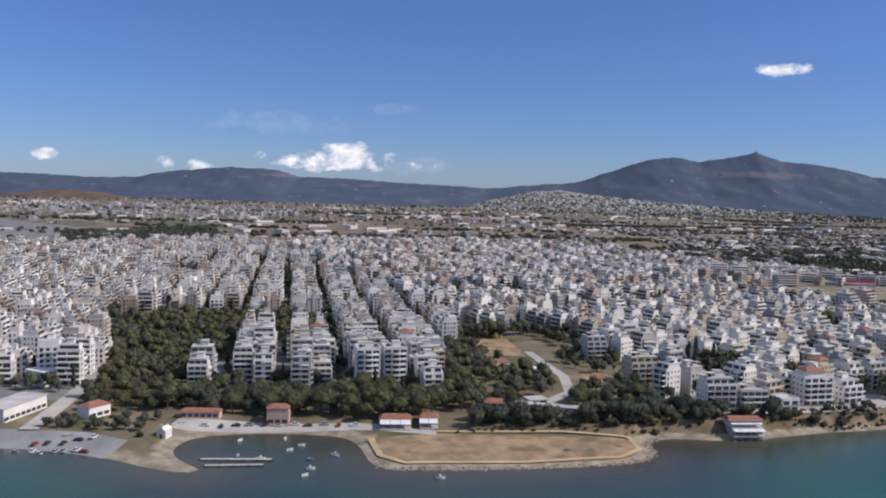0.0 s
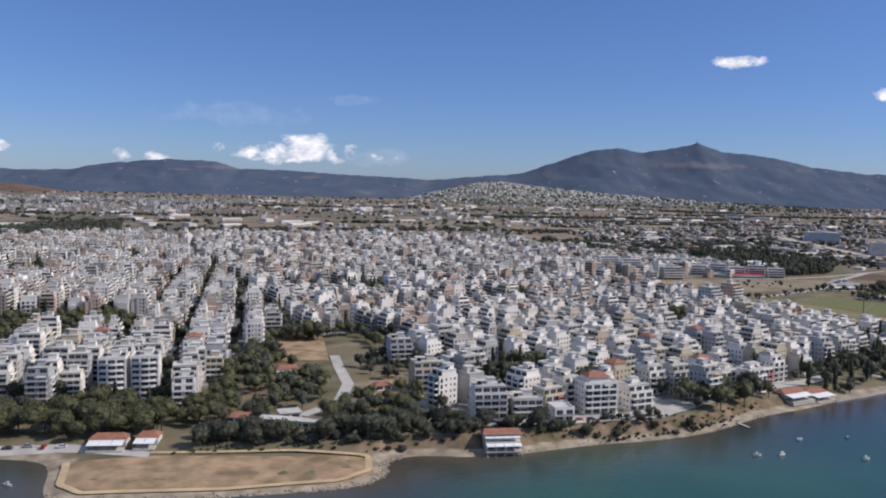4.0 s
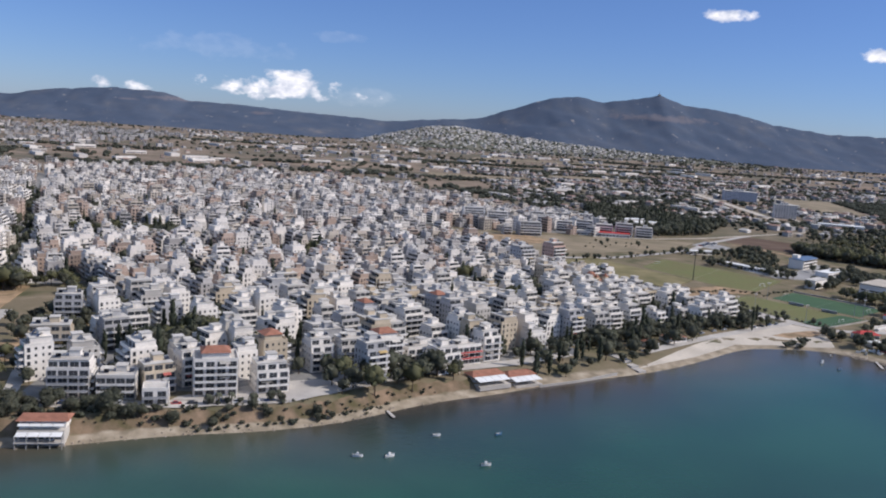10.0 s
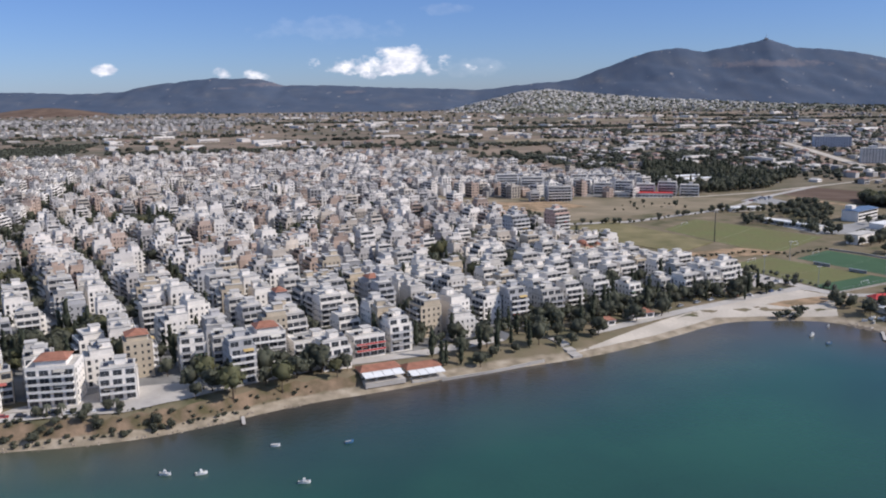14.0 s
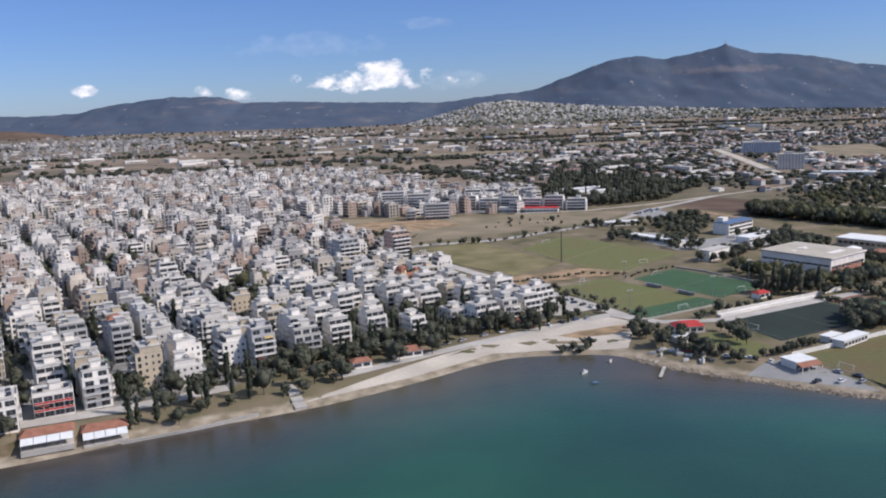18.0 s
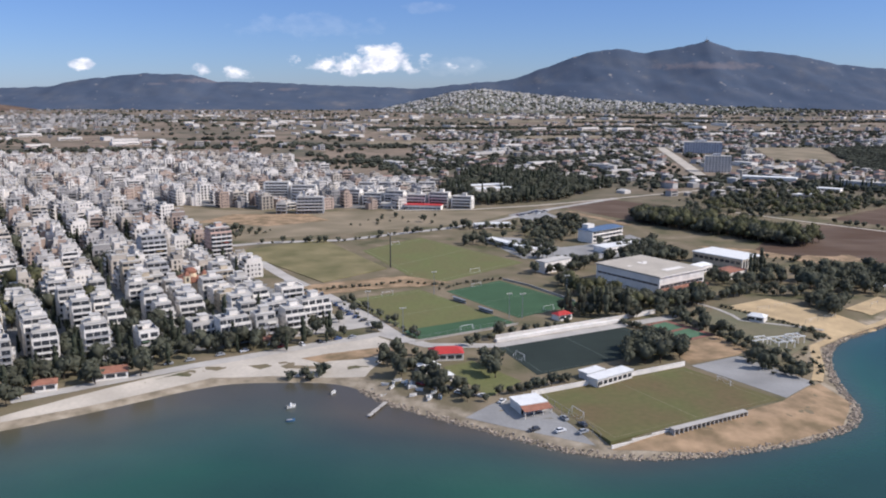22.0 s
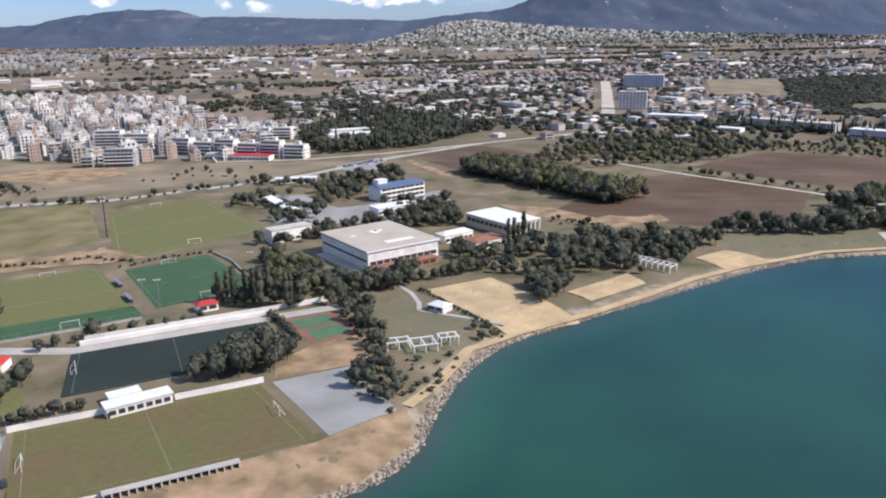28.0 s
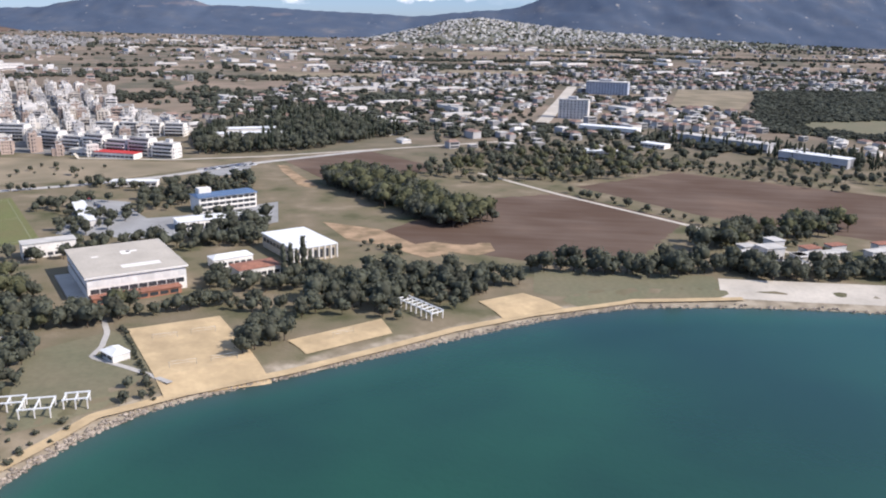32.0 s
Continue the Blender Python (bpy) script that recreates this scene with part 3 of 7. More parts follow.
ground.data.polygons.foreach_set("material_index", inside(mid[:, 0], mid[:, 1], STREETS).astype(int))
tagged(ground, "dry coastal plain with parched grass and sandy shore", "ground", kind="structure")

wx = lines([(-5000, -800, 300), (-800, -240, 40), (-240, 1100, 8), (1100, 1800, 50), (1800, 5000, 320)])
wy = lines([(-3000, 200, 160), (200, 300, 25), (300, 820, 8)])
me = sheet("water", wx, wy, lambda x, y: x * 0, M["water"])
att = me.attributes.new("depth", "FLOAT", "POINT")
co = np.empty(len(me.vertices) * 3)
me.vertices.foreach_get("co", co)
co = co.reshape(-1, 3)
att.data.foreach_set("value", -inland(co[:, 0], co[:, 1]) * (1 + 3 * np.clip((co[:, 0] - 570) / 190, 0, 1)) + 25 * np.clip((co[:, 0] - 570) / 190, 0, 1) - 24 * np.exp(-((co[:, 0] - 555) / 75) ** 2 - ((co[:, 1] - 560) / 45) ** 2))
tagged(new("water", me), "calm teal sea water with faint ripples", "sea", kind="structure")

SKYLINE = [(-3400, 150), (-2368, 142), (-2042, 129), (-1780, 137), (-1616, 172), (-1259, 207), (-970, 200), (-843, 162), (-555, 158), (-268, 142), (81, 131),
           (267, 121), (521, 148), (771, 168), (985, 243), (1168, 308), (1336, 332), (1476, 307), (1627, 331), (1748, 354), (1807, 372), (1870, 351),
           (1964, 322), (2148, 310), (2332, 284), (2487, 248), (2846, 212), (3100, 218), (4400, 190)]


def mountain_height(x, y):
    crest = np.interp(x, *zip(*SKYLINE)) + 3 * waves(x, y * 0, 90) + 1.5 * waves(x, y * 0, 37, 2)
    bow = 60 * waves(x, 0 * y, 700, 1)
    foot = np.interp(x, [-2500, -1500, 100, 250, 800, 1500, 4000], [4420, 4380, 4330, 4500, 4420, 4380, 4380]) + bow
    t = np.clip((y - foot) / (4880 - foot), 0, 1)
    fold = waves(x + 0.4 * y, y, 260, 3) * 0.035 + waves(x, y, 110, 5) * 0.018
    up = np.clip(t ** 1.15 + fold * np.sin(np.pi * np.clip(t, 0, 1)), -0.02, 1.0)
    z = 15 + (crest - 15) * up
    return np.where(y > 4880, crest - (y - 4880) * 1.2, np.where(t <= 0, 8, z))


mx = lines([(-3400, 4400, 22)])
my = lines([(4240, 4880, 16), (4880, 4944, 32)])
tagged(new("mountain", sheet("mountain", mx, my, mountain_height, M["mountain"])), "wooded mountain range behind the plain, blue-grey haze in its colour", "mountain", kind="structure")


def hill_height(x, y):
    """The low hill under the far hillside suburb."""
    ridge = np.interp(x, [100, 300, 480, 620, 900, 1250, 1750, 2300], [14, 56, 100, 112, 84, 62, 38, 14])
    return 1.0 + 0.005 * (y - 1000) + (ridge - 14) * step(3850, 4620, y) * (1 - step(4640, 4800, y))


tagged(new("foothill", sheet("foothill", lines([(100, 2360, 30)]), lines([(3500, 4820, 30)]), hill_height, M["wooded_hill"])),
       "dry low foothill below the mountains", "hill", kind="structure")


def clay_hill(x, y):
    return 10 + 55 * np.exp(-((x + 1950) / 330) ** 2 - ((y - 4350) / 260) ** 2)


tagged(new("bare_hill", sheet("bare_hill", lines([(-2800, -1100, 50)]), lines([(3700, 4700, 50)]), lambda x, y: clay_hill(x, y) - 4, M["soil"])),
       "bare brown hill at the mountains' foot", "hill", kind="structure")

# ---- flat surfaces laid on the land ----


def terrace(name, pts, material, label, category, lift=0.07, kind="structure"):
    """A level bed of ground cover with edges down into the land."""
    P = np.array(pts, float)
    t = np.linspace(0, 1, 12)
    fill = np.concatenate([P[i] * (1 - k) + P.mean(0) * k for i in range(len(P)) for k in (0, 0.4, 0.8)]).reshape(-1, 2)
    edge = np.concatenate([P[i - 1] * (1 - k) + P[i] * k for i in range(len(P)) for k in t]).reshape(-1, 2)
    allp = np.concatenate([fill, edge])
    z = float(land_height(allp[:, 0], allp[:, 1]).max()) + lift
    bm = bmesh.new()
    f = bm.faces.new([bm.verts.new((x, y, z)) for x, y in pts])
    r = bmesh.ops.extrude_face_region(bm, geom=[f])
    bmesh.ops.translate(bm, verts=[g for g in r["geom"] if isinstance(g, bmesh.types.BMVert)], vec=(0, 0, -2.5))
    bmesh.ops.recalc_face_normals(bm, faces=bm.faces[:])
    me = bpy.data.meshes.new(name)
    bm.to_mesh(me)
    bm.free()
    me.materials.append(material)
    return tagged(new(name, me), label, category, kind=kind)


def patch(name, pts, material, label, category, lift=0.05, kind="structure", ragged=False):
    """A thin sheet of ground cover draped on the land."""
    bm = bmesh.new()
    bm.faces.new([bm.verts.new((x, y, 0)) for x, y in pts])
    bmesh.ops.triangulate(bm, faces=bm.faces[:])
    for _ in range(3):
        bmesh.ops.subdivide_edges(bm, edges=[e for e in bm.edges if e.calc_length() > 9], cuts=2)
        bmesh.ops.triangulate(bm, faces=bm.faces[:])
    bmesh.ops.bisect_plane(bm, geom=bm.verts[:] + bm.edges[:] + bm.faces[:], plane_co=(0, 1000, 0), plane_no=(0, 1, 0))
    xy = np.array([v.co[:2] for v in bm.verts])
    for v, z in zip(bm.verts, land_height(xy[:, 0], xy[:, 1])):
        v.co.z = z + lift
    if ragged:
        wob = 1.6 * waves(xy[:, 0], xy[:, 1], 13, 2) + 1.0 * waves(xy[:, 0], xy[:, 1], 5, 1)
        for v, w in zip(bm.verts, wob):
            v.co.x, v.co.y = v.co.x + w, v.co.y - w * 0.8
    for f in bm.faces:
        if f.normal.z < 0:
            f.normal_flip()
    me = bpy.data.meshes.new(name)
    bm.to_mesh(me)
    bm.free()
    me.materials.append(material)
    return tagged(new(name, me), label, category, kind=kind)


def strip(name, pts, width, material, label, category, lift=0.06, kind="structure"):
    """A road or path of even width along a line, draped on the land."""
    P = np.array(pts, float)
    s = np.concatenate([[0], np.cumsum(np.hypot(*np.diff(P, axis=0).T))])
    t = np.linspace(0, s[-1], max(2, int(s[-1] / 3)))
    C = np.stack([np.interp(t, s, P[:, 0]), np.interp(t, s, P[:, 1])], -1)
    d = np.gradient(C, axis=0)
    d /= np.hypot(d[:, 0], d[:, 1])[:, None]
    nrm = np.stack([-d[:, 1], d[:, 0]], -1) * width / 2
    A, B = C - nrm, C + nrm
    zc = np.max([land_height(Q[:, 0], Q[:, 1]) for Q in (A, B, C)], 0) + lift
    zc = np.maximum(zc, np.maximum(np.roll(zc, 1), np.roll(zc, -1)) - 0.15)
    V = np.concatenate([np.column_stack([A, zc]), np.column_stack([B, zc])])
    n = len(C)
    i = np.arange(n - 1)
    F = np.stack([i, i + 1, n + i + 1, n + i], -1)
    return tagged(new(name, mesh_of(name, V, F, [material])), label, category, kind=kind)


def lerp2(c, u, v):
    """The point at (u, v) of a four-cornered plan."""
    a, b, d, e = [np.array(p, float) for p in c]
    return (a * (1 - u) + b * u) * (1 - v) + (e * (1 - u) + d * u) * v


FLAT = 2.8
PITCHES = [
    ("olive_pitch", [(655, 532), (632, 576), (699, 613), (728, 575)], "turf_olive", "worn olive-brown grass football pitch", True),
    ("dark_pitch", [(634, 600), (616, 643), (681, 680), (704, 641)], "turf_dark", "dark synthetic football pitch", True),
    ("small_pitch", [(593, 609), (606, 618), (627, 592), (613, 573)], "turf_green", "small green practice pitch", False),
    ("bright_pitch", [(589, 749), (622, 779), (668, 722), (630, 691)], "turf_bright", "bright green synthetic football pitch", True),
    ("green_pitch", [(533, 726), (572, 754), (628, 681), (581, 648)], "turf_green", "green grass football pitch", True),
    ("dry_pitch", [(425, 869), (482, 921), (546, 812), (510, 769)], "turf_dry", "dry yellowed grass pitch", False),
    ("far_pitch", [(520, 876), (560, 934), (640, 836), (577, 763)], "turf_green", "green grass football pitch by the trees", True),
]
for k, c in (("turf_olive", (0.215, 0.20, 0.115)), ("turf_green", (0.25, 0.26, 0.16)), ("turf_bright", (0.16, 0.22, 0.15)), ("turf_dark", (0.10, 0.12, 0.11))):
    M["line_" + k] = mat(k + "_worn_line", c, 0.9, 0.3, 0.3, 1.0)
for nm, c, m, lab, marked in PITCHES:
    p = terrace(nm, c, M[m], lab, "pitch", lift=0.06)
    if marked:
        s = Solid()
        for u0, v0, u1, v1 in ((0.04, 0.04, 0.96, 0.044), (0.04, 0.956, 0.96, 0.96), (0.04, 0.04, 0.044, 0.96), (0.956, 0.04, 0.96, 0.96), (0.04, 0.498, 0.96, 0.502)):
            s.quads([(*lerp2(c, a, b), p.data.vertices[0].co.z + 0.03) for a, b in ((u0, v0), (u1, v0), (u1, v1), (u0, v1))], [(0, 1, 2, 3)])
        part("marking", s, M["line_" + m], p, "faded white pitch markings")

terrace("gravel_lot", [(703, 615), (728, 630), (749, 596), (731, 577)], M["gravel"], "pale grey gravel lot beside the pitch", "lot", 0.06)
patch("dirt_apron", [(655, 529), (728, 573), (752, 598), (757, 578), (743, 553), (716, 538), (690, 529)], M["dirt"], "ochre dirt verge behind the pitch", "dirt", 0.1)
SANDS = [[(747, 718), (777, 738), (816, 684), (785, 666)], [(812, 716), (843, 745), (850, 731), (822, 706)], [(881, 773), (900, 788), (918, 775), (893, 757)]]
for c in SANDS:
    patch("sand_court", c, M["sand"], "pale yellow beach sport sand court", "sand court", 0.3)
patch("beach", [(412, 531), (470, 590), (497, 613), (557, 655), (573, 640), (560, 598), (520, 599), (494, 595), (455, 561)], M["paledirt"], "pale bare sand beach and parking ground", "beach", 0.05)
patch("seafront_square", [(188, 436), (214, 440), (240, 449), (262, 470), (250, 474), (226, 466), (190, 441)], M["concrete"], "pale concrete square before the flats", "square", 0.1)
strip("garden_path", [(733, 726), (741, 714), (746, 700), (747, 690), (765, 683), (784, 674)], 2.2, M["concrete"], "pale curving garden path", "path", 0.16)
strip("promenade", [(425, 560), (483, 606), (519, 631), (560, 658), (585, 640), (617, 641), (690, 683), (720, 700)], 7, M["concrete"], "pale concrete seafront road", "road", 0.1)
strip("shore_path", [(752, 600), (760, 618), (770, 650), (790, 670), (820, 693), (848, 718), (874, 742), (905, 765), (950, 790), (1000, 800)], 4.5, M["sand"], "pale dirt path along the rocky shore", "path", 0.05)
strip("field_road", [(400, 880), (440, 905), (498, 920), (581, 982), (625, 1024), (674, 1094), (760, 1185)], 8, M["concrete"], "pale road across the dry fields", "road", 0.1)
strip("north_road", [(520, 1085), (600, 1095), (671, 1127), (760, 1185), (900, 1280), (960, 1450), (985, 1975)], 5, M["paledirt"], "pale country road towards the plain", "road", 0.1)
strip("lane", [(860, 1085), (920, 1016), (997, 937), (1068, 850)], 4, M["paledirt"], "pale farm lane between brown fields", "lane", 0.1)
patch("brown_field", [(811, 872), (840, 935), (879, 994), (922, 1020), (997, 945), (965, 866), (905, 840)], M["soil"], "ploughed dark brown field", "field", 0.05, ragged=True)
patch("north_field", [(688, 1117), (752, 1176), (830, 1100), (760, 1015)], M["soil"], "ploughed dark brown field", "field", 0.05, ragged=True)
patch("east_field", [(935, 1045), (1019, 1120), (1200, 1030), (1130, 900), (1010, 965)], M["soil"], "ploughed dark brown field", "field", 0.05, ragged=True)
strip("dirt_track", [(330, 985), (360, 960), (400, 905), (420, 872)], 5, M["paledirt"], "pale dirt track across the dry field", "track", 0.09)
patch("bare_earth", [(350, 1000), (420, 985), (470, 1020), (440, 1060), (370, 1050)], M["dirt"], "bare ochre earth in the dry field", "earth", 0.07)
patch("bare_earth", [(778, 905), (802, 866), (850, 852), (815, 893)], M["dirt"], "bare ochre earth beside the brown field", "earth", 0.08)
patch("bare_earth", [(530, 745), (560, 765), (585, 762), (570, 778), (520, 762), (505, 745)], M["dirt"], "bare earth bank between the pitches", "earth", 0.07)
patch("bare_earth", [(492, 744), (505, 762), (530, 776), (560, 790), (592, 772), (570, 760), (540, 752), (515, 736)], M["dirt"], "rough mounds of brown earth between the pitches", "earth", 0.25, ragged=True)
strip("edge_street", [(574, 644), (548, 690), (522, 730), (482, 785), (440, 852)], 8, M["concrete"], "pale street along the edge of the town", "street", 0.14)
patch("dry_field", [(385, 900), (470, 940), (600, 1010), (650, 1085), (530, 1082), (400, 1070), (260, 1090), (330, 990)], M["drygrass"], "parched grass field", "field", 0.04)
patch("seaside_lawn", [(905, 790), (925, 778), (958, 795), (995, 800), (992, 829), (905, 828)], M["lawn"], "dull green seaside lawn", "lawn", 0.06)
patch("court_lawn", [(722, 690), (742, 716), (775, 690), (770, 655), (752, 632), (738, 655)], M["lawn"], "worn seaside lawn", "lawn", 0.04)
patch("sandy_ground", [(994, 826), (1200, 830), (1200, 803), (990, 800)], M["paledirt"], "pale bare sandy ground by the shore", "sand", 0.07)
for c in ([(690, 676), (708, 690), (727, 664), (709, 651)],):
    court = terrace("tennis_court", c, M["court_red"], "red and green hard tennis courts", "court", 0.06)
    for v0, v1 in ((0.08, 0.46), (0.54, 0.92)):
        s = Solid().quads([(*lerp2(c, u, v), FLAT + 0.1) for u, v in ((0.15, v0), (0.85, v0), (0.85, v1), (0.15, v1))], [(0, 1, 2, 3)])
        part("playing_area", s, M["court_green"], court, "green painted court")
patch("worn_ground", [(709, 650), (727, 663), (735, 640), (728, 631), (703, 617), (700, 632)], M["dirt"], "worn bare ground by the courts", "ground", 0.06)
patch("grass_strip", [(570, 664), (581, 648), (628, 681), (618, 694)], M["turf_bright"], "strip of synthetic turf along the pitch", "turf", 0.12)
terrace("dirt_square", [(8, 636), (48, 643), (60, 562), (20, 558)], M["dirt"], "ochre dirt lot among trees", "dirt lot", 0.06)
patch("headland", [(-30, 380), (-22, 352), (-14, 347), (40, 352), (84, 361), (95, 373), (93, 390), (0, 388)], M["dirt"], "ochre dirt headland with worn tracks", "headland", 0.05)
patch("harbour_quay", [(-125, 384), (-82, 396), (-40, 393), (0, 386), (0, 392), (-40, 400), (-125, 398)], M["concrete"], "pale concrete quay round the small harbour", "quay", 0.07)
patch("pavilion_lot", [(604, 556), (620, 547), (650, 532), (640, 552), (631, 573), (618, 569)], M["gravel"], "grey paved lot beside the pavilion", "lot", 0.07)
patch("car_lot", [(604, 940), (642, 936), (662, 888), (632, 890)], M["gravel"], "grey car park among trees", "car park", 0.1)
patch("farm_yard", [(636, 1060), (668, 1100), (684, 1048), (656, 1028)], M["gravel"], "grey yard full of parked cars", "car park", 0.1)
patch("bare_earth", [(694, 1088), (703, 1086), (716, 1060), (724, 1048), (738, 1026), (748, 1010), (744, 1003), (732, 1012), (718, 1040), (708, 1058)], M["dirt"], "pale heaps of bare earth by the road", "earth", 0.14, ragged=True)
patch("bare_earth", [(822, 862), (836, 860), (850, 870), (866, 866), (880, 874), (884, 858), (876, 846), (862, 850), (850, 838), (838, 846)], M["dirt"], "ochre bare earth beside the brown field", "earth", 0.14, ragged=True)
patch("flats_forecourt", [(512, 648), (548, 668), (560, 676), (545, 700), (522, 690), (500, 668)], M["concrete"], "pale paved forecourt before the flats", "forecourt", 0.1)
patch("bare_earth", [(528, 618), (546, 628), (566, 637), (574, 630), (554, 618), (538, 612)], M["dirt"], "brown earth patch on the pale beach", "earth", 0.12, ragged=True)
patch("harbour_lot", [(-215, 345), (-182, 347), (-140, 347), (-136, 362), (-158, 371), (-186, 373), (-220, 372)], M["gravel"], "pale concrete seafront car park", "car park", 0.12)
patch("orchard_field", [(1160, 1410), (1275, 1915), (1535, 1975), (1590, 1505), (1256, 1340)], M["lawn"], "green orchard field on the plain", "field", 0.3)
patch("far_field", [(1089, 1634), (1186, 1634), (1281, 1930), (1149, 1945)], M["drygrass"], "tan stubble field beside the hospital", "field", 0.5)
patch("far_field", [(560, 3010), (1150, 3090), (1180, 3230), (600, 3180)], M["drygrass"], "tan stubble field far out on the plain", "field", 0.8)
patch("far_field", [(700, 2200), (905, 2210), (930, 2330), (690, 2310)], M["drygrass"], "tan stubble field out on the plain", "field", 0.6)
patch("far_field", [(380, 1990), (600, 2010), (610, 2130), (360, 2110)], M["drygrass"], "tan stubble field out on the plain", "field", 0.6)
patch("far_field", [(620, 1640), (760, 1650), (790, 1720), (610, 1715)], M["drygrass"], "tan stubble field by the suburb", "field", 0.5)
patch("hall_yard", [(640, 850), (612, 925), (640, 930), (672, 895), (690, 905), (735, 955), (752, 900), (725, 868), (690, 850)], M["gravel"], "grey paved yard between the halls", "yard", 0.05)

# ---- the town ----
STOREY = 3.0


def apartment_arrays(w, d, n, wall=0, roof=1, glass=2, round_all=False, plain=False):
    """One block of flats for the distance: walls, balcony bands, dark window bands, small flank windows, a stepped top and roof clutter."""
    s = Solid()
    r = random.Random(int(n) * 4 + 2 * int(round_all) + int(plain))
    h = n * STOREY + 0.6
    x, y = w / 2, d / 2
    lower = h - STOREY if n > 3 and not plain else h

    def pane(face, c, z, pw, ph):
        """A pane a little proud of the flank: face -1 or 1 is the x side, 2 the back."""
        if face == 2:
            v = [(c + pw / 2, y + 0.05, z), (c - pw / 2, y + 0.05, z), (c - pw / 2, y + 0.05, z + ph), (c + pw / 2, y + 0.05, z + ph)]
        else:
            v = [(face * (x + 0.05), c - face * pw / 2, z), (face * (x + 0.05), c + face * pw / 2, z), (face * (x + 0.05), c + face * pw / 2, z + ph), (face * (x + 0.05), c - face * pw / 2, z + ph)]
        s.quads(v, [(0, 1, 2, 3)], glass)

    if round_all:                       # a lower wing at the back
        s.box(-x, -y, -2, x, y * 0.25, lower, wall, roof)
        s.box(-x * 0.9, y * 0.25, -2, x * 0.45, y, lower - STOREY * 1.0, wall, roof)
    else:
        s.box(-x, -y, -2, x, y, lower, wall, roof)
    if lower < h:
        s.box(-x * 0.88, -y * 0.72, lower, x * 0.88, y * (0.2 if round_all else 0.9), h, wall, roof)
        s.box(-x * 0.8, -y * 0.72 - 0.06, lower + 0.2, x * 0.8, -y * 0.72, lower + 2.3, glass)
        s.box(-x, -y, lower, x, -y + 0.2, lower + 0.9, wall)
    for i in range(n - (lower < h)):
        z = i * STOREY + 0.5
        split = r.uniform(-0.25, 0.25)
        s.box(-x * 0.92, -y - 0.06, z + 0.1, x * (split - 0.05), -y, z + 2.35, glass)
        s.box(x * (split + 0.05), -y - 0.06, z + 0.1, x * 0.92, -y, z + 2.35, glass)
        if i:
            x0, x1 = (-0.97, 0.97) if i % 3 or plain else (-0.97, split)
            s.box(x * x0, -y - 1.7, z - 0.2, x * x1, -y - 0.02, z + 0.6, wall)
        for face in (-1, 1):
            for c, pw, ph, up in ((-0.62, 1.6, 2.0, 0.2), (-0.2, 1.1, 1.2, 0.9)) + (() if round_all else ((0.2, 0.9, 1.0, 1.1), (0.6, 1.4, 1.3, 0.9))):
                pane(face, c * y, z + up, pw, ph)
        if not round_all:
            for c in (-0.6, 0.05, 0.6):
                pane(2, c * x, z + 0.2, 2.4, 2.0)
            if i and not plain:
                s.box(-x * 0.9, y + 0.06, z - 0.2, x * 0.5, y + 1.3, z + 0.6, wall)
    # roof clutter: stair hut, tanks, collectors, a pergola
    s.box(-x * 0.3, -y * 0.3, h, x * 0.3, y * 0.15, h + 2.5, wall, roof)
    s.box(-x * 0.36, -y * 0.36, h + 2.5, x * 0.36, y * 0.2, h + 2.7, roof)
    s.box(x * 0.5, -y * 0.5, h, x * 0.72, -y * 0.2, h + 1.3, glass, roof)
    s.box(-x * 0.8, -y * 0.1, h, -x * 0.5, y * 0.12, h + 1.1, wall, glass)
    s.box(-x * 0.7, -y * 0.6, h, -x * 0.66, -y * 0.56, h + 2.3, wall)
    s.box(-x * 0.8, -y * 0.65, h + 2.2, -x * 0.35, -y * 0.35, h + 2.3, roof)
    if lower == h:
        s.box(-x, -y, h, x, -y + 0.25, h + 0.9, wall)
        s.box(x - 0.25, -y + 0.25, h, x, y * (0.25 if round_all else 1.0), h + 0.9, wall)
    return s.arrays()


def grid_sites():
    """Plots of the street grid: x, y, turn, width, depth, zone."""
    rng = random.Random(7)
    out = []
    for zone, (ox, oy), v, pitch, bw in (("west", (-54, 477), (-0.177, 0.984), 35.0, 12.6), ("east", (281, 481), (-0.55, 0.835), 38.0, 12.5)):
        v = np.array(v) / np.hypot(*v)
        u = np.array([v[1], -v[0]])
        span = range(-40, 24) if zone == "west" else range(-17, 27)
        for i in span:
            for side in (0, 1):
                along = -120.0 + rng.uniform(0, 10)
                while along < 2100:
                    w = rng.uniform(9, 15.5) if zone == "west" else rng.uniform(9, 13.5)
                    if (along + 120) % 88 > 74:
                        along += 11
                        continue
                    a = along + w / 2
                    cu = i * pitch + (5 + bw / 2 if side == 0 else pitch - 5 - bw / 2)
                    p = np.array([ox, oy]) + u * cu + v * a
                    turn = math.atan2(u[1], u[0]) + (-math.pi / 2 if side == 0 else math.pi / 2)
                    shift = rng.uniform(-1.6, 1.6) if zone == "west" else rng.uniform(-3.5, 3.5)
                    turn += 0 if zone == "west" else rng.uniform(-0.12, 0.12)
                    p = p + u * shift
                    out.append((p[0], p[1], turn, w, bw * rng.uniform(0.85, 1.0), zone))
                    along += w + (rng.choice((0.4, 0.6, 1.0, 3.0, 5.0, 8.0)) if zone == "west" else rng.choice((0.6, 0.8, 3.0, 4.0, 6.0, 9.0)))
    return out


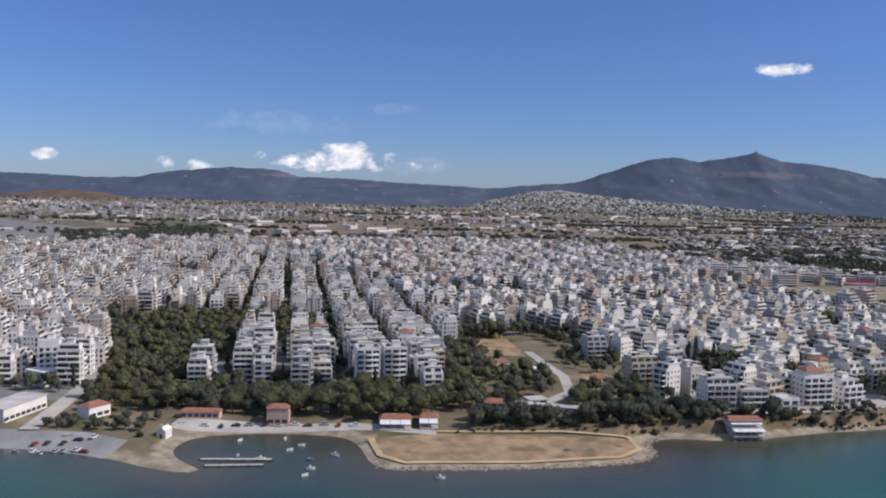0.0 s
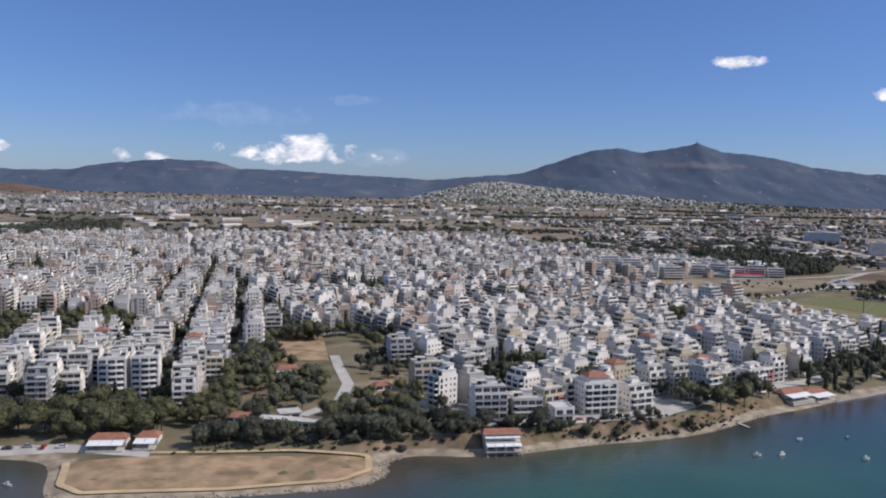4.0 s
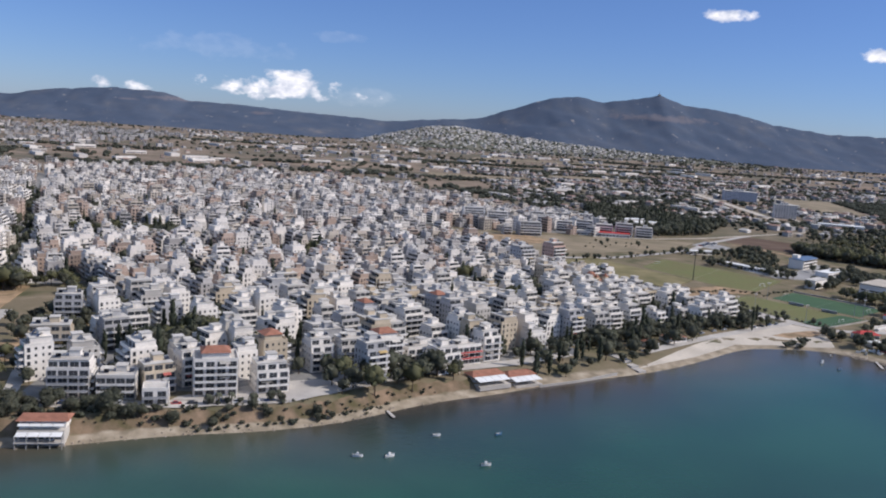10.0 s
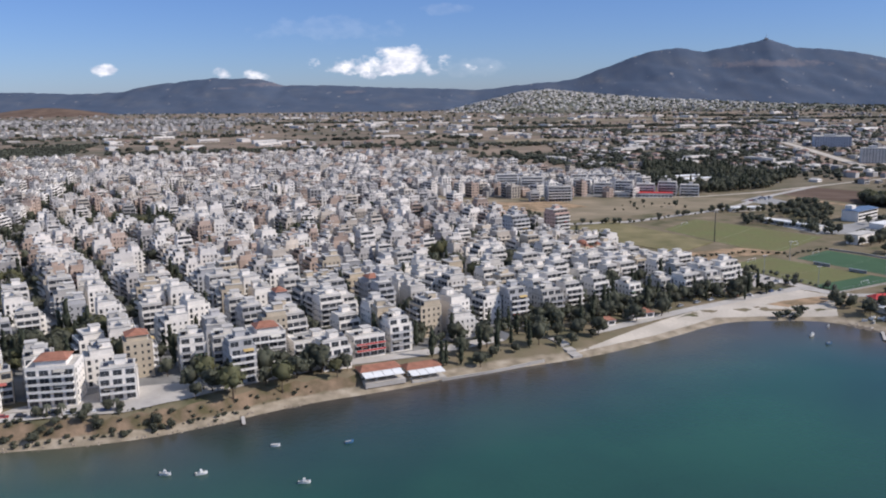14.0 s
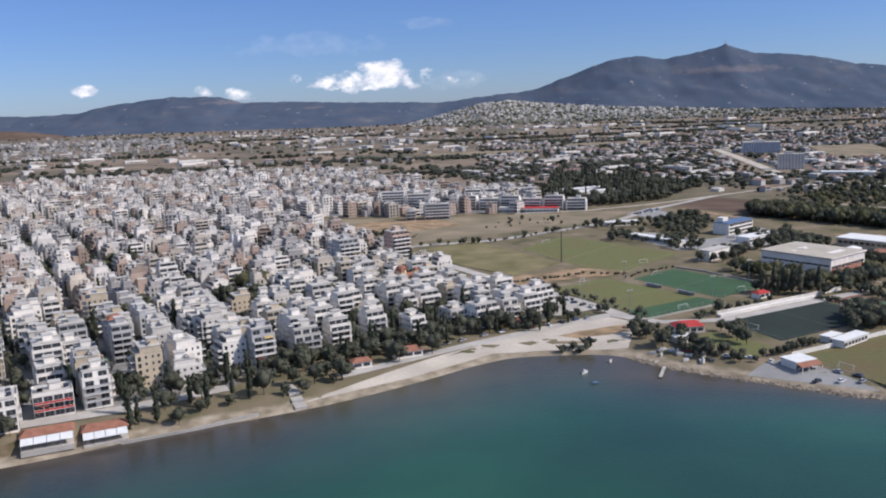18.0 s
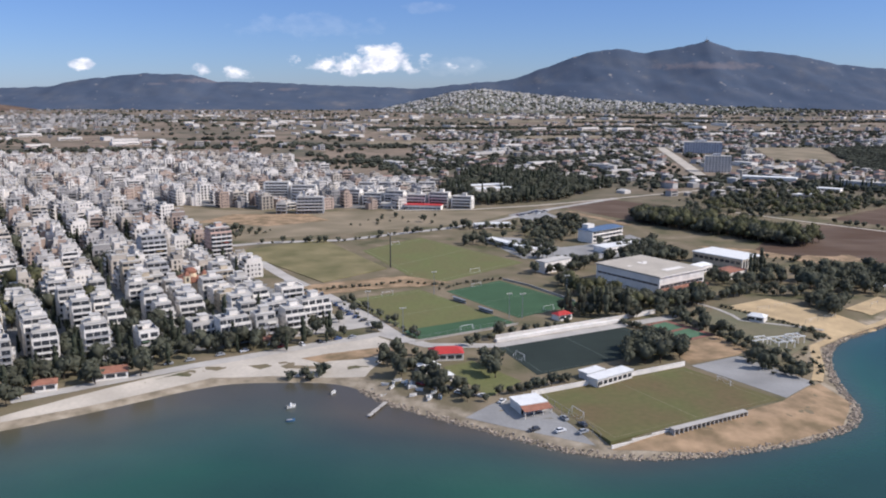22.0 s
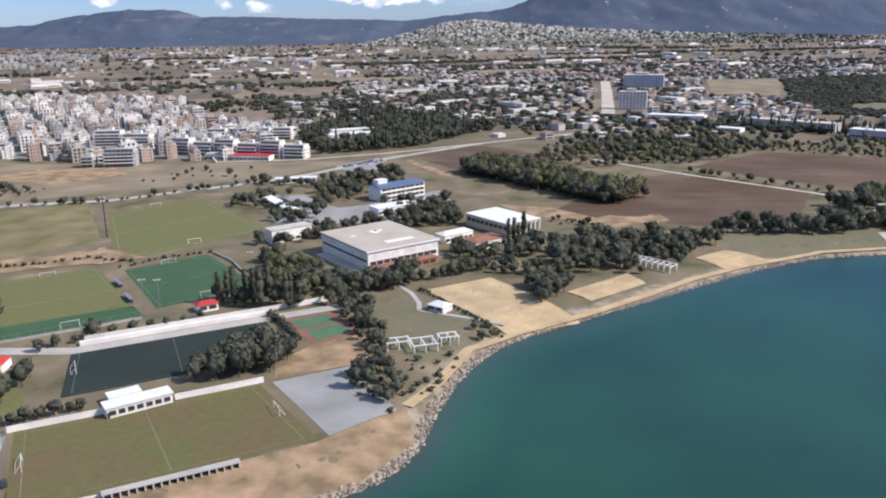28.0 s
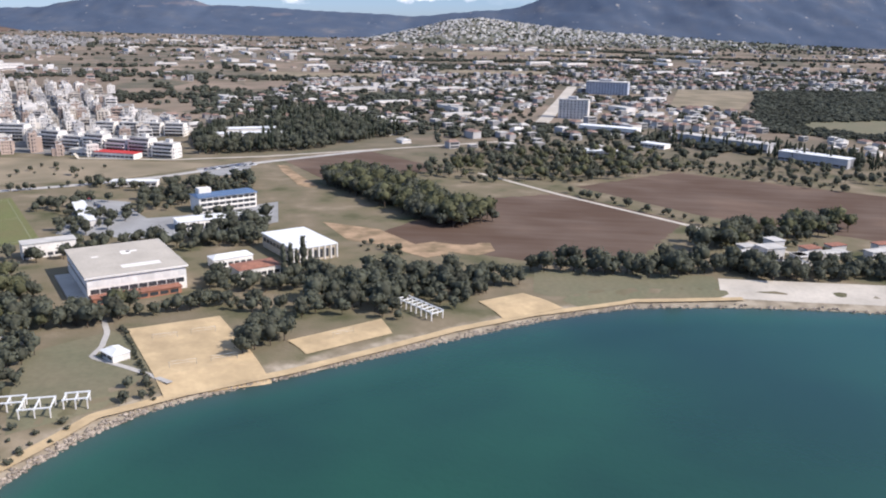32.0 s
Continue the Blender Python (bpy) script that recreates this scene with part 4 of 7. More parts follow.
TOWN = [(-1500, 380), (560, 380), (545, 640), (505, 712), (455, 800), (425, 860), (330, 985), (240, 1105), (405, 1085), (562, 1100), (520, 1290), (380, 1420), (300, 1580), (30, 1680),
        (-400, 1590), (-620, 1370), (-1500, 1250)]
PARK = [(-186, 380), (-198, 460), (-214, 525), (-264, 650), (-238, 704), (-104, 722), (-86, 700), (-88, 615), (-140, 604), (-142, 462), (-60, 455), (-60, 380)]
GREEN = [(-2, 380), (-2, 500), (8, 560), (10, 650), (80, 655), (100, 600), (125, 545), (128, 380)]
soft_ground = inside(mid[:, 0], mid[:, 1], PARK) | inside(mid[:, 0], mid[:, 1], GREEN)
ground.data.polygons.foreach_set("material_index", (inside(mid[:, 0], mid[:, 1], STREETS) & ~soft_ground).astype(int))
SETBACK = ([-1500, -210, -60, 0, 126, 135, 320, 345, 420, 470, 560], [45, 45, 66, 60, 60, 26, 24, 40, 62, 52, 62])
KEEP_CLEAR = []     # x, y, radius of buildings of their own


def town_sites():
    S = [s for s in grid_sites()]
    x, y = np.array([s[0] for s in S]), np.array([s[1] for s in S])
    d = inland(x, y)
    ok = inside(x, y, TOWN) & ~inside(x, y, PARK) & ~inside(x, y, GREEN) & (d > np.interp(x, *SETBACK))
    line = (x - 118) * 0.94 + (y - 420) * 0.35          # border between the two street grids
    west = np.array([s[5] == "west" for s in S])
    ok &= np.where(west, line < -9, line > 9)
    ok &= ~((x < 0) & (y < 450))
    ok &= (np.hypot(x + 330, (y - 1010) * 1.3) > 60) & (np.hypot(x - 30, (y - 890) * 2) > 60)
    for cx, cy, r in KEEP_CLEAR:
        ok &= np.hypot(x - cx, y - cy) > r
    return [(*S[i], d[i]) for i in np.nonzero(ok)[0]]


GREEN_BELTS = [((23, 891), (86, 869)), ((-184, 966), (-145, 949)), ((26, 632), (46, 634)), ((329, 698), (350, 700)), ((-369, 784), (-340, 790)), ((197, 792), (225, 824))]       # tree-lined squares and avenues across the town
KEEP_CLEAR += [(a[0] + (b[0] - a[0]) * k / 6, a[1] + (b[1] - a[1]) * k / 6, 15) for a, b in GREEN_BELTS for k in range(7)]
GARDENS = [(156, 502), (177, 506), (211, 490), (171, 483), (181, 528), (165, 531), (389, 687), (336, 731), (366, 657)]        # planted courts among the blocks
KEEP_CLEAR += [(x, y, 12) for x, y in GARDENS]
KEEP_CLEAR += [(-33, 468, 20), (436, 739, 18)]
# the seafront row: x, y, turn (degrees), width, depth, storeys, wall, style
FRONT = [(148, 438, 8, 16, 13, 5, "white", "wrap"), (166, 440, 8, 15, 13, 3, "offwhite", "plain"), (183, 433, 12, 10, 9, 2, "white", "villa"), (203, 450, 14, 18, 14, 5, "white", "tiled"),
         (225, 457, 22, 14, 13, 4, "white", "plain"), (243, 490, 25, 11, 13, 5, "white", "awned"), (258, 492, 25, 13, 13, 5, "offwhite", "awned"), (274, 497, 28, 15, 13, 5, "white", "tiled"),
         (293, 508, 30, 22, 12, 3, "white", "plain"), (315, 517, 30, 15, 12, 3, "salmon", "plain"), (-40, 464, 10, 13, 14, 8, "white", "bowed"), (-25, 468, 10, 13, 14, 8, "white", "bowed"),
         (120, 490, 14, 18, 13, 5, "cream", "awned"), (504, 674, 36, 15, 12, 4, "white", "wrap"), (521, 682, 36, 16, 12, 4, "white", "plain"), (489, 644, 36, 15, 12, 4, "white", "wrap"), (474, 645, 36, 13, 12, 3, "offwhite", "plain"), (452, 630, 36, 9, 12, 3, "white", "plain"), (104, 556, 14, 14, 12, 5, "grey", "wrap"), (424, 832, 36, 15, 14, 8, "pink", "plain"), (390, 797, 36, 16, 14, 8, "grey", "plain")]
# the white terrace row on the town's north-east edge
ROW = [(474 + 23.5 * i, 1133 - 5.5 * i, -13, 21, 13, 4 if i % 2 else 5, "white", "plain" if i % 2 else "wrap") for i in range(6)]
ROW += [(478 + 23 * i, 1222 + 2 * i, 2, 20, 13, 4, "white" if i != 1 else "offwhite", "plain") for i in range(4)]
ROW += [(442, 1068, 8, 27, 14, 5, "grey", "plain"), (415, 1062, 8, 10, 10, 3, "offwhite", "wrap"), (386, 1166, 4, 28, 14, 6, "white", "plain"), (416, 1164, 4, 28, 14, 5, "white", "wrap")]
KEEP_CLEAR += [(f[0], f[1], 15) for f in FRONT] + [(f[0], f[1], 19) for f in ROW]
SITES = town_sites()
rng = random.Random(11)
near_sites, mid_sites, far_sites = [], [], []
for s in SITES:
    x, y, turn, w, bw, zone, d = s
    n = rng.choice((4, 5, 5, 6, 6, 7)) if zone == "west" else rng.choice((4, 4, 5, 5, 5, 6))
    if zone == "east" and x > 440 - (y - 700) * 0.2:
        n = rng.choice((3, 3, 4, 4))
    if y > 1000:
        n = rng.choice((2, 3, 3, 3, 4, 4, 4, 5))
    (near_sites if d < 62 + 25 * (zone == "west") and x > -130 else mid_sites if d < 260 and x > -190 else far_sites).append((*s, n))


def window_mesh(w, h):
    """A framed window, a little proud of its wall, facing -y."""
    s = Solid()
    s.box(-w / 2, -0.06, 0, w / 2, 0.02, h, 0)
    s.box(-w / 2 + 0.08, -0.075, 0.08, -0.04, -0.05, h - 0.08, 1)
    s.box(0.04, -0.075, 0.08, w / 2 - 0.08, -0.05, h - 0.08, 1)
    return s.mesh("window", M["grey"], M["glass"])


WINDOWS = {k: window_mesh(*k) for k in ((3.4, 2.4),)}
BALCONIES = {}


def flank_mesh(d, n, wall):
    """The rendered flank of a block as one panel, facing +x from x = 0, with window openings of several sizes let into it."""
    key = ("flank", round(d, 1), n, wall.name)
    if key not in WINDOWS:
        ys = [-0.5 * d, -0.42 * d, -0.30 * d, -0.16 * d, -0.07 * d, 0.10 * d, 0.17 * d, 0.30 * d, 0.40 * d, 0.5 * d]
        zs = [-1.0]
        for i in range(n):
            z = i * STOREY + 0.5
            zs += [z + 0.15, z + 0.95, z + 2.2]
        zs.append(n * STOREY + 0.5)
        V, F, mi = [(0.0, y, z) for z in zs for y in ys], [], []
        k = len(ys)
        for j in range(len(zs) - 1):
            for i in range(k - 1):
                quad = (j * k + i, j * k + i + 1, (j + 1) * k + i + 1, (j + 1) * k + i)
                low, high = j % 3 == 1, j % 3 == 2 and j < len(zs) - 1
                if (high and i in (1, 3, 5, 7)) or (low and i == 1):
                    c = len(V)
                    V += [(-0.13, V[q][1], V[q][2]) for q in quad]
                    F += [(quad[e], quad[(e + 1) % 4], c + (e + 1) % 4, c + e) for e in range(4)] + [(c, c + 1, c + 2, c + 3)]
                    mi += [0, 0, 0, 0, 1]
                else:
                    F.append(quad)
                    mi.append(0)
        WINDOWS[key] = mesh_of("flank_wall", V, F, [wall, M["glass"]], mi)
    return WINDOWS[key]


def balcony_mesh(w, deep, solid):
    key = (round(w, 1), deep, solid)
    if key not in BALCONIES:
        s = Solid()
        s.box(-w / 2, -deep, -0.18, w / 2, 0, 0)
        if solid:
            for x0, y0, x1, y1 in ((-w / 2, -deep, w / 2, -deep + 0.12), (-w / 2, -deep + 0.12, -w / 2 + 0.12, 0), (w / 2 - 0.12, -deep + 0.12, w / 2, 0)):
                s.box(x0, y0, 0, x1, y1, 0.85)
        else:
            s.box(-w / 2, -deep, 0.85, w / 2, -deep + 0.08, 0.95, 1)
            s.box(-w / 2, -deep, 0.05, w / 2, -deep + 0.04, 0.85, 2)
            for k in range(int(w / 1.6) + 1):
                s.box(-w / 2 + k * 1.6, -deep - 0.02, 0, -w / 2 + k * 1.6 + 0.07, -deep + 0.07, 0.9, 1)
        BALCONIES[key] = s.mesh("balcony", M["rail"], M["metal"], M["grey"])
    return BALCONIES[key]


def awning_mesh(w, material="shade"):
    s = Solid()
    s.quads([(-w / 2, 0, 2.5), (w / 2, 0, 2.5), (w / 2, -1.7, 1.9), (-w / 2, -1.7, 1.9), (-w / 2, 0, 2.44), (w / 2, 0, 2.44), (w / 2, -1.7, 1.7), (-w / 2, -1.7, 1.7)], BOX_FACES[:, ::-1])
    return s.mesh("awning", M[material])


M["awning_red"] = mat("faded_red_canvas", (0.42, 0.12, 0.10), 0.9, 0.2, 0.3, 1.5)
M["awning_green"] = mat("faded_green_canvas", (0.16, 0.25, 0.17), 0.9, 0.2, 0.3, 1.5)
M["awning_ochre"] = mat("faded_ochre_canvas", (0.50, 0.36, 0.16), 0.9, 0.2, 0.3, 1.5)
AWNINGS = [(awning_mesh(3.2 if k % 2 else 4.4, m), lab) for k, (m, lab) in enumerate((("shade", "pale"), ("awning_red", "faded red"), ("shade", "pale"), ("awning_green", "faded green"), ("awning_ochre", "faded ochre")))]


def heater_solid(x, y, z):
    s = Solid()
    s.quads([(x - 1, y - 0.9, z + 0.3), (x + 1, y - 0.9, z + 0.3), (x + 1, y + 0.5, z + 1.3), (x - 1, y + 0.5, z + 1.3),
             (x - 1, y - 0.9, z + 0.4), (x + 1, y - 0.9, z + 0.4), (x + 1, y + 0.5, z + 1.4), (x - 1, y + 0.5, z + 1.4)], BOX_FACES, 1)
    s.tube((x - 0.9, y + 0.65, z + 1.5), (x + 0.9, y + 0.65, z + 1.5), 0.3, k=7)
    for dx in (-0.9, 0.9):
        s.box(x + dx - 0.04, y + 0.5, z - 0.05, x + dx + 0.04, y + 0.58, z + 1.4)
        s.box(x + dx - 0.04, y - 0.85, z - 0.05, x + dx + 0.04, y - 0.77, z + 0.4)
    return s


WALL_WORDS = {"white": "white rendered", "offwhite": "off-white rendered", "cream": "cream rendered", "grey": "grey rendered", "pink": "salmon rendered", "salmon": "white and red banded"}
COUNT_WORDS = {2: "two", 3: "three", 4: "four", 5: "five", 6: "six", 7: "seven", 8: "eight"}


def build_apartment(w, d, n, colour, style, detail, at):
    """A Greek block of flats: walls, balconies, windows, setback top, roof clutter. Faces -y."""
    extra = {"tiled": "and red tiled roof", "awned": "and awnings", "bowed": "and bowed balconies", "villa": "and a terrace", "wrap": "and wrap-round balconies"}.get(style, "and flat roof")
    root = thing("apartment_building", f"{WALL_WORDS[colour]} {COUNT_WORDS[n]}-storey flats with balconies {extra}", "building", at, "town apartment blocks")
    wall = M["white" if colour == "salmon" else colour]
    x, y = w / 2, d / 2
    h = n * STOREY + 0.5
    back = 1 if n >= 4 and style in ("plain", "awned", "wrap") else 0
    hb = h - back * STOREY
    s = Solid().box(-x, -y, -2.5, x, y, hb, 0)
    if style == "bowed":
        k = 9
        arc = [(-x * 0.86 + 1.72 * x * i / (k - 1), -y - 0.15 - 1.9 * math.sin(math.pi * i / (k - 1))) for i in range(k)]
        rim = [(px * 0.985, py + 0.16) for px, py in arc]
        V = [(*q, z) for z in (-0.18, 1.0) for row in (arc, rim) for q in row] + [(px, -y + 0.02, -0.18) for px, _ in arc]
        F = []
        for i in range(k - 1):
            F += [(i, i + 1, 2 * k + i + 1, 2 * k + i), (2 * k + i, 2 * k + i + 1, 3 * k + i + 1, 3 * k + i), (3 * k + i, 3 * k + i + 1, k + i + 1, k + i), (k + i, k + i + 1, 4 * k + i + 1, 4 * k + i)]
        bow = mesh_of("bow_balcony", V, F, [M["rail"]])
        for i in range(1, n):
            part("bow_balcony", bow, None, root, "curved white balcony", at=pose(0, 0, i * STOREY + 0.5))
    if back:
        part("upper_wall", Solid().box(-x + 0.6, -y + 2.2, hb, x - 0.6, y - 0.4, h, 0), wall, root)
    part("wall", s, wall, root)
    for side in (0, 180):
        part("flank_wall", flank_mesh(d, n - back, wall), None, root, "rendered flank with small windows", at=pose(x + 0.16 if side == 0 else -x - 0.16, 0, 0, 0, 0, side))
    t, z1 = 0.22, hb + 0.85
    ring = [(-x, -y), (x, -y), (x, y), (-x, y)]
    inner = [(-x + t, -y + t), (x - t, -y + t), (x - t, y - t), (-x + t, y - t)]
    v = [(*p, hb) for p in ring] + [(*p, z1) for p in ring] + [(*p, z1) for p in inner] + [(*p, hb) for p in inner]
    f = [(k * 4 + i, k * 4 + (i + 1) % 4, k * 4 + 4 + (i + 1) % 4, k * 4 + 4 + i) for k in range(3) for i in range(4)]
    part("parapet", Solid().quads(v, f), wall, root)
    part("roof", Solid().box(-x + t, -y + t, hb, x - t, y - t, hb + 0.06), M["roof"], root, "grey screed flat roof")
    if back:
        part("upper_roof", Solid().box(-x + 0.4, -y + 2.0, h, x - 0.4, y - 0.3, h + 0.25), M["roof"], root)
    top = h + (0.25 if back else 0.06)
    if style == "tiled":
        s = Solid().box(-x * 0.62, -y * 0.7, hb + 0.06, x * 0.62, y * 0.75, hb + 2.6, 0)
        part("penthouse", s, wall, root)
        part("tiled_roof", Solid().gable(-x * 0.62, -y * 0.7, x * 0.62, y * 0.75, hb + 2.6, hb + 4.6, hip=3.0, over=0.7), M["tile"], root, "red terracotta hipped roof")
    elif style != "villa":
        cx = x * 0.15
        s = Solid().box(cx - 2.1, y * 0.05, top, cx + 2.1, y * 0.05 + 4.4, top + 2.5, 0).box(cx - 2.4, y * 0.05 - 0.3, top + 2.5, cx + 2.4, y * 0.05 + 4.7, top + 2.72, 1)
        part("stair_hut", s, [wall, M["roof"]], root)
        if n % 2 and style != "bowed":
            part("roof_awning", Solid().box(-x * 0.85, -y * 0.45, top + 2.2, -x * 0.2, y * 0.2, top + 2.3).box(-x * 0.85, -y * 0.45, top, -x * 0.85 + 0.1, -y * 0.45 + 0.1, top + 2.2).box(-x * 0.2 - 0.1, -y * 0.45, top, -x * 0.2, -y * 0.45 + 0.1, top + 2.2), M["shade"], root, "pale canvas roof-terrace awning")
    if detail > 1 and style not in ("tiled", "villa"):
        for k, hx in enumerate((-x * 0.6, x * 0.7)):
            part("solar_heater", heater_solid(hx, -y * 0.1 + k, top), [M["metal"], M["solar"]], root, "rooftop solar water heater with tank")
        part("aerial", Solid().tube((-x * 0.3, y * 0.6, top), (-x * 0.3, y * 0.6, top + 3.2), 0.05, k=4).box(-x * 0.3 - 0.7, y * 0.6 - 0.03, top + 2.9, -x * 0.3 + 0.7, y * 0.6 + 0.03, top + 2.97), M["metal"], root, "thin metal roof aerial")
    solid = style in ("plain", "tiled", "bowed")
    bays = [(0, w * 0.94)] if style in ("plain", "tiled", "wrap", "villa", "bowed") else [(-w * 0.25, w * 0.42), (w * 0.25, w * 0.42)]
    for i in range(n):
        z = i * STOREY + 0.5
        yy = -y + (2.2 if back and i == n - 1 else 0) - 0.02
        if i and not (back and i == n - 1):
            for cx, bw in bays:
                if style == "bowed":
                    continue
                b = part("balcony", balcony_mesh(bw, 2.1, solid), None, root, at=pose(cx, yy, z))
                if colour == "salmon":
                    part("red_band", Solid().box(-bw / 2 - 0.03, -2.14, 0.05, bw / 2 + 0.03, -2.105, 0.8), M["redpaint"], b, "red painted balcony band")
            if style == "wrap":
                part("balcony", balcony_mesh(d * 0.7, 1.3, True), None, root, at=pose(x + 0.17, 0, z, 0, 0, 90))
        if detail > 1:
            k = max(2, int(w / 3.7))
            for j in range(k):
                part("window", WINDOWS[3.4, 2.4], None, root, at=pose((j + 0.5) * w / k - x, yy + 0.02, z + 0.05))
            if i and not (back and i == n - 1) and ((style in ("awned", "tiled") and i % 2 == 0) or (style in ("plain", "wrap") and i % 3 == 1)):
                mesh, tone = AWNINGS[int(w * 3 + n + i + d) % 5]
                part("awning", mesh, None, root, tone + " canvas balcony awning", at=pose(-w * 0.22 if i % 2 else w * 0.2, yy, z))
        else:
            key = ("strip", round(w * 0.8))
            if key not in WINDOWS:
                q = max(2, int(w / 3.5))
                xs = sorted([-w * 0.45 + j * w * 0.9 / q + e for j in range(q) for e in (0.12, w * 0.9 / q - 0.12)])
                V = [(u, -0.06, v) for v in (0.0, 2.25) for u in xs]
                k = len(xs)
                WINDOWS[key] = mesh_of("window", V, [(j, j + 1, k + j + 1, k + j) for j in range(k - 1)], [M["glass"], M["white"]], [j % 2 for j in range(k - 1)])
            part("window", WINDOWS[key], None, root, at=pose(0, yy + 0.02, z + 0.05))
    return root


def heights(rows):
    P = np.array([(r[0], r[1]) for r in rows], float)
    return land_height(P[:, 0], P[:, 1])


for (x, y, turn, w, d, n, colour, style), z in zip(FRONT, heights(FRONT)):
    build_apartment(w, d, n, colour, style, 2, pose(x, y, z, 0, 0, turn))

for (x, y, turn, w, d, n, colour, style), z in zip(ROW, heights(ROW)):
    build_apartment(w, d, n, colour, style, 1, pose(x, y, z, 0, 0, turn))

FIRST = {}
COLOURS = ("white", "white", "white", "white", "white", "offwhite", "offwhite", "cream", "grey")


def place_block(site, z, detail):
    x, y, turn, w, bw, zone, d, n = site
    width = min((9.0, 11.0, 13.0), key=lambda v: abs(v - w))
    colour, style = rng.choice(COLOURS), rng.choice(("plain", "plain", "awned", "wrap", "plain", "tiled" if n < 6 and rng.random() < 0.6 else "wrap"))
    if x > 380 and zone == "east":
        style = rng.choice(("plain", "plain", "wrap", "awned"))
    if d < 45 or (x > 380 and zone == "east") or rng.random() < 0.35 or (zone == "west" and y < 530):
        turn = math.atan2(*((0.177, 0.984) if zone == "west" else (0.55, 0.835)))     # facing the sea
    at = pose(x, y, z, 0, 0, math.degrees(turn) + rng.uniform(-2, 2))
    key = (width, n, colour, style, detail)
    near = [k for k in FIRST if k[1:] == key[1:]]
    if key in FIRST:
        return copy_thing(FIRST[key], at)
    if len(FIRST) > 70 and near:
        return copy_thing(FIRST[near[0]], at)
    FIRST[key] = build_apartment(width, 12.0 if zone == "west" else 11.5, n, colour, style, detail, at)
    return FIRST[key]


near_sites.sort(key=lambda s: s[6] - 45 * (s[5] == "west" and s[1] < 500))
mid_sites = near_sites[64:] + mid_sites
near_sites = near_sites[:64]
mid_sites.sort(key=lambda s: s[6])
spill = mid_sites[185:]
mid_sites = mid_sites[:185]
for site, z in zip(near_sites, heights(near_sites)):
    if rng.random() > 0.06:
        place_block(site, z, 2)
for site, z in zip(mid_sites, heights(mid_sites)):
    if rng.random() > 0.05:
        place_block(site, z, 1)

rest = spill + far_sites
places = {}
for (x, y, turn, w, bw, zone, d, n), z in zip(rest, heights(rest)):
    if rng.random() < 0.09:
        continue
    if rng.random() < 0.3:
        turn -= math.pi / 2
        w, bw = bw, w
    if y > 1000:
        w, bw = w * 1.15, bw * 0.85
    places.setdefault((n, rng.choice((0, 0, 0, 1, 4, 2) if y > 900 else (0, 0, 0, 0, 1, 2, 4)), rng.random() < 0.5, y > 950), []).append((x, y, z, turn + rng.uniform(-0.09, 0.09), w / 15, bw / 15, rng.uniform(0.92, 1.1)))
for (n, k, rnd, away), rows in sorted(places.items()):
    stuff("town_block", apartment_arrays(15, 15, n, round_all=rnd, plain=away), [M[("town_white", "town_cream", "town_grey", "town_cream", "town_pink")[k]], M["tile" if k == 3 and n < 6 else "roof"], M["glass"]], rows,
          "dense rows of pale flat-roofed apartment blocks", "town")

# ---- trees ----


def ball(cx, cy, cz, rx, ry, rz, r, cols=7, rows=4, rough=0.18):
    """A lumpy low ball as quads."""
    v = []
    for i in range(rows + 1):
        a = math.pi * (0.04 + 0.92 * i / rows)
        for j in range(cols):
            b = 2 * math.pi * j / cols + i * 0.4
            k = 1 + r.uniform(-rough, rough)
            v.append((cx + rx * k * math.sin(a) * math.cos(b), cy + ry * k * math.sin(a) * math.sin(b), cz + rz * k * math.cos(a)))
    f = [(i * cols + j, (i + 1) * cols + j, (i + 1) * cols + (j + 1) % cols, i * cols + (j + 1) % cols) for i in range(rows) for j in range(cols)]
    return v, f


def crown_solid(lobes, leaves, size, seed, inner=0.8, mesh=(7, 4)):
    """A crown: dark inner masses with many small leaf sprays standing off them."""
    r = random.Random(seed)
    s = Solid()
    for lobe in lobes:
        cx, cy, cz, rx, ry, rz = lobe
        s.quads(*ball(cx, cy, cz, rx * inner, ry * inner, rz * inner, r, *mesh))
    for _ in range(leaves):
        cx, cy, cz, rx, ry, rz = r.choice(lobes)
        d = Vector((r.gauss(0, 1), r.gauss(0, 1), r.gauss(0.15, 1))).normalized()
        p = Vector((cx + d.x * rx, cy + d.y * ry, cz + d.z * rz)) + Vector((r.uniform(-1, 1), r.uniform(-1, 1), r.uniform(-1, 1))) * size * 0.5
        nrm = (d + Vector((r.uniform(-1, 1), r.uniform(-1, 1), r.uniform(-0.6, 1))) * 0.8).normalized()
        a = nrm.orthogonal().normalized()
        b = nrm.cross(a)
        t = r.uniform(0, 6.3)
        a, b = a * math.cos(t) + b * math.sin(t), b * math.cos(t) - a * math.sin(t)
        k = size * r.uniform(0.6, 1.25)
        s.quads([tuple(p + a * k), tuple(p + b * k * 0.7), tuple(p - a * k * 0.8), tuple(p - b * k * 0.6 + nrm * k * 0.3)], [(0, 1, 2, 3)])
    return s


def trunk_solid(h, r, limbs, seed):
    q = random.Random(seed)
    s = Solid().tube((0, 0, -0.6), (0.1, 0, h), r, r * 0.55)
    for i in range(limbs):
        a = 2 * math.pi * i / max(1, limbs) + q.uniform(-0.4, 0.4)
        z = h * q.uniform(0.6, 0.95)
        s.tube((0.05, 0, z), (math.cos(a) * h * 0.45, math.sin(a) * h * 0.45, z + h * 0.5), r * 0.5, r * 0.2, k=5)
    return s


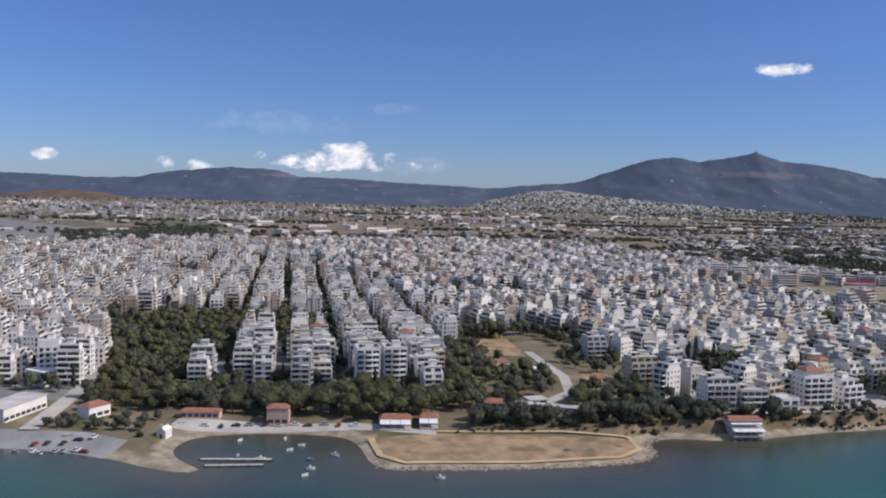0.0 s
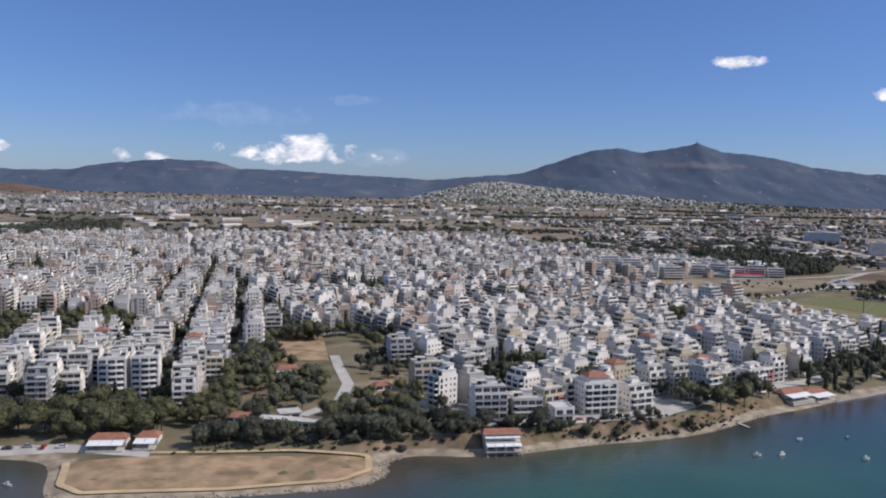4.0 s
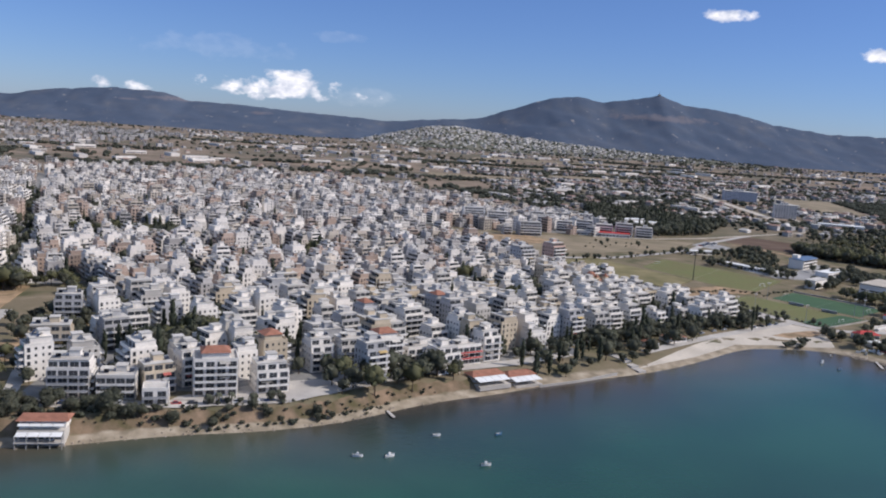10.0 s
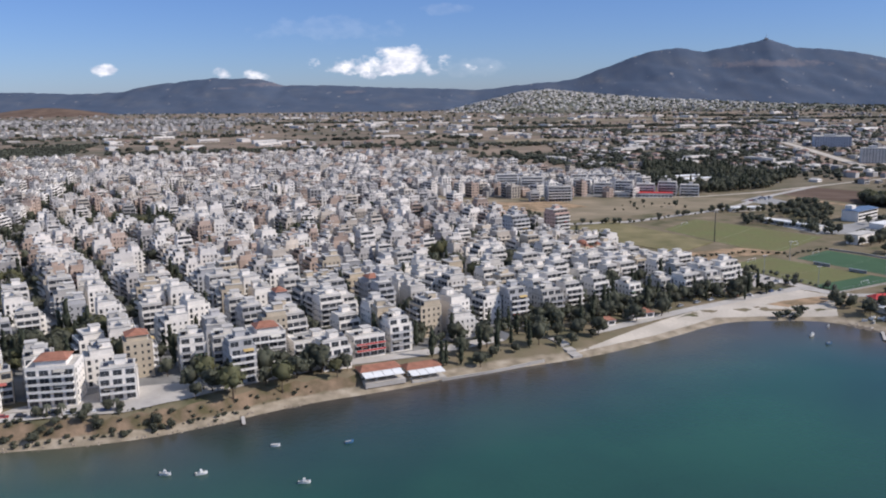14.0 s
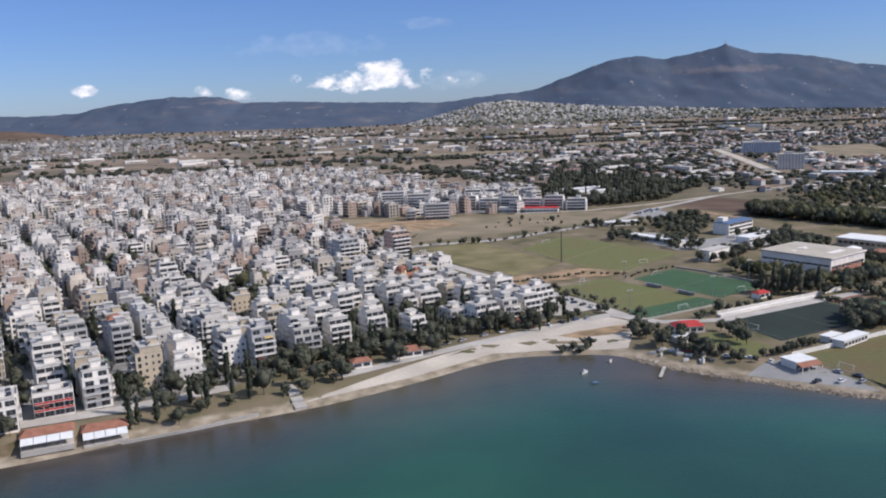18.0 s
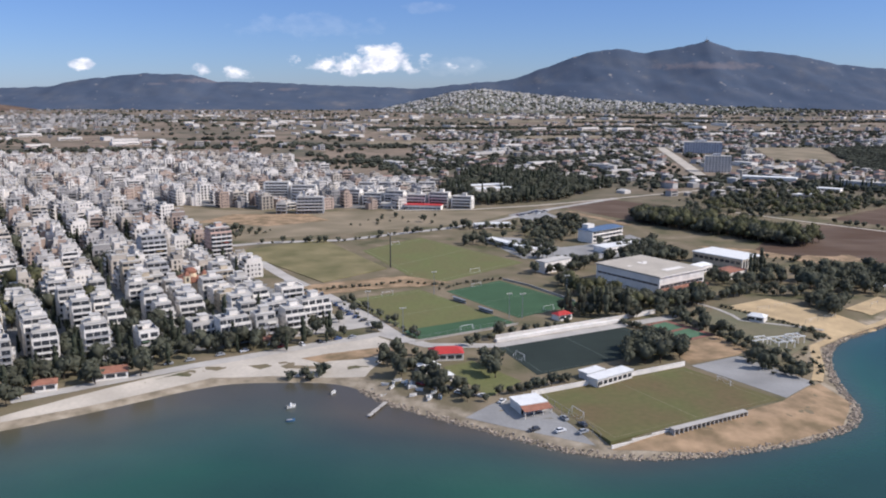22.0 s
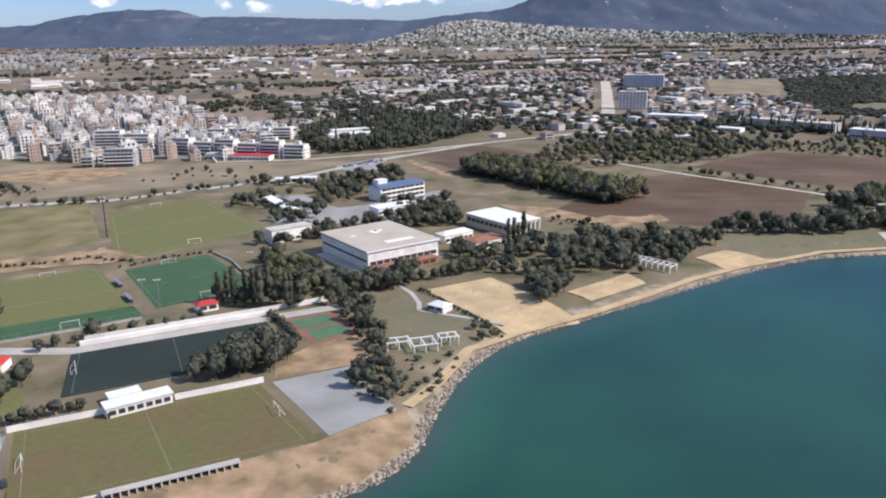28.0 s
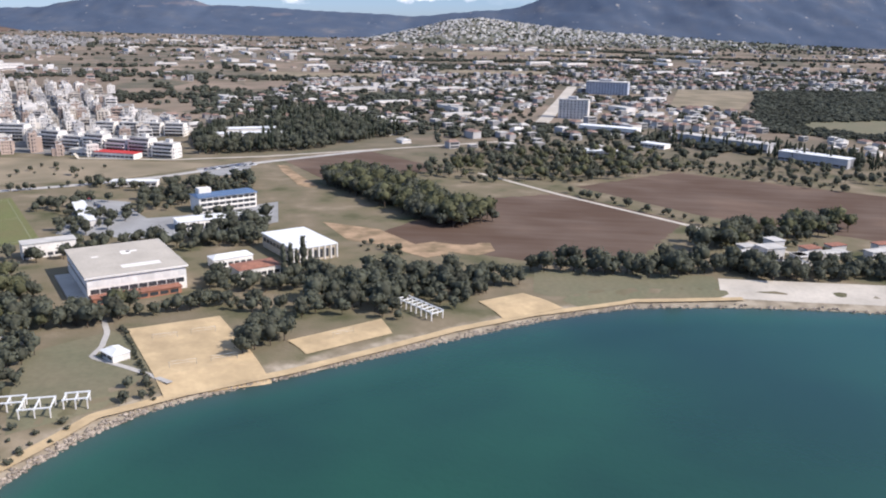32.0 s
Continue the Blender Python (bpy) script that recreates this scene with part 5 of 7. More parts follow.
def lobes_round(rad, h, n, seed, flat=0.75):
    r = random.Random(seed)
    out = [(0, 0, h, rad * 0.75, rad * 0.75, rad * flat * 0.8)]
    for i in range(n):
        a = 2 * math.pi * i / n + r.uniform(-0.3, 0.3)
        q = rad * r.uniform(0.38, 0.55)
        out.append((math.cos(a) * q, math.sin(a) * q, h + rad * r.uniform(-0.35, 0.4), rad * r.uniform(0.42, 0.6), rad * r.uniform(0.42, 0.6), rad * flat * r.uniform(0.42, 0.6)))
    return out


KINDS = {       # trunk height, radius, limbs, lobes, leaves, leaf size, material, label
    "plane": (2.4, 0.22, 4, lobes_round(3.4, 4.4, 8, 1, 1.0), 380, 0.55, "leaf", "broad-leaved tree with dense dark green crown"),
    "mulberry": (1.6, 0.18, 4, lobes_round(2.5, 3.0, 7, 2, 1.0), 280, 0.48, "leaf", "small round dark green tree"),
    "pine": (3.4, 0.24, 5, lobes_round(3.8, 5.6, 8, 3, 0.85), 400, 0.55, "pine", "spreading pine with yellowish green crown"),
    "cypress": (1.2, 0.18, 0, [(0, 0, 2.4, 1.15, 1.15, 2.0), (0, 0, 5.0, 1.2, 1.2, 2.6), (0.1, 0, 8.0, 0.8, 0.8, 2.8)], 260, 0.42, "cypress", "tall narrow dark cypress"),
    "poplar": (2.5, 0.2, 0, [(0, 0, 4.5, 1.7, 1.7, 3.0), (0.2, 0, 8.5, 1.8, 1.8, 3.4), (0, 0.1, 12.5, 1.2, 1.2, 3.2)], 330, 0.5, "leaf", "tall slender poplar"),
    "shrub": (0.4, 0.12, 0, lobes_round(1.6, 1.1, 5, 4, 0.7), 150, 0.4, "leaf", "low rounded dark green shrub"),
}
CROWNS, TRUNKS, WHOLE = {}, {}, {}
for kind_name, (h, r0, limbs, lobes, leaves, size, m, lab) in KINDS.items():
    CROWNS[kind_name] = [crown_solid(lobes, int(leaves * 1.8), size * 0.66, sd, 0.74, (9, 6)).mesh("crown", M[m]) for sd in (21, 22)]
    for me in CROWNS[kind_name]:
        me.polygons.foreach_set("use_smooth", [True] * len(me.polygons))
    TRUNKS[kind_name] = trunk_solid(h, r0, limbs, 5).mesh("trunk", M["bark"])
    light = crown_solid(lobes[:4:1][:3] + lobes[-1:] if len(lobes) > 4 else lobes, leaves // 7, size * 1.45, 31, 0.9, (5, 3))
    v, f, mi = light.arrays()
    tr = Solid().tube((0, 0, -0.6), (0, 0, h), r0, r0 * 0.6, k=4)
    tv, tf, tm = tr.arrays()
    WHOLE[kind_name] = (np.concatenate([v, tv]), np.concatenate([f, tf + len(v)]), np.concatenate([mi, tm + 1]))


def add_tree(kind_name, x, y, z, k=1.0, turn=0.0, variant=0):
    lab, m = KINDS[kind_name][7], KINDS[kind_name][6]
    root = thing(("cypress_tree" if kind_name == "cypress" else "shrub" if kind_name == "shrub" else kind_name + "_tree"), lab, "shrub" if kind_name == "shrub" else "tree", pose(x, y, z, 0, 0, turn), "trees")
    root.scale = (k, k, k * random.Random(int(x * 7 + y)).uniform(0.88, 1.12))
    part("trunk", TRUNKS[kind_name], None, root)
    part("crown", CROWNS[kind_name][variant % 2], None, root)
    return root


def fill(poly, gap, seed, clear=()):
    """Scattered points in a polygon, about gap apart."""
    r = random.Random(seed)
    P = np.array(poly, float)
    x0, y0, x1, y1 = *P.min(0), *P.max(0)
    pts = []
    yy = y0
    row = 0
    while yy < y1:
        xx = x0 + (gap / 2 if row % 2 else 0)
        while xx < x1:
            pts.append((xx + r.uniform(-0.4, 0.4) * gap, yy + r.uniform(-0.4, 0.4) * gap))
            xx += gap
        yy += gap * 0.87
        row += 1
    A = np.array(pts)
    ok = inside(A[:, 0], A[:, 1], poly)
    for c in clear:
        ok &= ~inside(A[:, 0], A[:, 1], c) if len(c) > 3 else np.hypot(A[:, 0] - c[0], A[:, 1] - c[1]) > c[2]
    return A[ok]


def along(pts, gap, seed, wander=0.8):
    r = random.Random(seed)
    P = np.array(pts, float)
    s = np.concatenate([[0], np.cumsum(np.hypot(*np.diff(P, axis=0).T))])
    t = np.arange(0, s[-1] + 0.1, gap)
    return np.stack([np.interp(t, s, P[:, 0]), np.interp(t, s, P[:, 1])], -1) + np.array([[r.uniform(-wander, wander), r.uniform(-wander, wander)] for _ in t])


trng = random.Random(5)
THINGS, MASS = [], {}


def plant(pts, mix, single=True, lo=0.8, hi=1.2):
    for x, y in pts:
        row = (float(x), float(y), trng.choice(mix), trng.uniform(lo * 0.82, hi * 1.14), trng.uniform(0, 360))
        if single:
            THINGS.append(row)
        else:
            MASS.setdefault(row[2], []).append(row)


LANE = [(52, 580), (72, 580), (84, 500), (82, 460), (66, 436), (50, 436), (66, 462), (64, 500)]
plant(fill([(-60, 401), (-22, 401), (0, 410), (0, 440), (-10, 452), (-60, 452)], 8, 1, [(-77, 400, 9)]), ("pine", "plane", "pine"), True, 1.0, 1.5)
plant(fill([(-180, 376), (-150, 372), (-132, 366), (-130, 398), (-178, 398)], 7.5, 61, [(-166, 398, 10), (-124, 374, 8)]), ("plane", "mulberry", "shrub"), True, 0.7, 1.1)
plant(fill([(-182, 402), (-138, 402), (-138, 460), (-190, 470)], 7.5, 2, [(-166, 398, 9)]), ("plane", "pine", "mulberry"))
plant(fill([(-194, 470), (-142, 462), (-142, 606), (-92, 622), (-90, 700), (-106, 716), (-232, 700), (-256, 645), (-208, 525)], 5.4, 3), ("plane", "pine", "pine", "mulberry", "mulberry", "shrub"), False, 0.55, 1.25)
plant(fill([(-138, 406), (-62, 405), (-62, 446), (-138, 452)], 8, 4), ("plane", "pine", "plane"), True, 1.0, 1.4)
plant(fill([(2, 422), (34, 424), (60, 425), (80, 420), (110, 422), (118, 470), (90, 500), (40, 520), (5, 500)], 8.5, 5, [(52, 436, 9), (95, 488, 11), (25, 470, 8), (97, 435, 7), (100, 470, 8), (90, 500, 8), (78, 522, 8), (56, 421, 14), (80, 417, 9), (30, 432, 8), LANE]), ("pine", "pine", "plane"))
plant(along([(6, 430), (10, 520), (12, 640)], 6.5, 6, 3), ("pine", "plane"))
plant(fill([(50, 520), (100, 500), (122, 540), (100, 590), (88, 580)], 9, 7, [(85, 512, 9), (74, 535, 9), (38, 527, 11), (57, 508, 10), LANE]), ("plane", "mulberry"))
plant(fill([(5, 500), (44, 522), (40, 545), (15, 618), (4, 640)], 8, 76, [LANE, (57, 508, 10), (38, 527, 11)]), ("pine", "plane"), False, 0.9, 1.3)
plant(fill([(8, 644), (70, 652), (96, 600), (90, 590), (72, 645), (14, 628)], 7, 77), ("plane", "pine"), False, 0.9, 1.2)
plant(fill([(16, 396), (106, 398), (112, 410), (16, 410)], 4.6, 8), ("shrub", "shrub", "mulberry"), True, 1.1, 1.9)
plant(fill([(100, 402), (190, 418), (186, 426), (100, 424)], 4.0, 9, [(152, 402, 12)]), ("shrub", "mulberry", "shrub", "plane"), True, 0.7, 1.3)
plant(along([(190, 422), (230, 430), (258, 443)], 2.4, 10, 4), ("shrub", "shrub", "mulberry"), True, 0.5, 1.1)
plant(along([(205, 432), (213, 435), (224, 438), (236, 442)], 6, 11, 1), ("mulberry",), True, 0.7, 0.9)
plant(fill([(246, 448), (262, 448), (300, 476), (318, 492), (296, 494), (268, 474), (250, 468)], 8, 12), ("plane", "pine", "plane", "plane"), True, 1.15, 1.75)
plant(fill([(345, 496), (375, 514), (400, 531), (424, 545), (430, 560), (405, 552), (372, 534), (345, 515)], 8.4, 13), ("cypress", "plane", "plane", "mulberry", "plane"), True, 1.0, 1.45)
plant(fill([(385, 565), (430, 560), (470, 596), (480, 622), (450, 612), (410, 590)], 8.8, 14, [(452, 590, 9), (432, 574, 8)]), ("cypress", "plane", "mulberry", "plane", "mulberry"), True, 0.9, 1.3)
plant([(528, 597), (534, 600), (541, 602), (537, 596)], ("shrub",), True, 2.0, 2.6)
plant(fill([(500, 640), (545, 672), (535, 690), (495, 655)], 9, 15), ("mulberry", "shrub", "plane"), True, 0.7, 1.0)
plant(along([(558, 662), (545, 690), (528, 722)], 7, 16, 1.5), ("mulberry", "shrub"), True, 0.8, 1.1)
# the sports ground
plant(along([(617, 575), (626, 579), (637, 586), (648, 593)], 4.2, 17, 0.4), ("mulberry",), True, 0.85, 1.05)
plant(fill([(672, 608), (700, 623), (706, 640), (694, 650), (676, 634)], 6.0, 18), ("plane", "plane"), True, 1.15, 1.5)
plant(fill([(613, 592), (620, 600), (618, 622), (608, 620)], 6, 19), ("plane",), True, 0.9, 1.2)
plant(fill([(574, 592), (592, 574), (612, 562), (614, 570), (594, 592), (590, 606), (578, 628), (566, 634), (564, 612)], 6.5, 20, [(594, 622, 9)]), ("plane", "mulberry", "mulberry"), True, 0.8, 1.2)
plant(fill([(728, 612), (748, 592), (752, 604), (742, 626), (738, 655), (728, 690), (712, 706), (706, 696), (722, 668), (732, 640)], 5.0, 21), ("mulberry", "shrub", "mulberry", "plane"), True, 0.75, 1.05)
plant(along([(684, 682), (694, 668), (703, 652)], 2.4, 22, 0.3), ("shrub",), True, 1.1, 1.4)
plant(fill([(650, 693), (694, 690), (696, 704), (655, 706)], 5, 23, [(653, 690, 7)]), ("poplar", "poplar", "plane"), True, 0.8, 1.1)
plant(along([(604, 640), (618, 652), (642, 668), (655, 680)], 7, 24, 1), ("plane", "mulberry"), True, 0.7, 1.1)
plant(fill([(668, 706), (712, 705), (745, 724), (742, 748), (716, 730), (704, 736), (680, 760), (664, 780), (655, 770), (672, 730)], 6.5, 25), ("plane", "plane", "plane", "pine"), True, 0.9, 1.3)
plant(along([(722, 722), (746, 734), (768, 748), (790, 758)], 5, 26, 1), ("mulberry", "plane"), True, 0.8, 1.1)
plant(fill([(757, 770), (775, 764), (800, 775), (812, 800), (795, 805), (790, 790), (770, 785), (755, 790)], 7, 27), ("plane",), True, 0.9, 1.25)
plant(along([(786, 799), (792, 803), (799, 806)], 3.2, 28, 0.4), ("poplar",), True, 0.85, 1.05)
plant(fill([(800, 696), (812, 712), (806, 735), (796, 730), (792, 708)], 6, 29), ("plane",), True, 1.0, 1.3)
plant(fill([(810, 740), (842, 752), (846, 768), (880, 800), (860, 812), (826, 808), (806, 782), (806, 755)], 7.5, 30), ("plane", "plane", "plane", "mulberry"), True, 1.05, 1.5)
plant(fill([(872, 775), (882, 785), (900, 800), (885, 815), (868, 795)], 6.5, 31), ("plane",), True, 0.9, 1.25)
plant(fill([(645, 800), (668, 796), (690, 830), (728, 828), (756, 850), (740, 870), (700, 850), (668, 845)], 8, 32, [(660, 812, 10)]), ("plane", "mulberry", "plane"), True, 0.85, 1.2)
plant(fill([(700, 900), (722, 912), (745, 905), (738, 890), (712, 886)], 8, 33, [(715, 890, 8)]), ("plane",), True, 0.9, 1.1)
plant(fill([(655, 895), (670, 900), (690, 950), (660, 1010), (600, 980), (560, 1010), (555, 1020), (600, 970), (640, 965)], 9, 34, [(632, 990, 10)]), ("plane", "mulberry"), True, 0.8, 1.2)
plant(fill([(900, 822), (960, 818), (1000, 835), (1020, 838), (1015, 850), (960, 838), (905, 838)], 7, 35), ("plane", "plane", "mulberry"), True, 1.1, 1.6)
plant(fill([(985, 870), (1015, 885), (1060, 905), (1100, 940), (1085, 950), (1040, 925), (990, 895)], 7.5, 36), ("plane", "plane", "pine", "mulberry"), True, 1.1, 1.7)
plant(fill([(1035, 838), (1075, 845), (1120, 850), (1120, 880), (1060, 860)], 9, 37), ("plane", "mulberry"), True, 0.8, 1.2)
plant(along([(735, 605), (752, 608), (757, 622)], 5, 38, 1), ("shrub",), True, 0.7, 1.0)
plant(along([(783, 664), (765, 690), (745, 718)], 3, 39, 0.4), ("shrub",), True, 0.6, 0.8)
plant([(775, 660), (779, 664), (772, 668), (777, 671)], ("mulberry",), True, 0.8, 1.0)
# woods, groves and hedges, joined
plant(fill([(748, 1020), (764, 1072), (800, 1030), (880, 925), (856, 900), (838, 912)], 5.6, 40), ("pine", "plane", "plane"), False, 1.15, 1.75)
plant(fill([(560, 1240), (612, 1120), (700, 1165), (770, 1290), (700, 1380), (606, 1480)], 7.6, 41, [(620, 1216, 24), (612, 1250, 22)]), ("cypress", "plane", "plane", "plane"), False, 1.0, 1.6)
plant(fill([(800, 1080), (860, 1040), (960, 1075), (1040, 1140), (1000, 1210), (880, 1180)], 12, 43), ("plane", "mulberry", "pine"), False, 0.8, 1.2)
plant(along([(930, 1020), (1000, 950), (1070, 870)], 7, 44, 3), ("mulberry", "shrub"), False, 0.7, 1.1)
plant(fill([(1060, 1150), (1180, 1080), (1240, 1090), (1120, 1190)], 12, 45), ("mulberry", "plane"), False, 0.7, 1.1)
plant(fill([(1000, 1300), (1180, 1160), (1400, 1120), (1420, 1160), (1200, 1230), (1040, 1340)], 9, 46), ("cypress", "plane", "cypress"), False, 0.8, 1.2)
plant(fill([(330, 900), (400, 905), (440, 960), (360, 980)], 10, 47), ("mulberry", "shrub", "plane"), False, 0.7, 1.0)
plant(fill([(480, 985), (560, 1000), (590, 1060), (520, 1050)], 17, 48), ("shrub", "mulberry"), False, 0.7, 1.0)
plant(fill([(400, 640), (440, 690), (420, 710), (380, 660)], 7, 49), ("plane", "cypress"), False, 0.8, 1.1)
plant(fill([(-390, 990), (-270, 1010), (-280, 1045), (-390, 1030)], 7, 50), ("plane",), False, 0.9, 1.2)
plant(fill([(-20, 880), (90, 880), (90, 905), (-20, 905)], 7, 51), ("plane", "pine"), False, 0.9, 1.2)
# street trees of the two avenues and in gaps of the town
for k, u0 in ((52, 0), (53, 35)):
    base = np.array([-54, 477]) + u0 * np.array([0.984, 0.177])
    for side in (-3.6, 3.6):
        q = base + side * np.array([0.984, 0.177])
        plant(along([tuple(q), tuple(q + 620 * np.array([-0.177, 0.984]))], 9, k, 1), ("mulberry", "plane"), False, 0.6, 0.9)
gaps = fill([(-700, 440), (520, 440), (520, 660), (440, 800), (330, 1000), (-700, 1400)], 11, 54)
gd = inland(gaps[:, 0], gaps[:, 1])
centres = np.array([(s[0], s[1]) for s in SITES] + [(f[0], f[1]) for f in FRONT])
open_spot = np.array([np.min(np.hypot(centres[:, 0] - g[0], centres[:, 1] - g[1])) > 8.6 for g in gaps]) & (np.random.RandomState(2).rand(len(gaps)) < 0.8)
plant(gaps[(gd > 40) & inside(gaps[:, 0], gaps[:, 1], TOWN) & ~inside(gaps[:, 0], gaps[:, 1], PARK) & ~inside(gaps[:, 0], gaps[:, 1], GREEN) & open_spot], ("plane", "mulberry", "cypress", "plane"), False, 0.9, 1.45)

for k, belt in enumerate(GREEN_BELTS):
    for off in (-8, 0, 8):
        plant(along([(belt[0][0], belt[0][1] + off), (belt[1][0], belt[1][1] + off)], 6.5, 100 + k, 1.5), ("plane", "pine", "plane", "cypress"), False, 1.1, 1.7)
for k, (gx0, gy0) in enumerate(GARDENS):
    plant([(gx0 + 7 * math.cos(a) + 2, gy0 + 7 * math.sin(a)) for a in (0.4, 1.6, 2.9, 4.1, 5.3)] + [(gx0, gy0)], ("plane", "plane", "cypress", "pine"), False, 1.2, 1.8)
plant(fill([(820, 1160), (870, 1090), (930, 1052), (1000, 1130), (1080, 1150), (1038, 1205), (920, 1290)], 11.5, 62), ("shrub", "mulberry", "plane", "shrub"), False, 0.8, 1.4)
plant(fill([(712, 895), (743, 910), (762, 846), (730, 838)], 7.5, 63, [(712, 872, 11), (740, 838, 8)]), ("plane", "mulberry"), False, 0.9, 1.25)
plant(fill([(596, 900), (632, 886), (640, 850), (660, 850), (668, 885), (640, 934), (606, 945)], 8, 64, [(636, 915, 18)]), ("plane", "mulberry"), False, 0.8, 1.1)
plant(fill([(664, 985), (690, 960), (708, 990), (690, 1030), (660, 1015)], 7, 65), ("plane", "mulberry", "shrub"), False, 0.9, 1.3)
plant(along([(440, 900), (498, 914), (560, 962), (600, 992)], 7, 66, 3), ("shrub", "mulberry"), False, 0.7, 1.1)
plant(fill([(1010, 1130), (1130, 1060), (1150, 1085), (1040, 1160)], 9, 67), ("shrub", "mulberry"), False, 0.8, 1.3)
plant(fill([(1010, 824), (1100, 838), (1110, 856), (1000, 848)], 5.5, 68, [(1036, 848, 9)]), ("plane", "mulberry"), False, 0.9, 1.3)
plant(fill([(805, 862), (812, 846), (840, 838), (826, 858)], 6, 69), ("mulberry", "shrub"), False, 0.7, 1.0)
plant(fill([(330, 790), (420, 862), (330, 960), (250, 1060), (240, 960)], 17, 70), ("plane", "cypress", "mulberry"), False, 0.8, 1.3)

east = fill([(335, 470), (420, 540), (545, 650), (515, 700), (420, 640), (330, 560)], 7.0, 71)
clear = np.array([np.min(np.hypot(centres[:, 0] - g[0], centres[:, 1] - g[1])) > 8.3 for g in east])
plant(east[clear & (inland(east[:, 0], east[:, 1]) > 34) & (np.random.RandomState(3).rand(len(east)) < 0.85)], ("plane", "mulberry", "cypress", "plane"), False, 0.8, 1.3)
plant(along([(505, 745), (560, 770), (588, 764)], 4, 72, 1.5), ("shrub",), False, 0.6, 1.0)
plant(along([(532, 728), (581, 650)], 5, 73, 1.2), ("shrub", "mulberry"), False, 0.5, 0.9)
plant(along([(622, 783), (600, 770), (585, 752)], 4, 74, 1.0), ("shrub",), False, 0.6, 0.9)
plant(fill([(736, 640), (756, 606), (766, 630), (768, 655), (748, 664)], 5.5, 75, [(752, 648, 12)]), ("shrub",), False, 0.4, 0.9)

for k, line in enumerate(([(100, 402), (150, 412), (190, 420)], [(104, 412), (160, 419), (215, 431)], [(195, 417), (240, 430), (275, 452)], [(215, 432), (262, 447), (300, 476)], [(10, 392), (60, 396), (100, 396)])):
    plant(along(line, 2.6, 80 + k, 2.6), ("shrub",), False, 0.25, 0.75)

plant(fill([(838, 748), (850, 742), (872, 764), (890, 790), (870, 800), (845, 776)], 6.5, 90, [(857, 757, 9)]), ("plane", "mulberry"), False, 0.9, 1.3)
plant(fill([(752, 742), (778, 744), (800, 735), (806, 756), (780, 764), (758, 756)], 8, 91), ("mulberry", "plane"), False, 0.8, 1.1)

THINGS.sort(key=lambda r: r[1])
for row in THINGS[380:]:
    MASS.setdefault(row[2], []).append(row)
THINGS = THINGS[:380]
for (x, y, kind_name, k, turn), z in zip(THINGS, heights(THINGS)):
    add_tree(kind_name, x, y, z, k, turn, int(x + y))
for kind_name, rows in MASS.items():
    P = [(r[0], r[1], z, radians(r[4]), r[3], r[3], r[3]) for r, z in zip(rows, heights(rows))]
    wood_ob = stuff("woodland", WHOLE[kind_name], [M[KINDS[kind_name][6]], M["bark"]], P, f"stand of trees, each a {KINDS[kind_name][7]}", "woodland")
    wood_ob.data.polygons.foreach_set("use_smooth", [True] * len(wood_ob.data.polygons))

# ---- the plain ----


def far_tree_arrays():
    r = random.Random(3)
    s = Solid()
    s.quads(*ball(0, 0, 1.9, 2.6, 2.6, 1.9, r, 7, 3, 0.25))
    s.quads(*ball(1.9, 1.2, 1.3, 1.7, 1.7, 1.4, r, 6, 2, 0.25))
    s.quads(*ball(-1.4, 1.7, 1.5, 1.8, 1.6, 1.6, r, 6, 2, 0.25))
    return s.arrays()


def far_house_arrays(n, gable):
    s = Solid().box(-5, -4.5, -2, 5, 4.5, n * 3.0, 0, 1)
    for i in range(n):
        s.box(-4, -4.56, i * 3 + 0.8, 4, -4.5, i * 3 + 2.3, 2)
    if gable:
        s.gable(-5, -4.5, 5, 4.5, n * 3.0, n * 3.0 + 2.0, 1, hip=2.5)
    return s.arrays()


def far_shed_arrays():
    return Solid().box(-20, -8, -2, 20, 8, 6, 0, 1).box(-18, -8.06, 1, 18, -8, 2.6, 2).arrays()


pr = np.random.RandomState(4)


def spread_over(n, x0, x1, y0, y1, dense):
    """Random points in a rectangle, kept by a density field in 0..1; nearer rows are thinned as a fan from the town widens."""
    x, y = pr.uniform(x0, x1, n), y0 + (y1 - y0) * pr.rand(n) ** 0.8
    keep = pr.rand(n) < dense(x, y)
    return x[keep], y[keep]


def clear_near(x, y):
    """Land already laid out near the coast, roads, fields and large buildings are left alone."""
    laid = inside(x, y, TOWN) | ((y < 1200) & (x > 250) & (x < 1260)) | inside(x, y, [(1150, 1400), (1275, 1925), (1540, 1985), (1600, 1500), (1256, 1330)])
    laid |= inside(x, y, [(890, 1380), (928, 1380), (990, 1960), (945, 1960)]) | inside(x, y, [(1080, 1625), (1192, 1625), (1290, 1940), (1140, 1955)])
    laid |= inside(x, y, [(550, 3000), (1160, 3080), (1190, 3240), (590, 3190)]) | inside(x, y, [(690, 2190), (915, 2200), (940, 2340), (680, 2320)])
    laid |= inside(x, y, [(370, 1980), (610, 2000), (620, 2140), (350, 2120)]) | inside(x, y, [(610, 1630), (770, 1640), (800, 1730), (600, 1725)])
    for cx, cy, r in ((950, 1466, 34), (1018, 1810, 48), (984, 1356, 34), (1060, 1300, 30), (1090, 1276, 34), (1120, 1250, 30), (620, 1216, 40), (612, 1250, 34)):
        laid |= np.hypot(x - cx, y - cy) < r
    return ~laid & (inland(x, y) > 80)


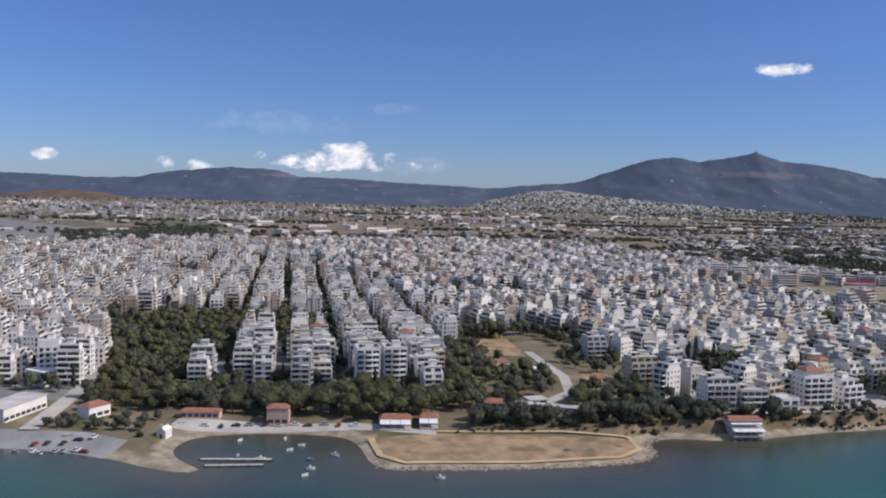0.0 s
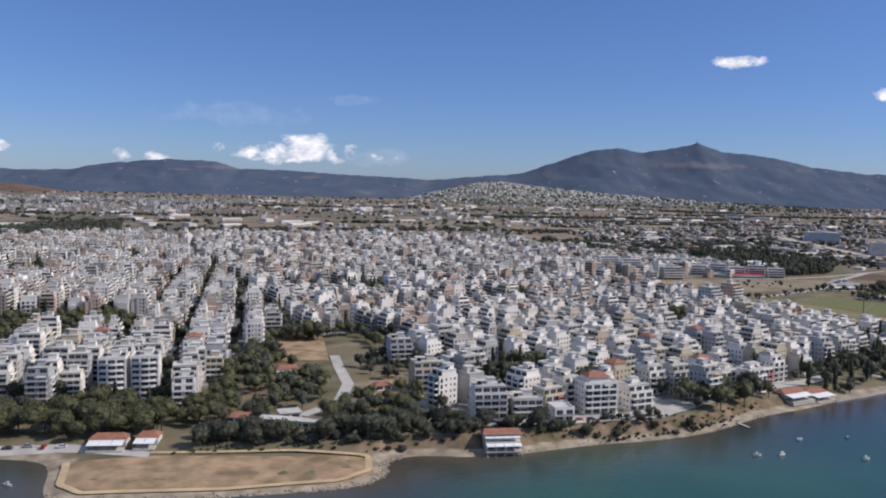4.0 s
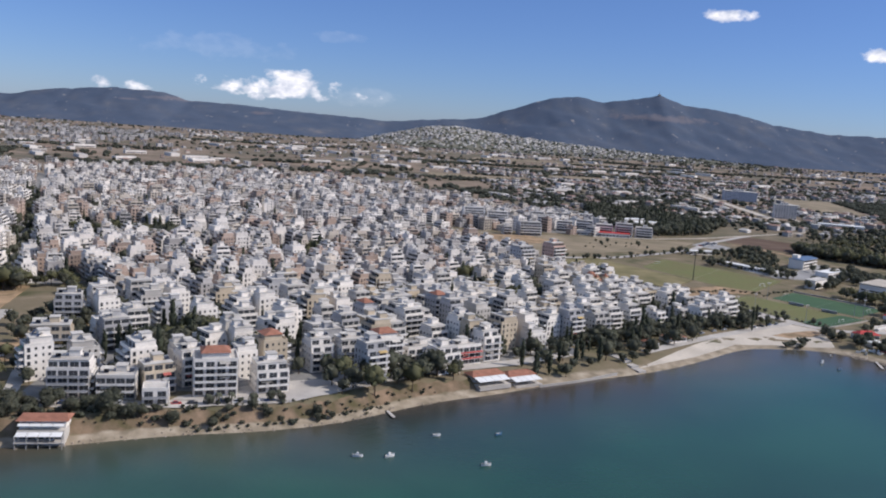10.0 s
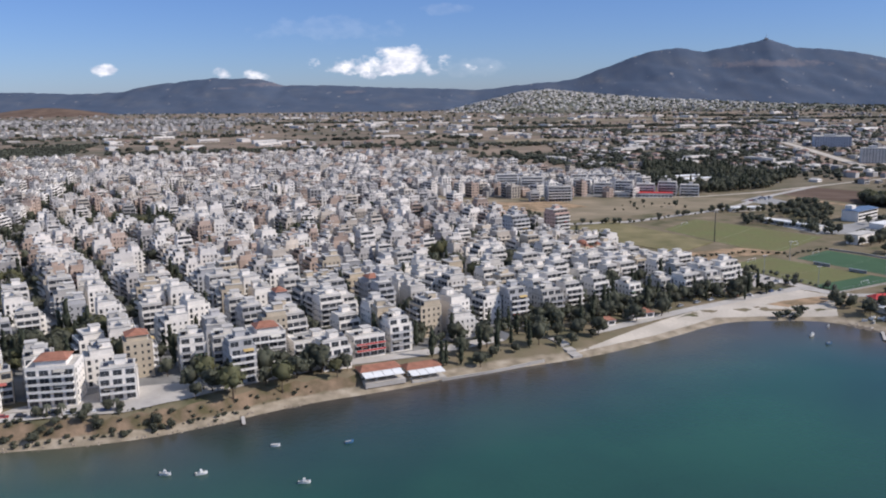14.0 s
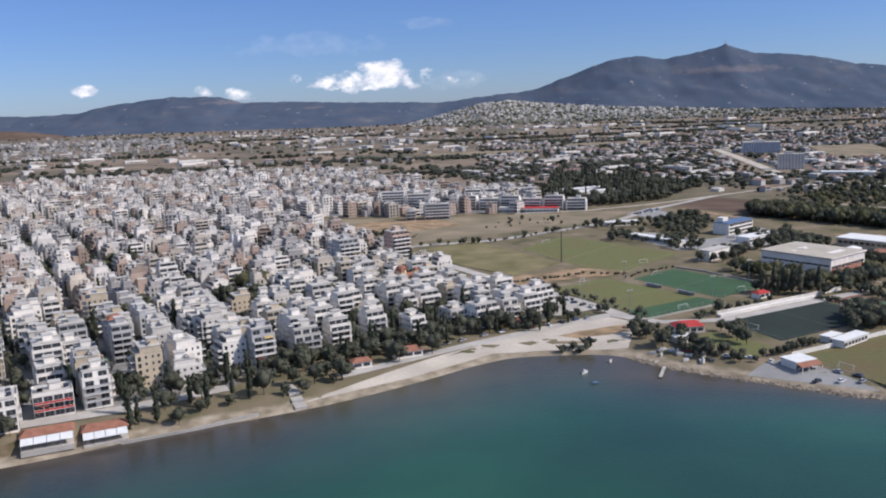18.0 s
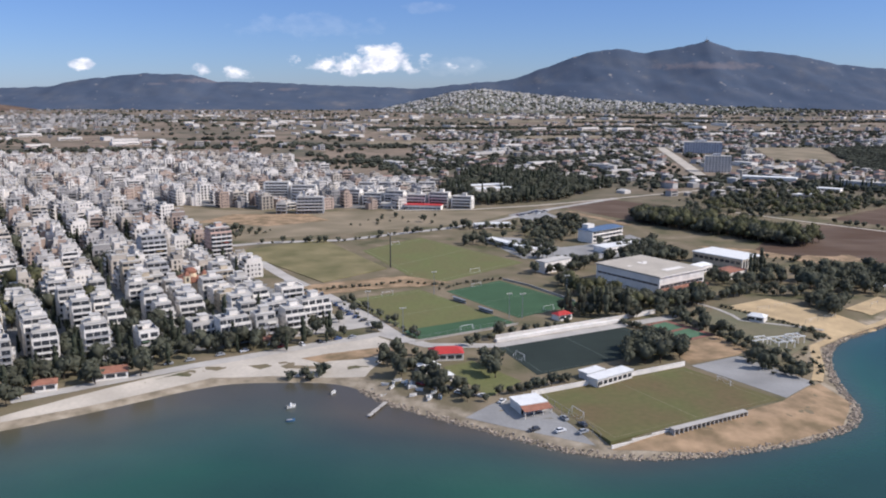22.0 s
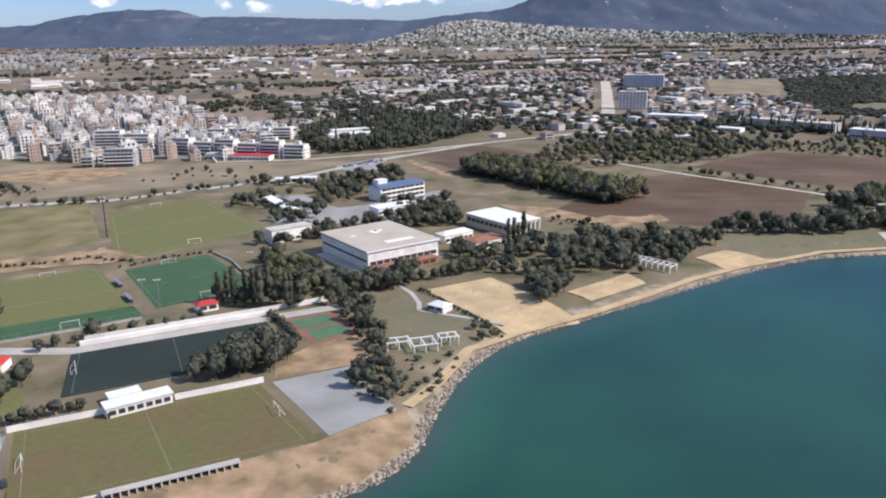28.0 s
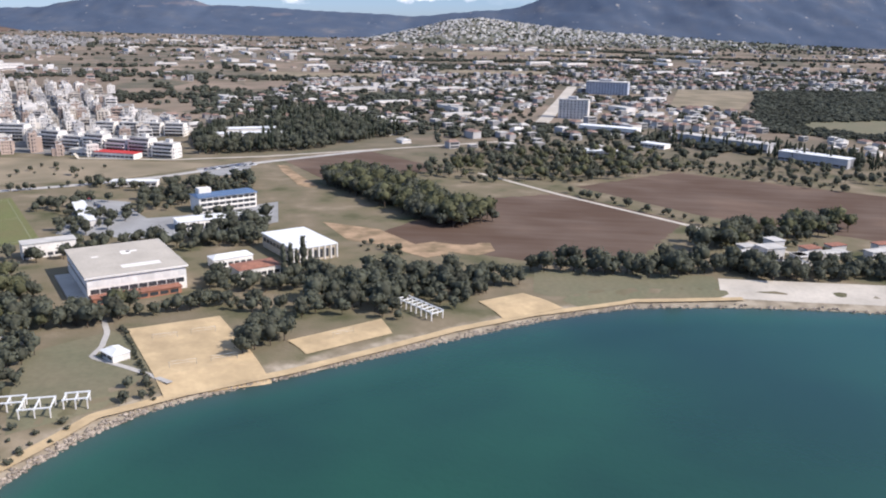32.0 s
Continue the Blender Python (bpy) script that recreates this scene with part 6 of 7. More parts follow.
def plain_z(x, y):
    z = land_height(x, y)
    hill = (x > 120) & (x < 2340) & (y > 3520)
    z = np.where(hill, np.maximum(z, hill_height(x, y)), z)
    return np.where((y > 4250) & ~hill, np.maximum(z, mountain_height(x, y)), z) - 0.1


def settle(name, arrays, materials, x, y, s0, s1, label, category, turn=None):
    n = len(x)
    k = pr.uniform(s0, s1, n)
    t = pr.uniform(0, 6.28, n) if turn is None else turn + pr.choice([0, 1.5708], n) + pr.uniform(-0.1, 0.1, n)
    stuff(name, arrays, materials, np.column_stack([x, y, plain_z(x, y), t, k * pr.uniform(0.8, 1.3, n), k, k * pr.uniform(0.85, 1.15, n)]), label, category)


def villages(x, y):
    f = 0.15 + 1.2 * waves(x, y, 900, 1) + 0.9 * waves(x, y, 300, 2)
    return np.clip(f, 0.02, 1) * 0.9


for i, (n, g, wall, top) in enumerate(((2, True, "far_wall", "tile_far"), (2, False, "far_wall", "roof"), (3, False, "far_wall", "roof"), (1, True, "town_cream", "tile_far"))):
    x, y = spread_over(1500, -2500, 3000, 1250, 4250, villages)
    ok = clear_near(x, y)
    settle("far_houses", far_house_arrays(n, g), [M[wall], M[top], M["glass"]], x[ok], y[ok], 0.7, 1.25, "scattered pale houses across the plain", "houses", 0.6)
for n, gable, top, seed in ((2, False, "roof", 6), (1, True, "roof", 8), (2, True, "tile_far", 3)):
    x, y = spread_over(1500, 480, 1700, 1205, 2500, lambda a, b: np.clip(0.55 + 0.7 * waves(a, b, 320, seed) - 0.35 * step(1700, 2400, b), 0.06, 1))
    ok = clear_near(x, y)
    settle("plain_houses", far_house_arrays(n, gable), [M["far_wall" if n > 1 else "town_white"], M[top], M["glass"]], x[ok], y[ok], 0.55, 1.15, "white houses and workshops across the plain", "houses", 0.65)
x, y = spread_over(9000, 480, 1700, 1200, 2500, lambda a, b: np.clip(0.35 + 0.7 * waves(a, b, 230, 2) + 0.4 * waves(a, b, 90, 5), 0.05, 1))
ok = clear_near(x, y)
settle("garden_trees", far_tree_arrays(), [M["wood_far"]], x[ok], y[ok], 0.8, 1.6, "dark garden trees among the houses of the plain", "trees")
x, y = spread_over(900, -1800, 2600, 1350, 3600, lambda a, b: np.clip(0.35 + 0.8 * waves(a, b, 1100, 4), 0, 1))
ok = clear_near(x, y)
settle("far_sheds", far_shed_arrays(), [M["town_white"], M["roof"], M["glass"]], x[ok], y[ok], 0.5, 1.3, "long pale industrial sheds on the plain", "sheds", 0.65)
x, y = spread_over(2600, 130, 2200, 3850, 4640, lambda a, b: np.clip(step(3850, 4250, b) * (1.15 - np.abs(a - 700) / 1100), 0, 1))
settle("hillside_houses", far_house_arrays(2, False), [M["town_white"], M["roof"], M["glass"]], x, y, 0.7, 1.1, "pale houses crowding the far hillside", "houses", 0.4)
x, y = spread_over(1500, -2500, -500, 2300, 3500, lambda a, b: np.clip(0.7 + 0.6 * waves(a, b, 500, 7), 0, 1))
settle("suburb_houses", far_house_arrays(3, False), [M["far_wall"], M["roof"], M["glass"]], x, y, 0.9, 1.4, "pale far suburb below the bare hill", "houses", 0.5)
x, y = spread_over(40000, -2700, 3200, 1150, 4300, lambda a, b: np.clip(1.5 * waves(a * 0.3, b, 280, 9) + 1.2 * waves(a * 0.4, b, 120, 3) + 0.8 * waves(a, b, 900, 5) - 0.42, 0.012, 1))
ok = clear_near(x, y) & ((y < 2200) | (pr.rand(len(x)) < 0.38))
settle("far_trees", far_tree_arrays(), [M["wood_far"]], x[ok], y[ok], 1.0, 2.3, "scattered dark trees across the plain", "trees")
wood = fill([(1150, 1400), (1275, 1925), (1540, 1985), (1600, 1500), (1256, 1330)], 9.0, 42)
glade = inside(wood[:, 0], wood[:, 1], [(1215, 1440), (1235, 1500), (1560, 1610), (1560, 1530), (1265, 1385)])
wood = wood[~glade]
settle("plantation", far_tree_arrays(), [M["wood_far"]], wood[:, 0], wood[:, 1], 1.0, 1.6, "dark green plantation on the plain", "woodland")
x, y = spread_over(5000, 130, 2300, 3800, 4700, lambda a, b: 0.3 + 0.3 * waves(a, b, 240, 2))
settle("hillside_trees", far_tree_arrays(), [M["wood_far"]], x, y, 1.0, 2.0, "dark trees between the hillside houses", "trees")
grove = np.concatenate([fill(p, g, 43) for p, g in (([(-620, 1380), (-790, 1710), (-560, 2060), (-420, 1600)], 13), ([(480, 1420), (700, 1390), (800, 1300), (900, 1400), (760, 1700), (400, 1700)], 21), ([(860, 1330), (960, 1290), (1100, 1220), (1140, 1260), (980, 1380), (880, 1420)], 18))])
settle("grove", far_tree_arrays(), [M["wood_far"]], grove[:, 0], grove[:, 1], 1.0, 1.9, "dark groves at the edge of the plain", "woodland")
rows_x, rows_y = [], []
for x0, y0, x1, y1, n in ((650, 2350, 1900, 2500, 420), (-400, 1750, 600, 1980, 300), (900, 3000, 2300, 3100, 420), (-1500, 2150, -300, 2350, 350), (1100, 2050, 1800, 2080, 260), (300, 1560, 900, 1700, 300), (1048, 3471, 1454, 3285, 420), (300, 2600, 1250, 2760, 520), (560, 2430, 1000, 2400, 220), (-1500, 3000, 200, 3150, 420)):
    t = pr.rand(n)
    rows_x.append(x0 + (x1 - x0) * t)
    rows_y.append(y0 + (y1 - y0) * t + pr.normal(0, 22, n))
settle("tree_belt", far_tree_arrays(), [M["wood_far"]], np.concatenate(rows_x), np.concatenate(rows_y), 1.2, 2.0, "dark belts of trees across the plain", "trees")

# ---- sports ground and seafront buildings ----


def frame_at(x, y, turn, z=None):
    return pose(x, y, ground_z(x, y) if z is None else z, 0, 0, turn)


def panels(root, name, x0, x1, y, z0, z1, count, material, gap=0.35, label="", face=0):
    """A row of separate panes or panels on a wall that faces -y (face 0) or +x (face 90)."""
    w = (x1 - x0) / count - gap
    me = Solid().box(-w / 2, -0.07, 0, w / 2, 0.02, z1 - z0).mesh(name, material)
    for i in range(count):
        c = x0 + (i + 0.5) * (x1 - x0) / count
        at = pose(c, y, z0) if face == 0 else pose(y, c, z0, 0, 0, face)
        part(name, me, None, root, label, at=at)


def arena_hall():
    r = thing("sports_hall", "large white sports hall with flat beige roof", "sports hall", frame_at(716.5, 779, 38.4))
    x, y, h = 21.0, 25.5, 10.0
    part("wall", Solid().box(-x, -y, -1, x, y, h), M["white"], r)
    part("roof", Solid().box(-x - 0.8, -y - 0.8, h, x + 0.8, y + 0.8, h + 0.9), mat("beige_roof_membrane", (0.47, 0.42, 0.35), 0.9, 0.12, 0.08, 0.8), r, "flat beige membrane roof")
    part("fascia", Solid().box(-x - 0.9, -y - 0.9, h + 0.1, x + 0.9, -y - 0.8, h + 0.95).box(x + 0.8, -y - 0.9, h + 0.1, x + 0.9, y + 0.9, h + 0.95), M["white"], r)
    for px, py, w, d in ((4, -15, 17, 5), (2, 8, 4, 6), (5, 9, 5, 2.5), (-12, 6, 3, 2)):
        part("roof_patch", Solid().box(px - w / 2, py - d / 2, h + 0.9, px + w / 2, py + d / 2, h + 0.94), M["white"], r, "white repaired roof patch")
    panels(r, "window", -x + 1, x - 1, -y, 3.2, 5.2, 10, M["glass"])
    panels(r, "window", -y + 1, y - 1, -x, 4.8, 6.0, 12, M["glass"], face=-90)
    panels(r, "cladding_panel", -x, x, -y, 6.2, 9.8, 12, M["rail"], 0.12)
    part("porch", Solid().box(-x + 1, -y - 6, -1, x - 4, -y - 0.1, 2.8), M["brick"], r, "orange brick entrance porch")
    part("porch_roof", Solid().box(-x + 0.6, -y - 6.4, 2.8, x - 3.6, -y - 0.1, 3.1), M["tile"], r)
    panels(r, "porch_window", -x + 2, x - 5, -y - 6, 0.6, 2.2, 8, M["glass"], 0.9)
    part("side_ramp", Solid().box(-x - 7, -y + 4, -1, -x - 0.1, y - 6, 0.9), M["concrete"], r, "grey concrete side terrace")


def training_hall():
    r = thing("training_hall", "cream hall with pilasters and white flat roof", "hall", frame_at(782, 839, 41.0))
    x, y, h = 12.0, 19.5, 7.0
    part("wall", Solid().box(-x, -y, -1, x, y, h), M["cream"], r)
    part("roof", Solid().box(-x - 0.5, -y - 0.5, h, x + 0.5, y + 0.5, h + 0.6), M["line"], r, "bright white flat roof")
    panels(r, "window", -x + 0.6, x - 0.6, -y, 1.2, 5.6, 7, M["glass"], 1.5)
    for i in range(8):
        part("pilaster", Solid().box(-x + i * 24 / 7 - 0.35, -y - 0.5, -1, -x + i * 24 / 7 + 0.35, -y - 0.02, h), M["white"], r)
    panels(r, "window", -y + 1, y - 1, -x, 3.4, 5.4, 9, M["glass"], 0.8, face=-90)


def low_hall(x, y, turn, w, d, h, roof, label, name="low_hall", gable=0.0, wall="white", n=6):
    r = thing(name, label, "building", frame_at(x, y, turn))
    part("wall", Solid().box(-w / 2, -d / 2, -1.5, w / 2, d / 2, h), M[wall], r)
    if gable:
        part("roof", Solid().gable(-w / 2, -d / 2, w / 2, d / 2, h, h + gable, hip=min(d * 0.4, w * 0.3)), M[roof], r)
    else:
        part("roof", Solid().box(-w / 2 - 0.4, -d / 2 - 0.4, h, w / 2 + 0.4, d / 2 + 0.4, h + 0.35), M[roof], r)
    panels(r, "window", -w / 2 + 0.4, w / 2 - 0.4, -d / 2, 0.9, min(h - 0.5, 2.5), n, M["glass"], 0.8)
    part("door", Solid().box(-w / 2 + 0.1, -d / 2 - 0.05, 0, -w / 2 + 0.9, -d / 2, 2.1), M["dark"], r)
    return r


def office_block():
    r = thing("office_building", "three-storey white office with blue metal roof", "building", frame_at(707, 931, 43.0))
    x, y, h = 19.0, 7.5, 9.6
    part("wall", Solid().box(-x, -y, -1, x, y, h), M["white"], r)
    part("roof", Solid().gable(-x, -y, x, y, h, h + 1.3, hip=2, over=0.9), M["bluemetal"], r, "low-pitched blue metal roof")
    part("stair_tower", Solid().box(-x + 3, 0, h, -x + 11, 6, h + 4.2), M["white"], r)
    for i in range(3):
        panels(r, "window", -x + 0.8, x - 0.8, -y, 1.0 + i * 3.1, 2.7 + i * 3.1, 9, M["glass"], 0.5)
        part("ledge", Solid().box(-x, -y - 0.6, 3.0 + i * 3.1, x, -y - 0.02, 3.25 + i * 3.1), M["rail"], r)
        panels(r, "window", -y + 1, y - 1, x, 1.0 + i * 3.1, 2.5 + i * 3.1, 3, M["glass"], 1.2, face=90)


def goal(x, y, turn):
    r = thing("football_goal", "white tubular football goal with net frame", "goal", frame_at(x, y, turn), "football goals")
    for dx in (-3.66, 3.66):
        part("post", Solid().tube((dx, 0, 0), (dx, 0, 2.44), 0.1, k=5), M["line"], r)
        part("stay", Solid().tube((dx, 0, 2.4), (dx, 1.8, 0), 0.06, k=5), M["line"], r)
    part("crossbar", Solid().tube((-3.76, 0, 2.44), (3.76, 0, 2.44), 0.1, k=5), M["line"], r)
    part("ground_bar", Solid().tube((-3.66, 1.8, 0.05), (3.66, 1.8, 0.05), 0.06, k=5), M["line"], r)


def lamp_mast(x, y, h, heads=4, label="tall grey floodlight mast beside the pitch", lattice=False):
    r = thing("floodlight_mast", label, "mast", frame_at(x, y, 20), "floodlight masts")
    part("pole", Solid().tube((0, 0, -0.3), (0, 0, h), 0.45 if lattice else 0.22, 0.3 if lattice else 0.12), M["dark" if lattice else "metal"], r)
    part("crossarm", Solid().box(-1.4, -0.08, h - 0.3, 1.4, 0.08, h - 0.1), M["metal"], r)
    for i in range(heads):
        cx = -1.2 + 2.4 * i / max(1, heads - 1)
        part("lamp_head", Solid().box(cx - 0.28, -0.4, h - 0.1, cx + 0.28, 0.1, h + 0.4), M["rail"], r)


def wall_run(name, pts, h, t, material, label, cap=True):
    r = thing(name, label, "wall", pose(0, 0, 0))
    for (ax, ay), (bx, by) in zip(pts, pts[1:]):
        L = math.hypot(bx - ax, by - ay)
        n = max(1, round(L / 8))
        for i in range(n):
            cx, cy = ax + (bx - ax) * (i + 0.5) / n, ay + (by - ay) * (i + 0.5) / n
            z = ground_z(cx, cy)
            s = Solid().box(-L / n / 2 + 0.02, -t / 2, -0.8, L / n / 2 - 0.02, t / 2, h)
            if cap:
                s.box(-L / n / 2 + 0.02, -t / 2 - 0.1, h, L / n / 2 - 0.02, t / 2 + 0.1, h + 0.12)
            part("wall_panel", s, material, r, at=pose(cx, cy, z, 0, 0, math.degrees(math.atan2(by - ay, bx - ax))))
    return r


arena_hall()
training_hall()
office_block()
low_hall(755, 811, 41, 20, 9, 4.5, "line", "low white hall with shallow white roof", gable=1.6)
low_hall(772, 798, 41, 21, 13, 4.5, "tile", "low white hall with dark red roof", gable=1.2)
low_hall(715, 888, 36, 40, 13, 4.2, "line", "long low white workshop with flat roof", n=11)
low_hall(659, 812, 40, 25, 9, 7.5, "roof", "white clubhouse terrace above the pitch", "clubhouse", n=7)
low_hall(633, 893, -55, 58, 7, 3.6, "line", "long white changing-room shed beside the pitch", "shed", n=16)
low_hall(620, 988, 12, 32, 8, 3.6, "line", "long low white shed by the field road", "shed", n=8)
low_hall(594, 622, 8, 15, 9, 3.4, "redpaint", "small clubhouse with red hipped metal roof", "clubhouse", gable=2.2, n=4)
low_hall(587, 603, 30, 9, 7, 3.0, "line", "white boat shed with white roof", "boat_shed", gable=1.0, n=2)
low_hall(594, 592, 30, 7, 6, 2.8, "line", "small white boat shed", "boat_shed", gable=0.8, n=2)
pav = low_hall(628, 562, 25, 11, 9, 3.4, "line", "white pavilion with orange lean-to roof", "pavilion", n=4)
part("lean_to", Solid().quads([(-6, -8.5, 2.2), (6, -8.5, 2.2), (6, -4.6, 3.2), (-6, -4.6, 3.2), (-6, -8.5, 2.4), (6, -8.5, 2.4), (6, -4.6, 3.4), (-6, -4.6, 3.4)], BOX_FACES), M["tile"], pav, "orange tiled lean-to roof")
for cx in (-5.6, -2, 2, 5.6):
    part("post", Solid().box(cx - 0.12, -8.3, -0.5, cx + 0.12, -8.06, 2.25), M["white"], pav)
low_hall(664, 594, 38, 21, 6, 3.4, "line", "long white club building between two pitches", "clubhouse", n=7)
low_hall(657, 599, 38, 10, 5, 2.9, "line", "white annexe with stepped white roof", "annexe", n=3)
low_hall(653, 690, 35, 9, 6, 3.0, "redpaint", "small white hut with red roof", "hut", gable=1.4, n=2)
low_hall(756, 691, -35, 8.5, 6.5, 2.8, "line", "small white kiosk with white hipped roof", "kiosk", gable=1.4, n=2)
low_hall(552, 1098, -8, 38, 13, 4.5, "redpaint", "low market hall with red metal roof", "market", n=9)
low_hall(520, 1103, -8, 24, 12, 5.0, "roof", "low grey market annexe", "market", n=6)
for x, y, w, d, h in ((1012, 858, 16, 10, 5), (1028, 866, 14, 12, 7), (1045, 860, 18, 10, 5), (1036, 848, 12, 9, 4), (1062, 872, 20, 8, 4), (1090, 880, 24, 8, 4)):
    low_hall(x, y, 25, w * 0.8, d * 0.8, h, "roof", "white flat-roofed seaside villa wing", "villa", n=4, wall="offwhite")
    low_hall(x + 5, y + 12, 25, w * 0.5, d * 0.7, h + 1, "tile" if w > 16 else "roof", "white upper wing of a seaside villa", "villa", n=3, wall="offwhite")
# industrial edge of the plain
for x, y, t, w, d, h, rf, lab in ((984, 1356, -25, 66, 16, 6, "line", "long white warehouse on the plain"), (1090, 1276, -41, 96, 16, 8, "roof", "long grey factory front behind cypresses"),
                                  (1150, 1190, -42, 62, 14, 8, "line", "white factory hall by the trees"), (960, 1196, -4, 36, 14, 4.5, "line", "low white farm building"),
                                  (620, 1216, 25, 76, 14, 7, "line", "white institute wing among dark trees"), (612, 1250, 25, 60, 14, 7, "line", "white institute wing among dark trees"),
                                  (1020, 1255, -38, 26, 12, 3.8, "line", "low white farm building")):
    low_hall(x, y, t, w, d, h, rf, lab, "factory" if h > 7.5 else "warehouse", n=max(6, int(w / 6)), wall="grey" if h > 7.5 else "white")


def tall_block(x, y, turn, w, d, n, name, wall, roof, label, cols):
    r = thing(name, label, "building", frame_at(x, y, turn))
    h = n * 3.2
    part("wall", Solid().box(-w / 2, -d / 2, -2, w / 2, d / 2, h), M[wall], r)
    part("roof", Solid().box(-w / 2 - 0.3, -d / 2 - 0.3, h, w / 2 + 0.3, d / 2 + 0.3, h + 1.0), M[roof], r)
    part("roof_plant", Solid().box(-w * 0.2, -d * 0.2, h + 1, w * 0.1, d * 0.3, h + 4), M["grey"], r)
    for i in range(n):
        panels(r, "window", -w / 2 + 0.5, w / 2 - 0.5, -d / 2, 1.1 + i * 3.2, 2.4 + i * 3.2, cols, M["glass"], 2.7)


M["bluewall"] = mat("pale_blue_cladding", (0.45, 0.48, 0.53), 0.6, 0.12, 0.1, 1.0)
tall_block(1018, 1822, -12, 66, 30, 6, "blue_building", "bluewall", "roof", "large pale blue hospital block on the plain", 14)
tall_block(950, 1476, -12, 36, 16, 7, "white_office", "offwhite", "roof", "tall white office block on the plain", 8)
strip("avenue", [(908, 1400), (914, 1440), (941, 1690), (966, 1940)], 17, M["paledirt"], "wide pale road leading to the blue block", "road", 0.7)


def grandstand():
    r = thing("grandstand", "low concrete grandstand with open bays", "grandstand", frame_at(693.5, 549, 30.5))
    n = 17
    for i in range(n + 1):
        x = -18 + 36 * i / n
        part("frame", Solid().box(x - 0.22, -1.2, -0.5, x + 0.22, 1.2, 1.75), M["concrete"], r)
    part("deck", Solid().box(-18.4, -1.3, 1.75, 18.4, 1.4, 1.95), M["concrete"], r, "grey concrete deck")
    part("back_wall", Solid().box(-18.2, 1.22, -0.5, 18.2, 1.4, 1.73), M["concrete"], r, "grey bay backs")
    for i in range(2):
        part("step", Solid().box(-18.4, 1.7 + i * 0.9, -0.5, 18.4, 2.55 + i * 0.9, 1.2 - i * 0.5), M["concrete"], r)


grandstand()
wall_run("boundary_wall", [(630, 575), (662, 593)], 1.9, 0.3, M["white"], "white rendered wall along the pitch")
wall_run("boundary_wall", [(674, 600), (700, 615)], 1.9, 0.3, M["white"], "white rendered wall along the pitch")
wall_run("terrace_wall", [(617, 647), (649, 666), (683, 685)], 1.4, 2.6, M["white"], "white stepped terrace beside the dark pitch")
wall_run("boundary_wall", [(617, 651), (683, 689), (705, 703)], 2.2, 0.3, M["white"], "white rendered boundary wall")
wall_run("fence_wall", [(578, 645), (615, 668), (629, 678)], 0.9, 0.25, M["concrete"], "low pale wall along the pitch")
wall_run("fence_wall", [(655, 530), (678, 542)], 0.8, 0.25, M["white"], "low white wall behind the goal line")
wall_run("fence_wall", [(664, 727), (640, 765), (624, 782)], 1.0, 0.25, M["concrete"], "low pale wall along the green pitch")
wall_run("sea_wall", [(352, 494), (375, 506), (398, 520)], 1.3, 0.5, M["concrete"], "pale concrete sea wall")
wall_run("slipway", [(414, 527), (409, 538), (403, 548)], 0.5, 5.0, M["concrete"], "pale concrete slipway down to the sea", cap=False)
for nm, c, m, lab, marked in PITCHES:
    if not marked:
        continue
    a, b, d, e = [np.array(p, float) for p in c]
    ends = ((a + b) / 2, (d + e) / 2) if np.hypot(*(a - e)) > np.hypot(*(a - b)) else ((b + d) / 2, (a + e) / 2)
    mid = (a + b + d + e) / 4
    for p in ends:
        q = p + (mid - p) * 0.08
        goal(q[0], q[1], math.degrees(math.atan2(*(p - mid)[::-1])) - 90)
for x, y in ((625, 690), (571, 658), (549, 692), (582, 742), (632, 690), (660, 735)):
    lamp_mast(x, y, 13.5, 3)
lamp_mast(548, 816, 24.0, 2, "very tall dark steel mast between the pitches", True)
for x, y in ((597, 724), (612, 702)):
    r = thing("dugout", "low dark team shelter at the pitch edge", "shelter", frame_at(x, y, -52), "team shelters")
    part("back", Solid().box(-6, 0.8, 0, 6, 1.0, 2.0), M["metal"], r)
    part("roof", Solid().box(-6, -0.6, 2.0, 6, 1.1, 2.12), M["metal"], r)
    part("bench", Solid().box(-5.6, 0.2, 0.35, 5.6, 0.6, 0.45), M["line"], r)


def pergola(x, y, turn, w, d, bays, h=2.6):
    r = thing("pergola", "white beam pergola frame on the seaside lawn", "pergola", frame_at(x, y, turn), "pergolas")
    for i in range(bays + 1):
        px = -w / 2 + w * i / bays
        for py in (-d / 2, d / 2):
            part("post", Solid().box(px - 0.18, py - 0.18, -0.4, px + 0.18, py + 0.18, h), M["white"], r)
        part("cross_beam", Solid().box(px - 0.22, -d / 2 - 0.4, h, px + 0.22, d / 2 + 0.4, h + 0.4), M["line"], r)
    for py in (-d / 2, d / 2):
        part("long_beam", Solid().box(-w / 2 - 0.4, py - 0.22, h + 0.4, w / 2 + 0.4, py + 0.22, h + 0.75), M["line"], r)


pergola(743, 648, 20, 9, 5, 2)
pergola(753, 647, 20, 9, 8, 2)
pergola(762, 654, 20, 7, 5, 2)
pergola(857, 757, -44, 24, 6, 7, 2.8)


def net(x, y, turn):
    r = thing("volleyball_net", "beach volleyball net on two posts", "net", pose(x, y, FLAT + 0.07, 0, 0, turn), "beach volleyball nets")
    for dx in (-4.6, 4.6):
        part("post", Solid().tube((dx, 0, -0.2), (dx, 0, 2.6), 0.07, k=5), M["metal"], r)
    part("net_tape", Solid().box(-4.6, -0.02, 2.36, 4.6, 0.02, 2.42), M["line"], r)
    part("bottom_tape", Solid().box(-4.6, -0.02, 1.45, 4.6, 0.02, 1.48), M["line"], r)


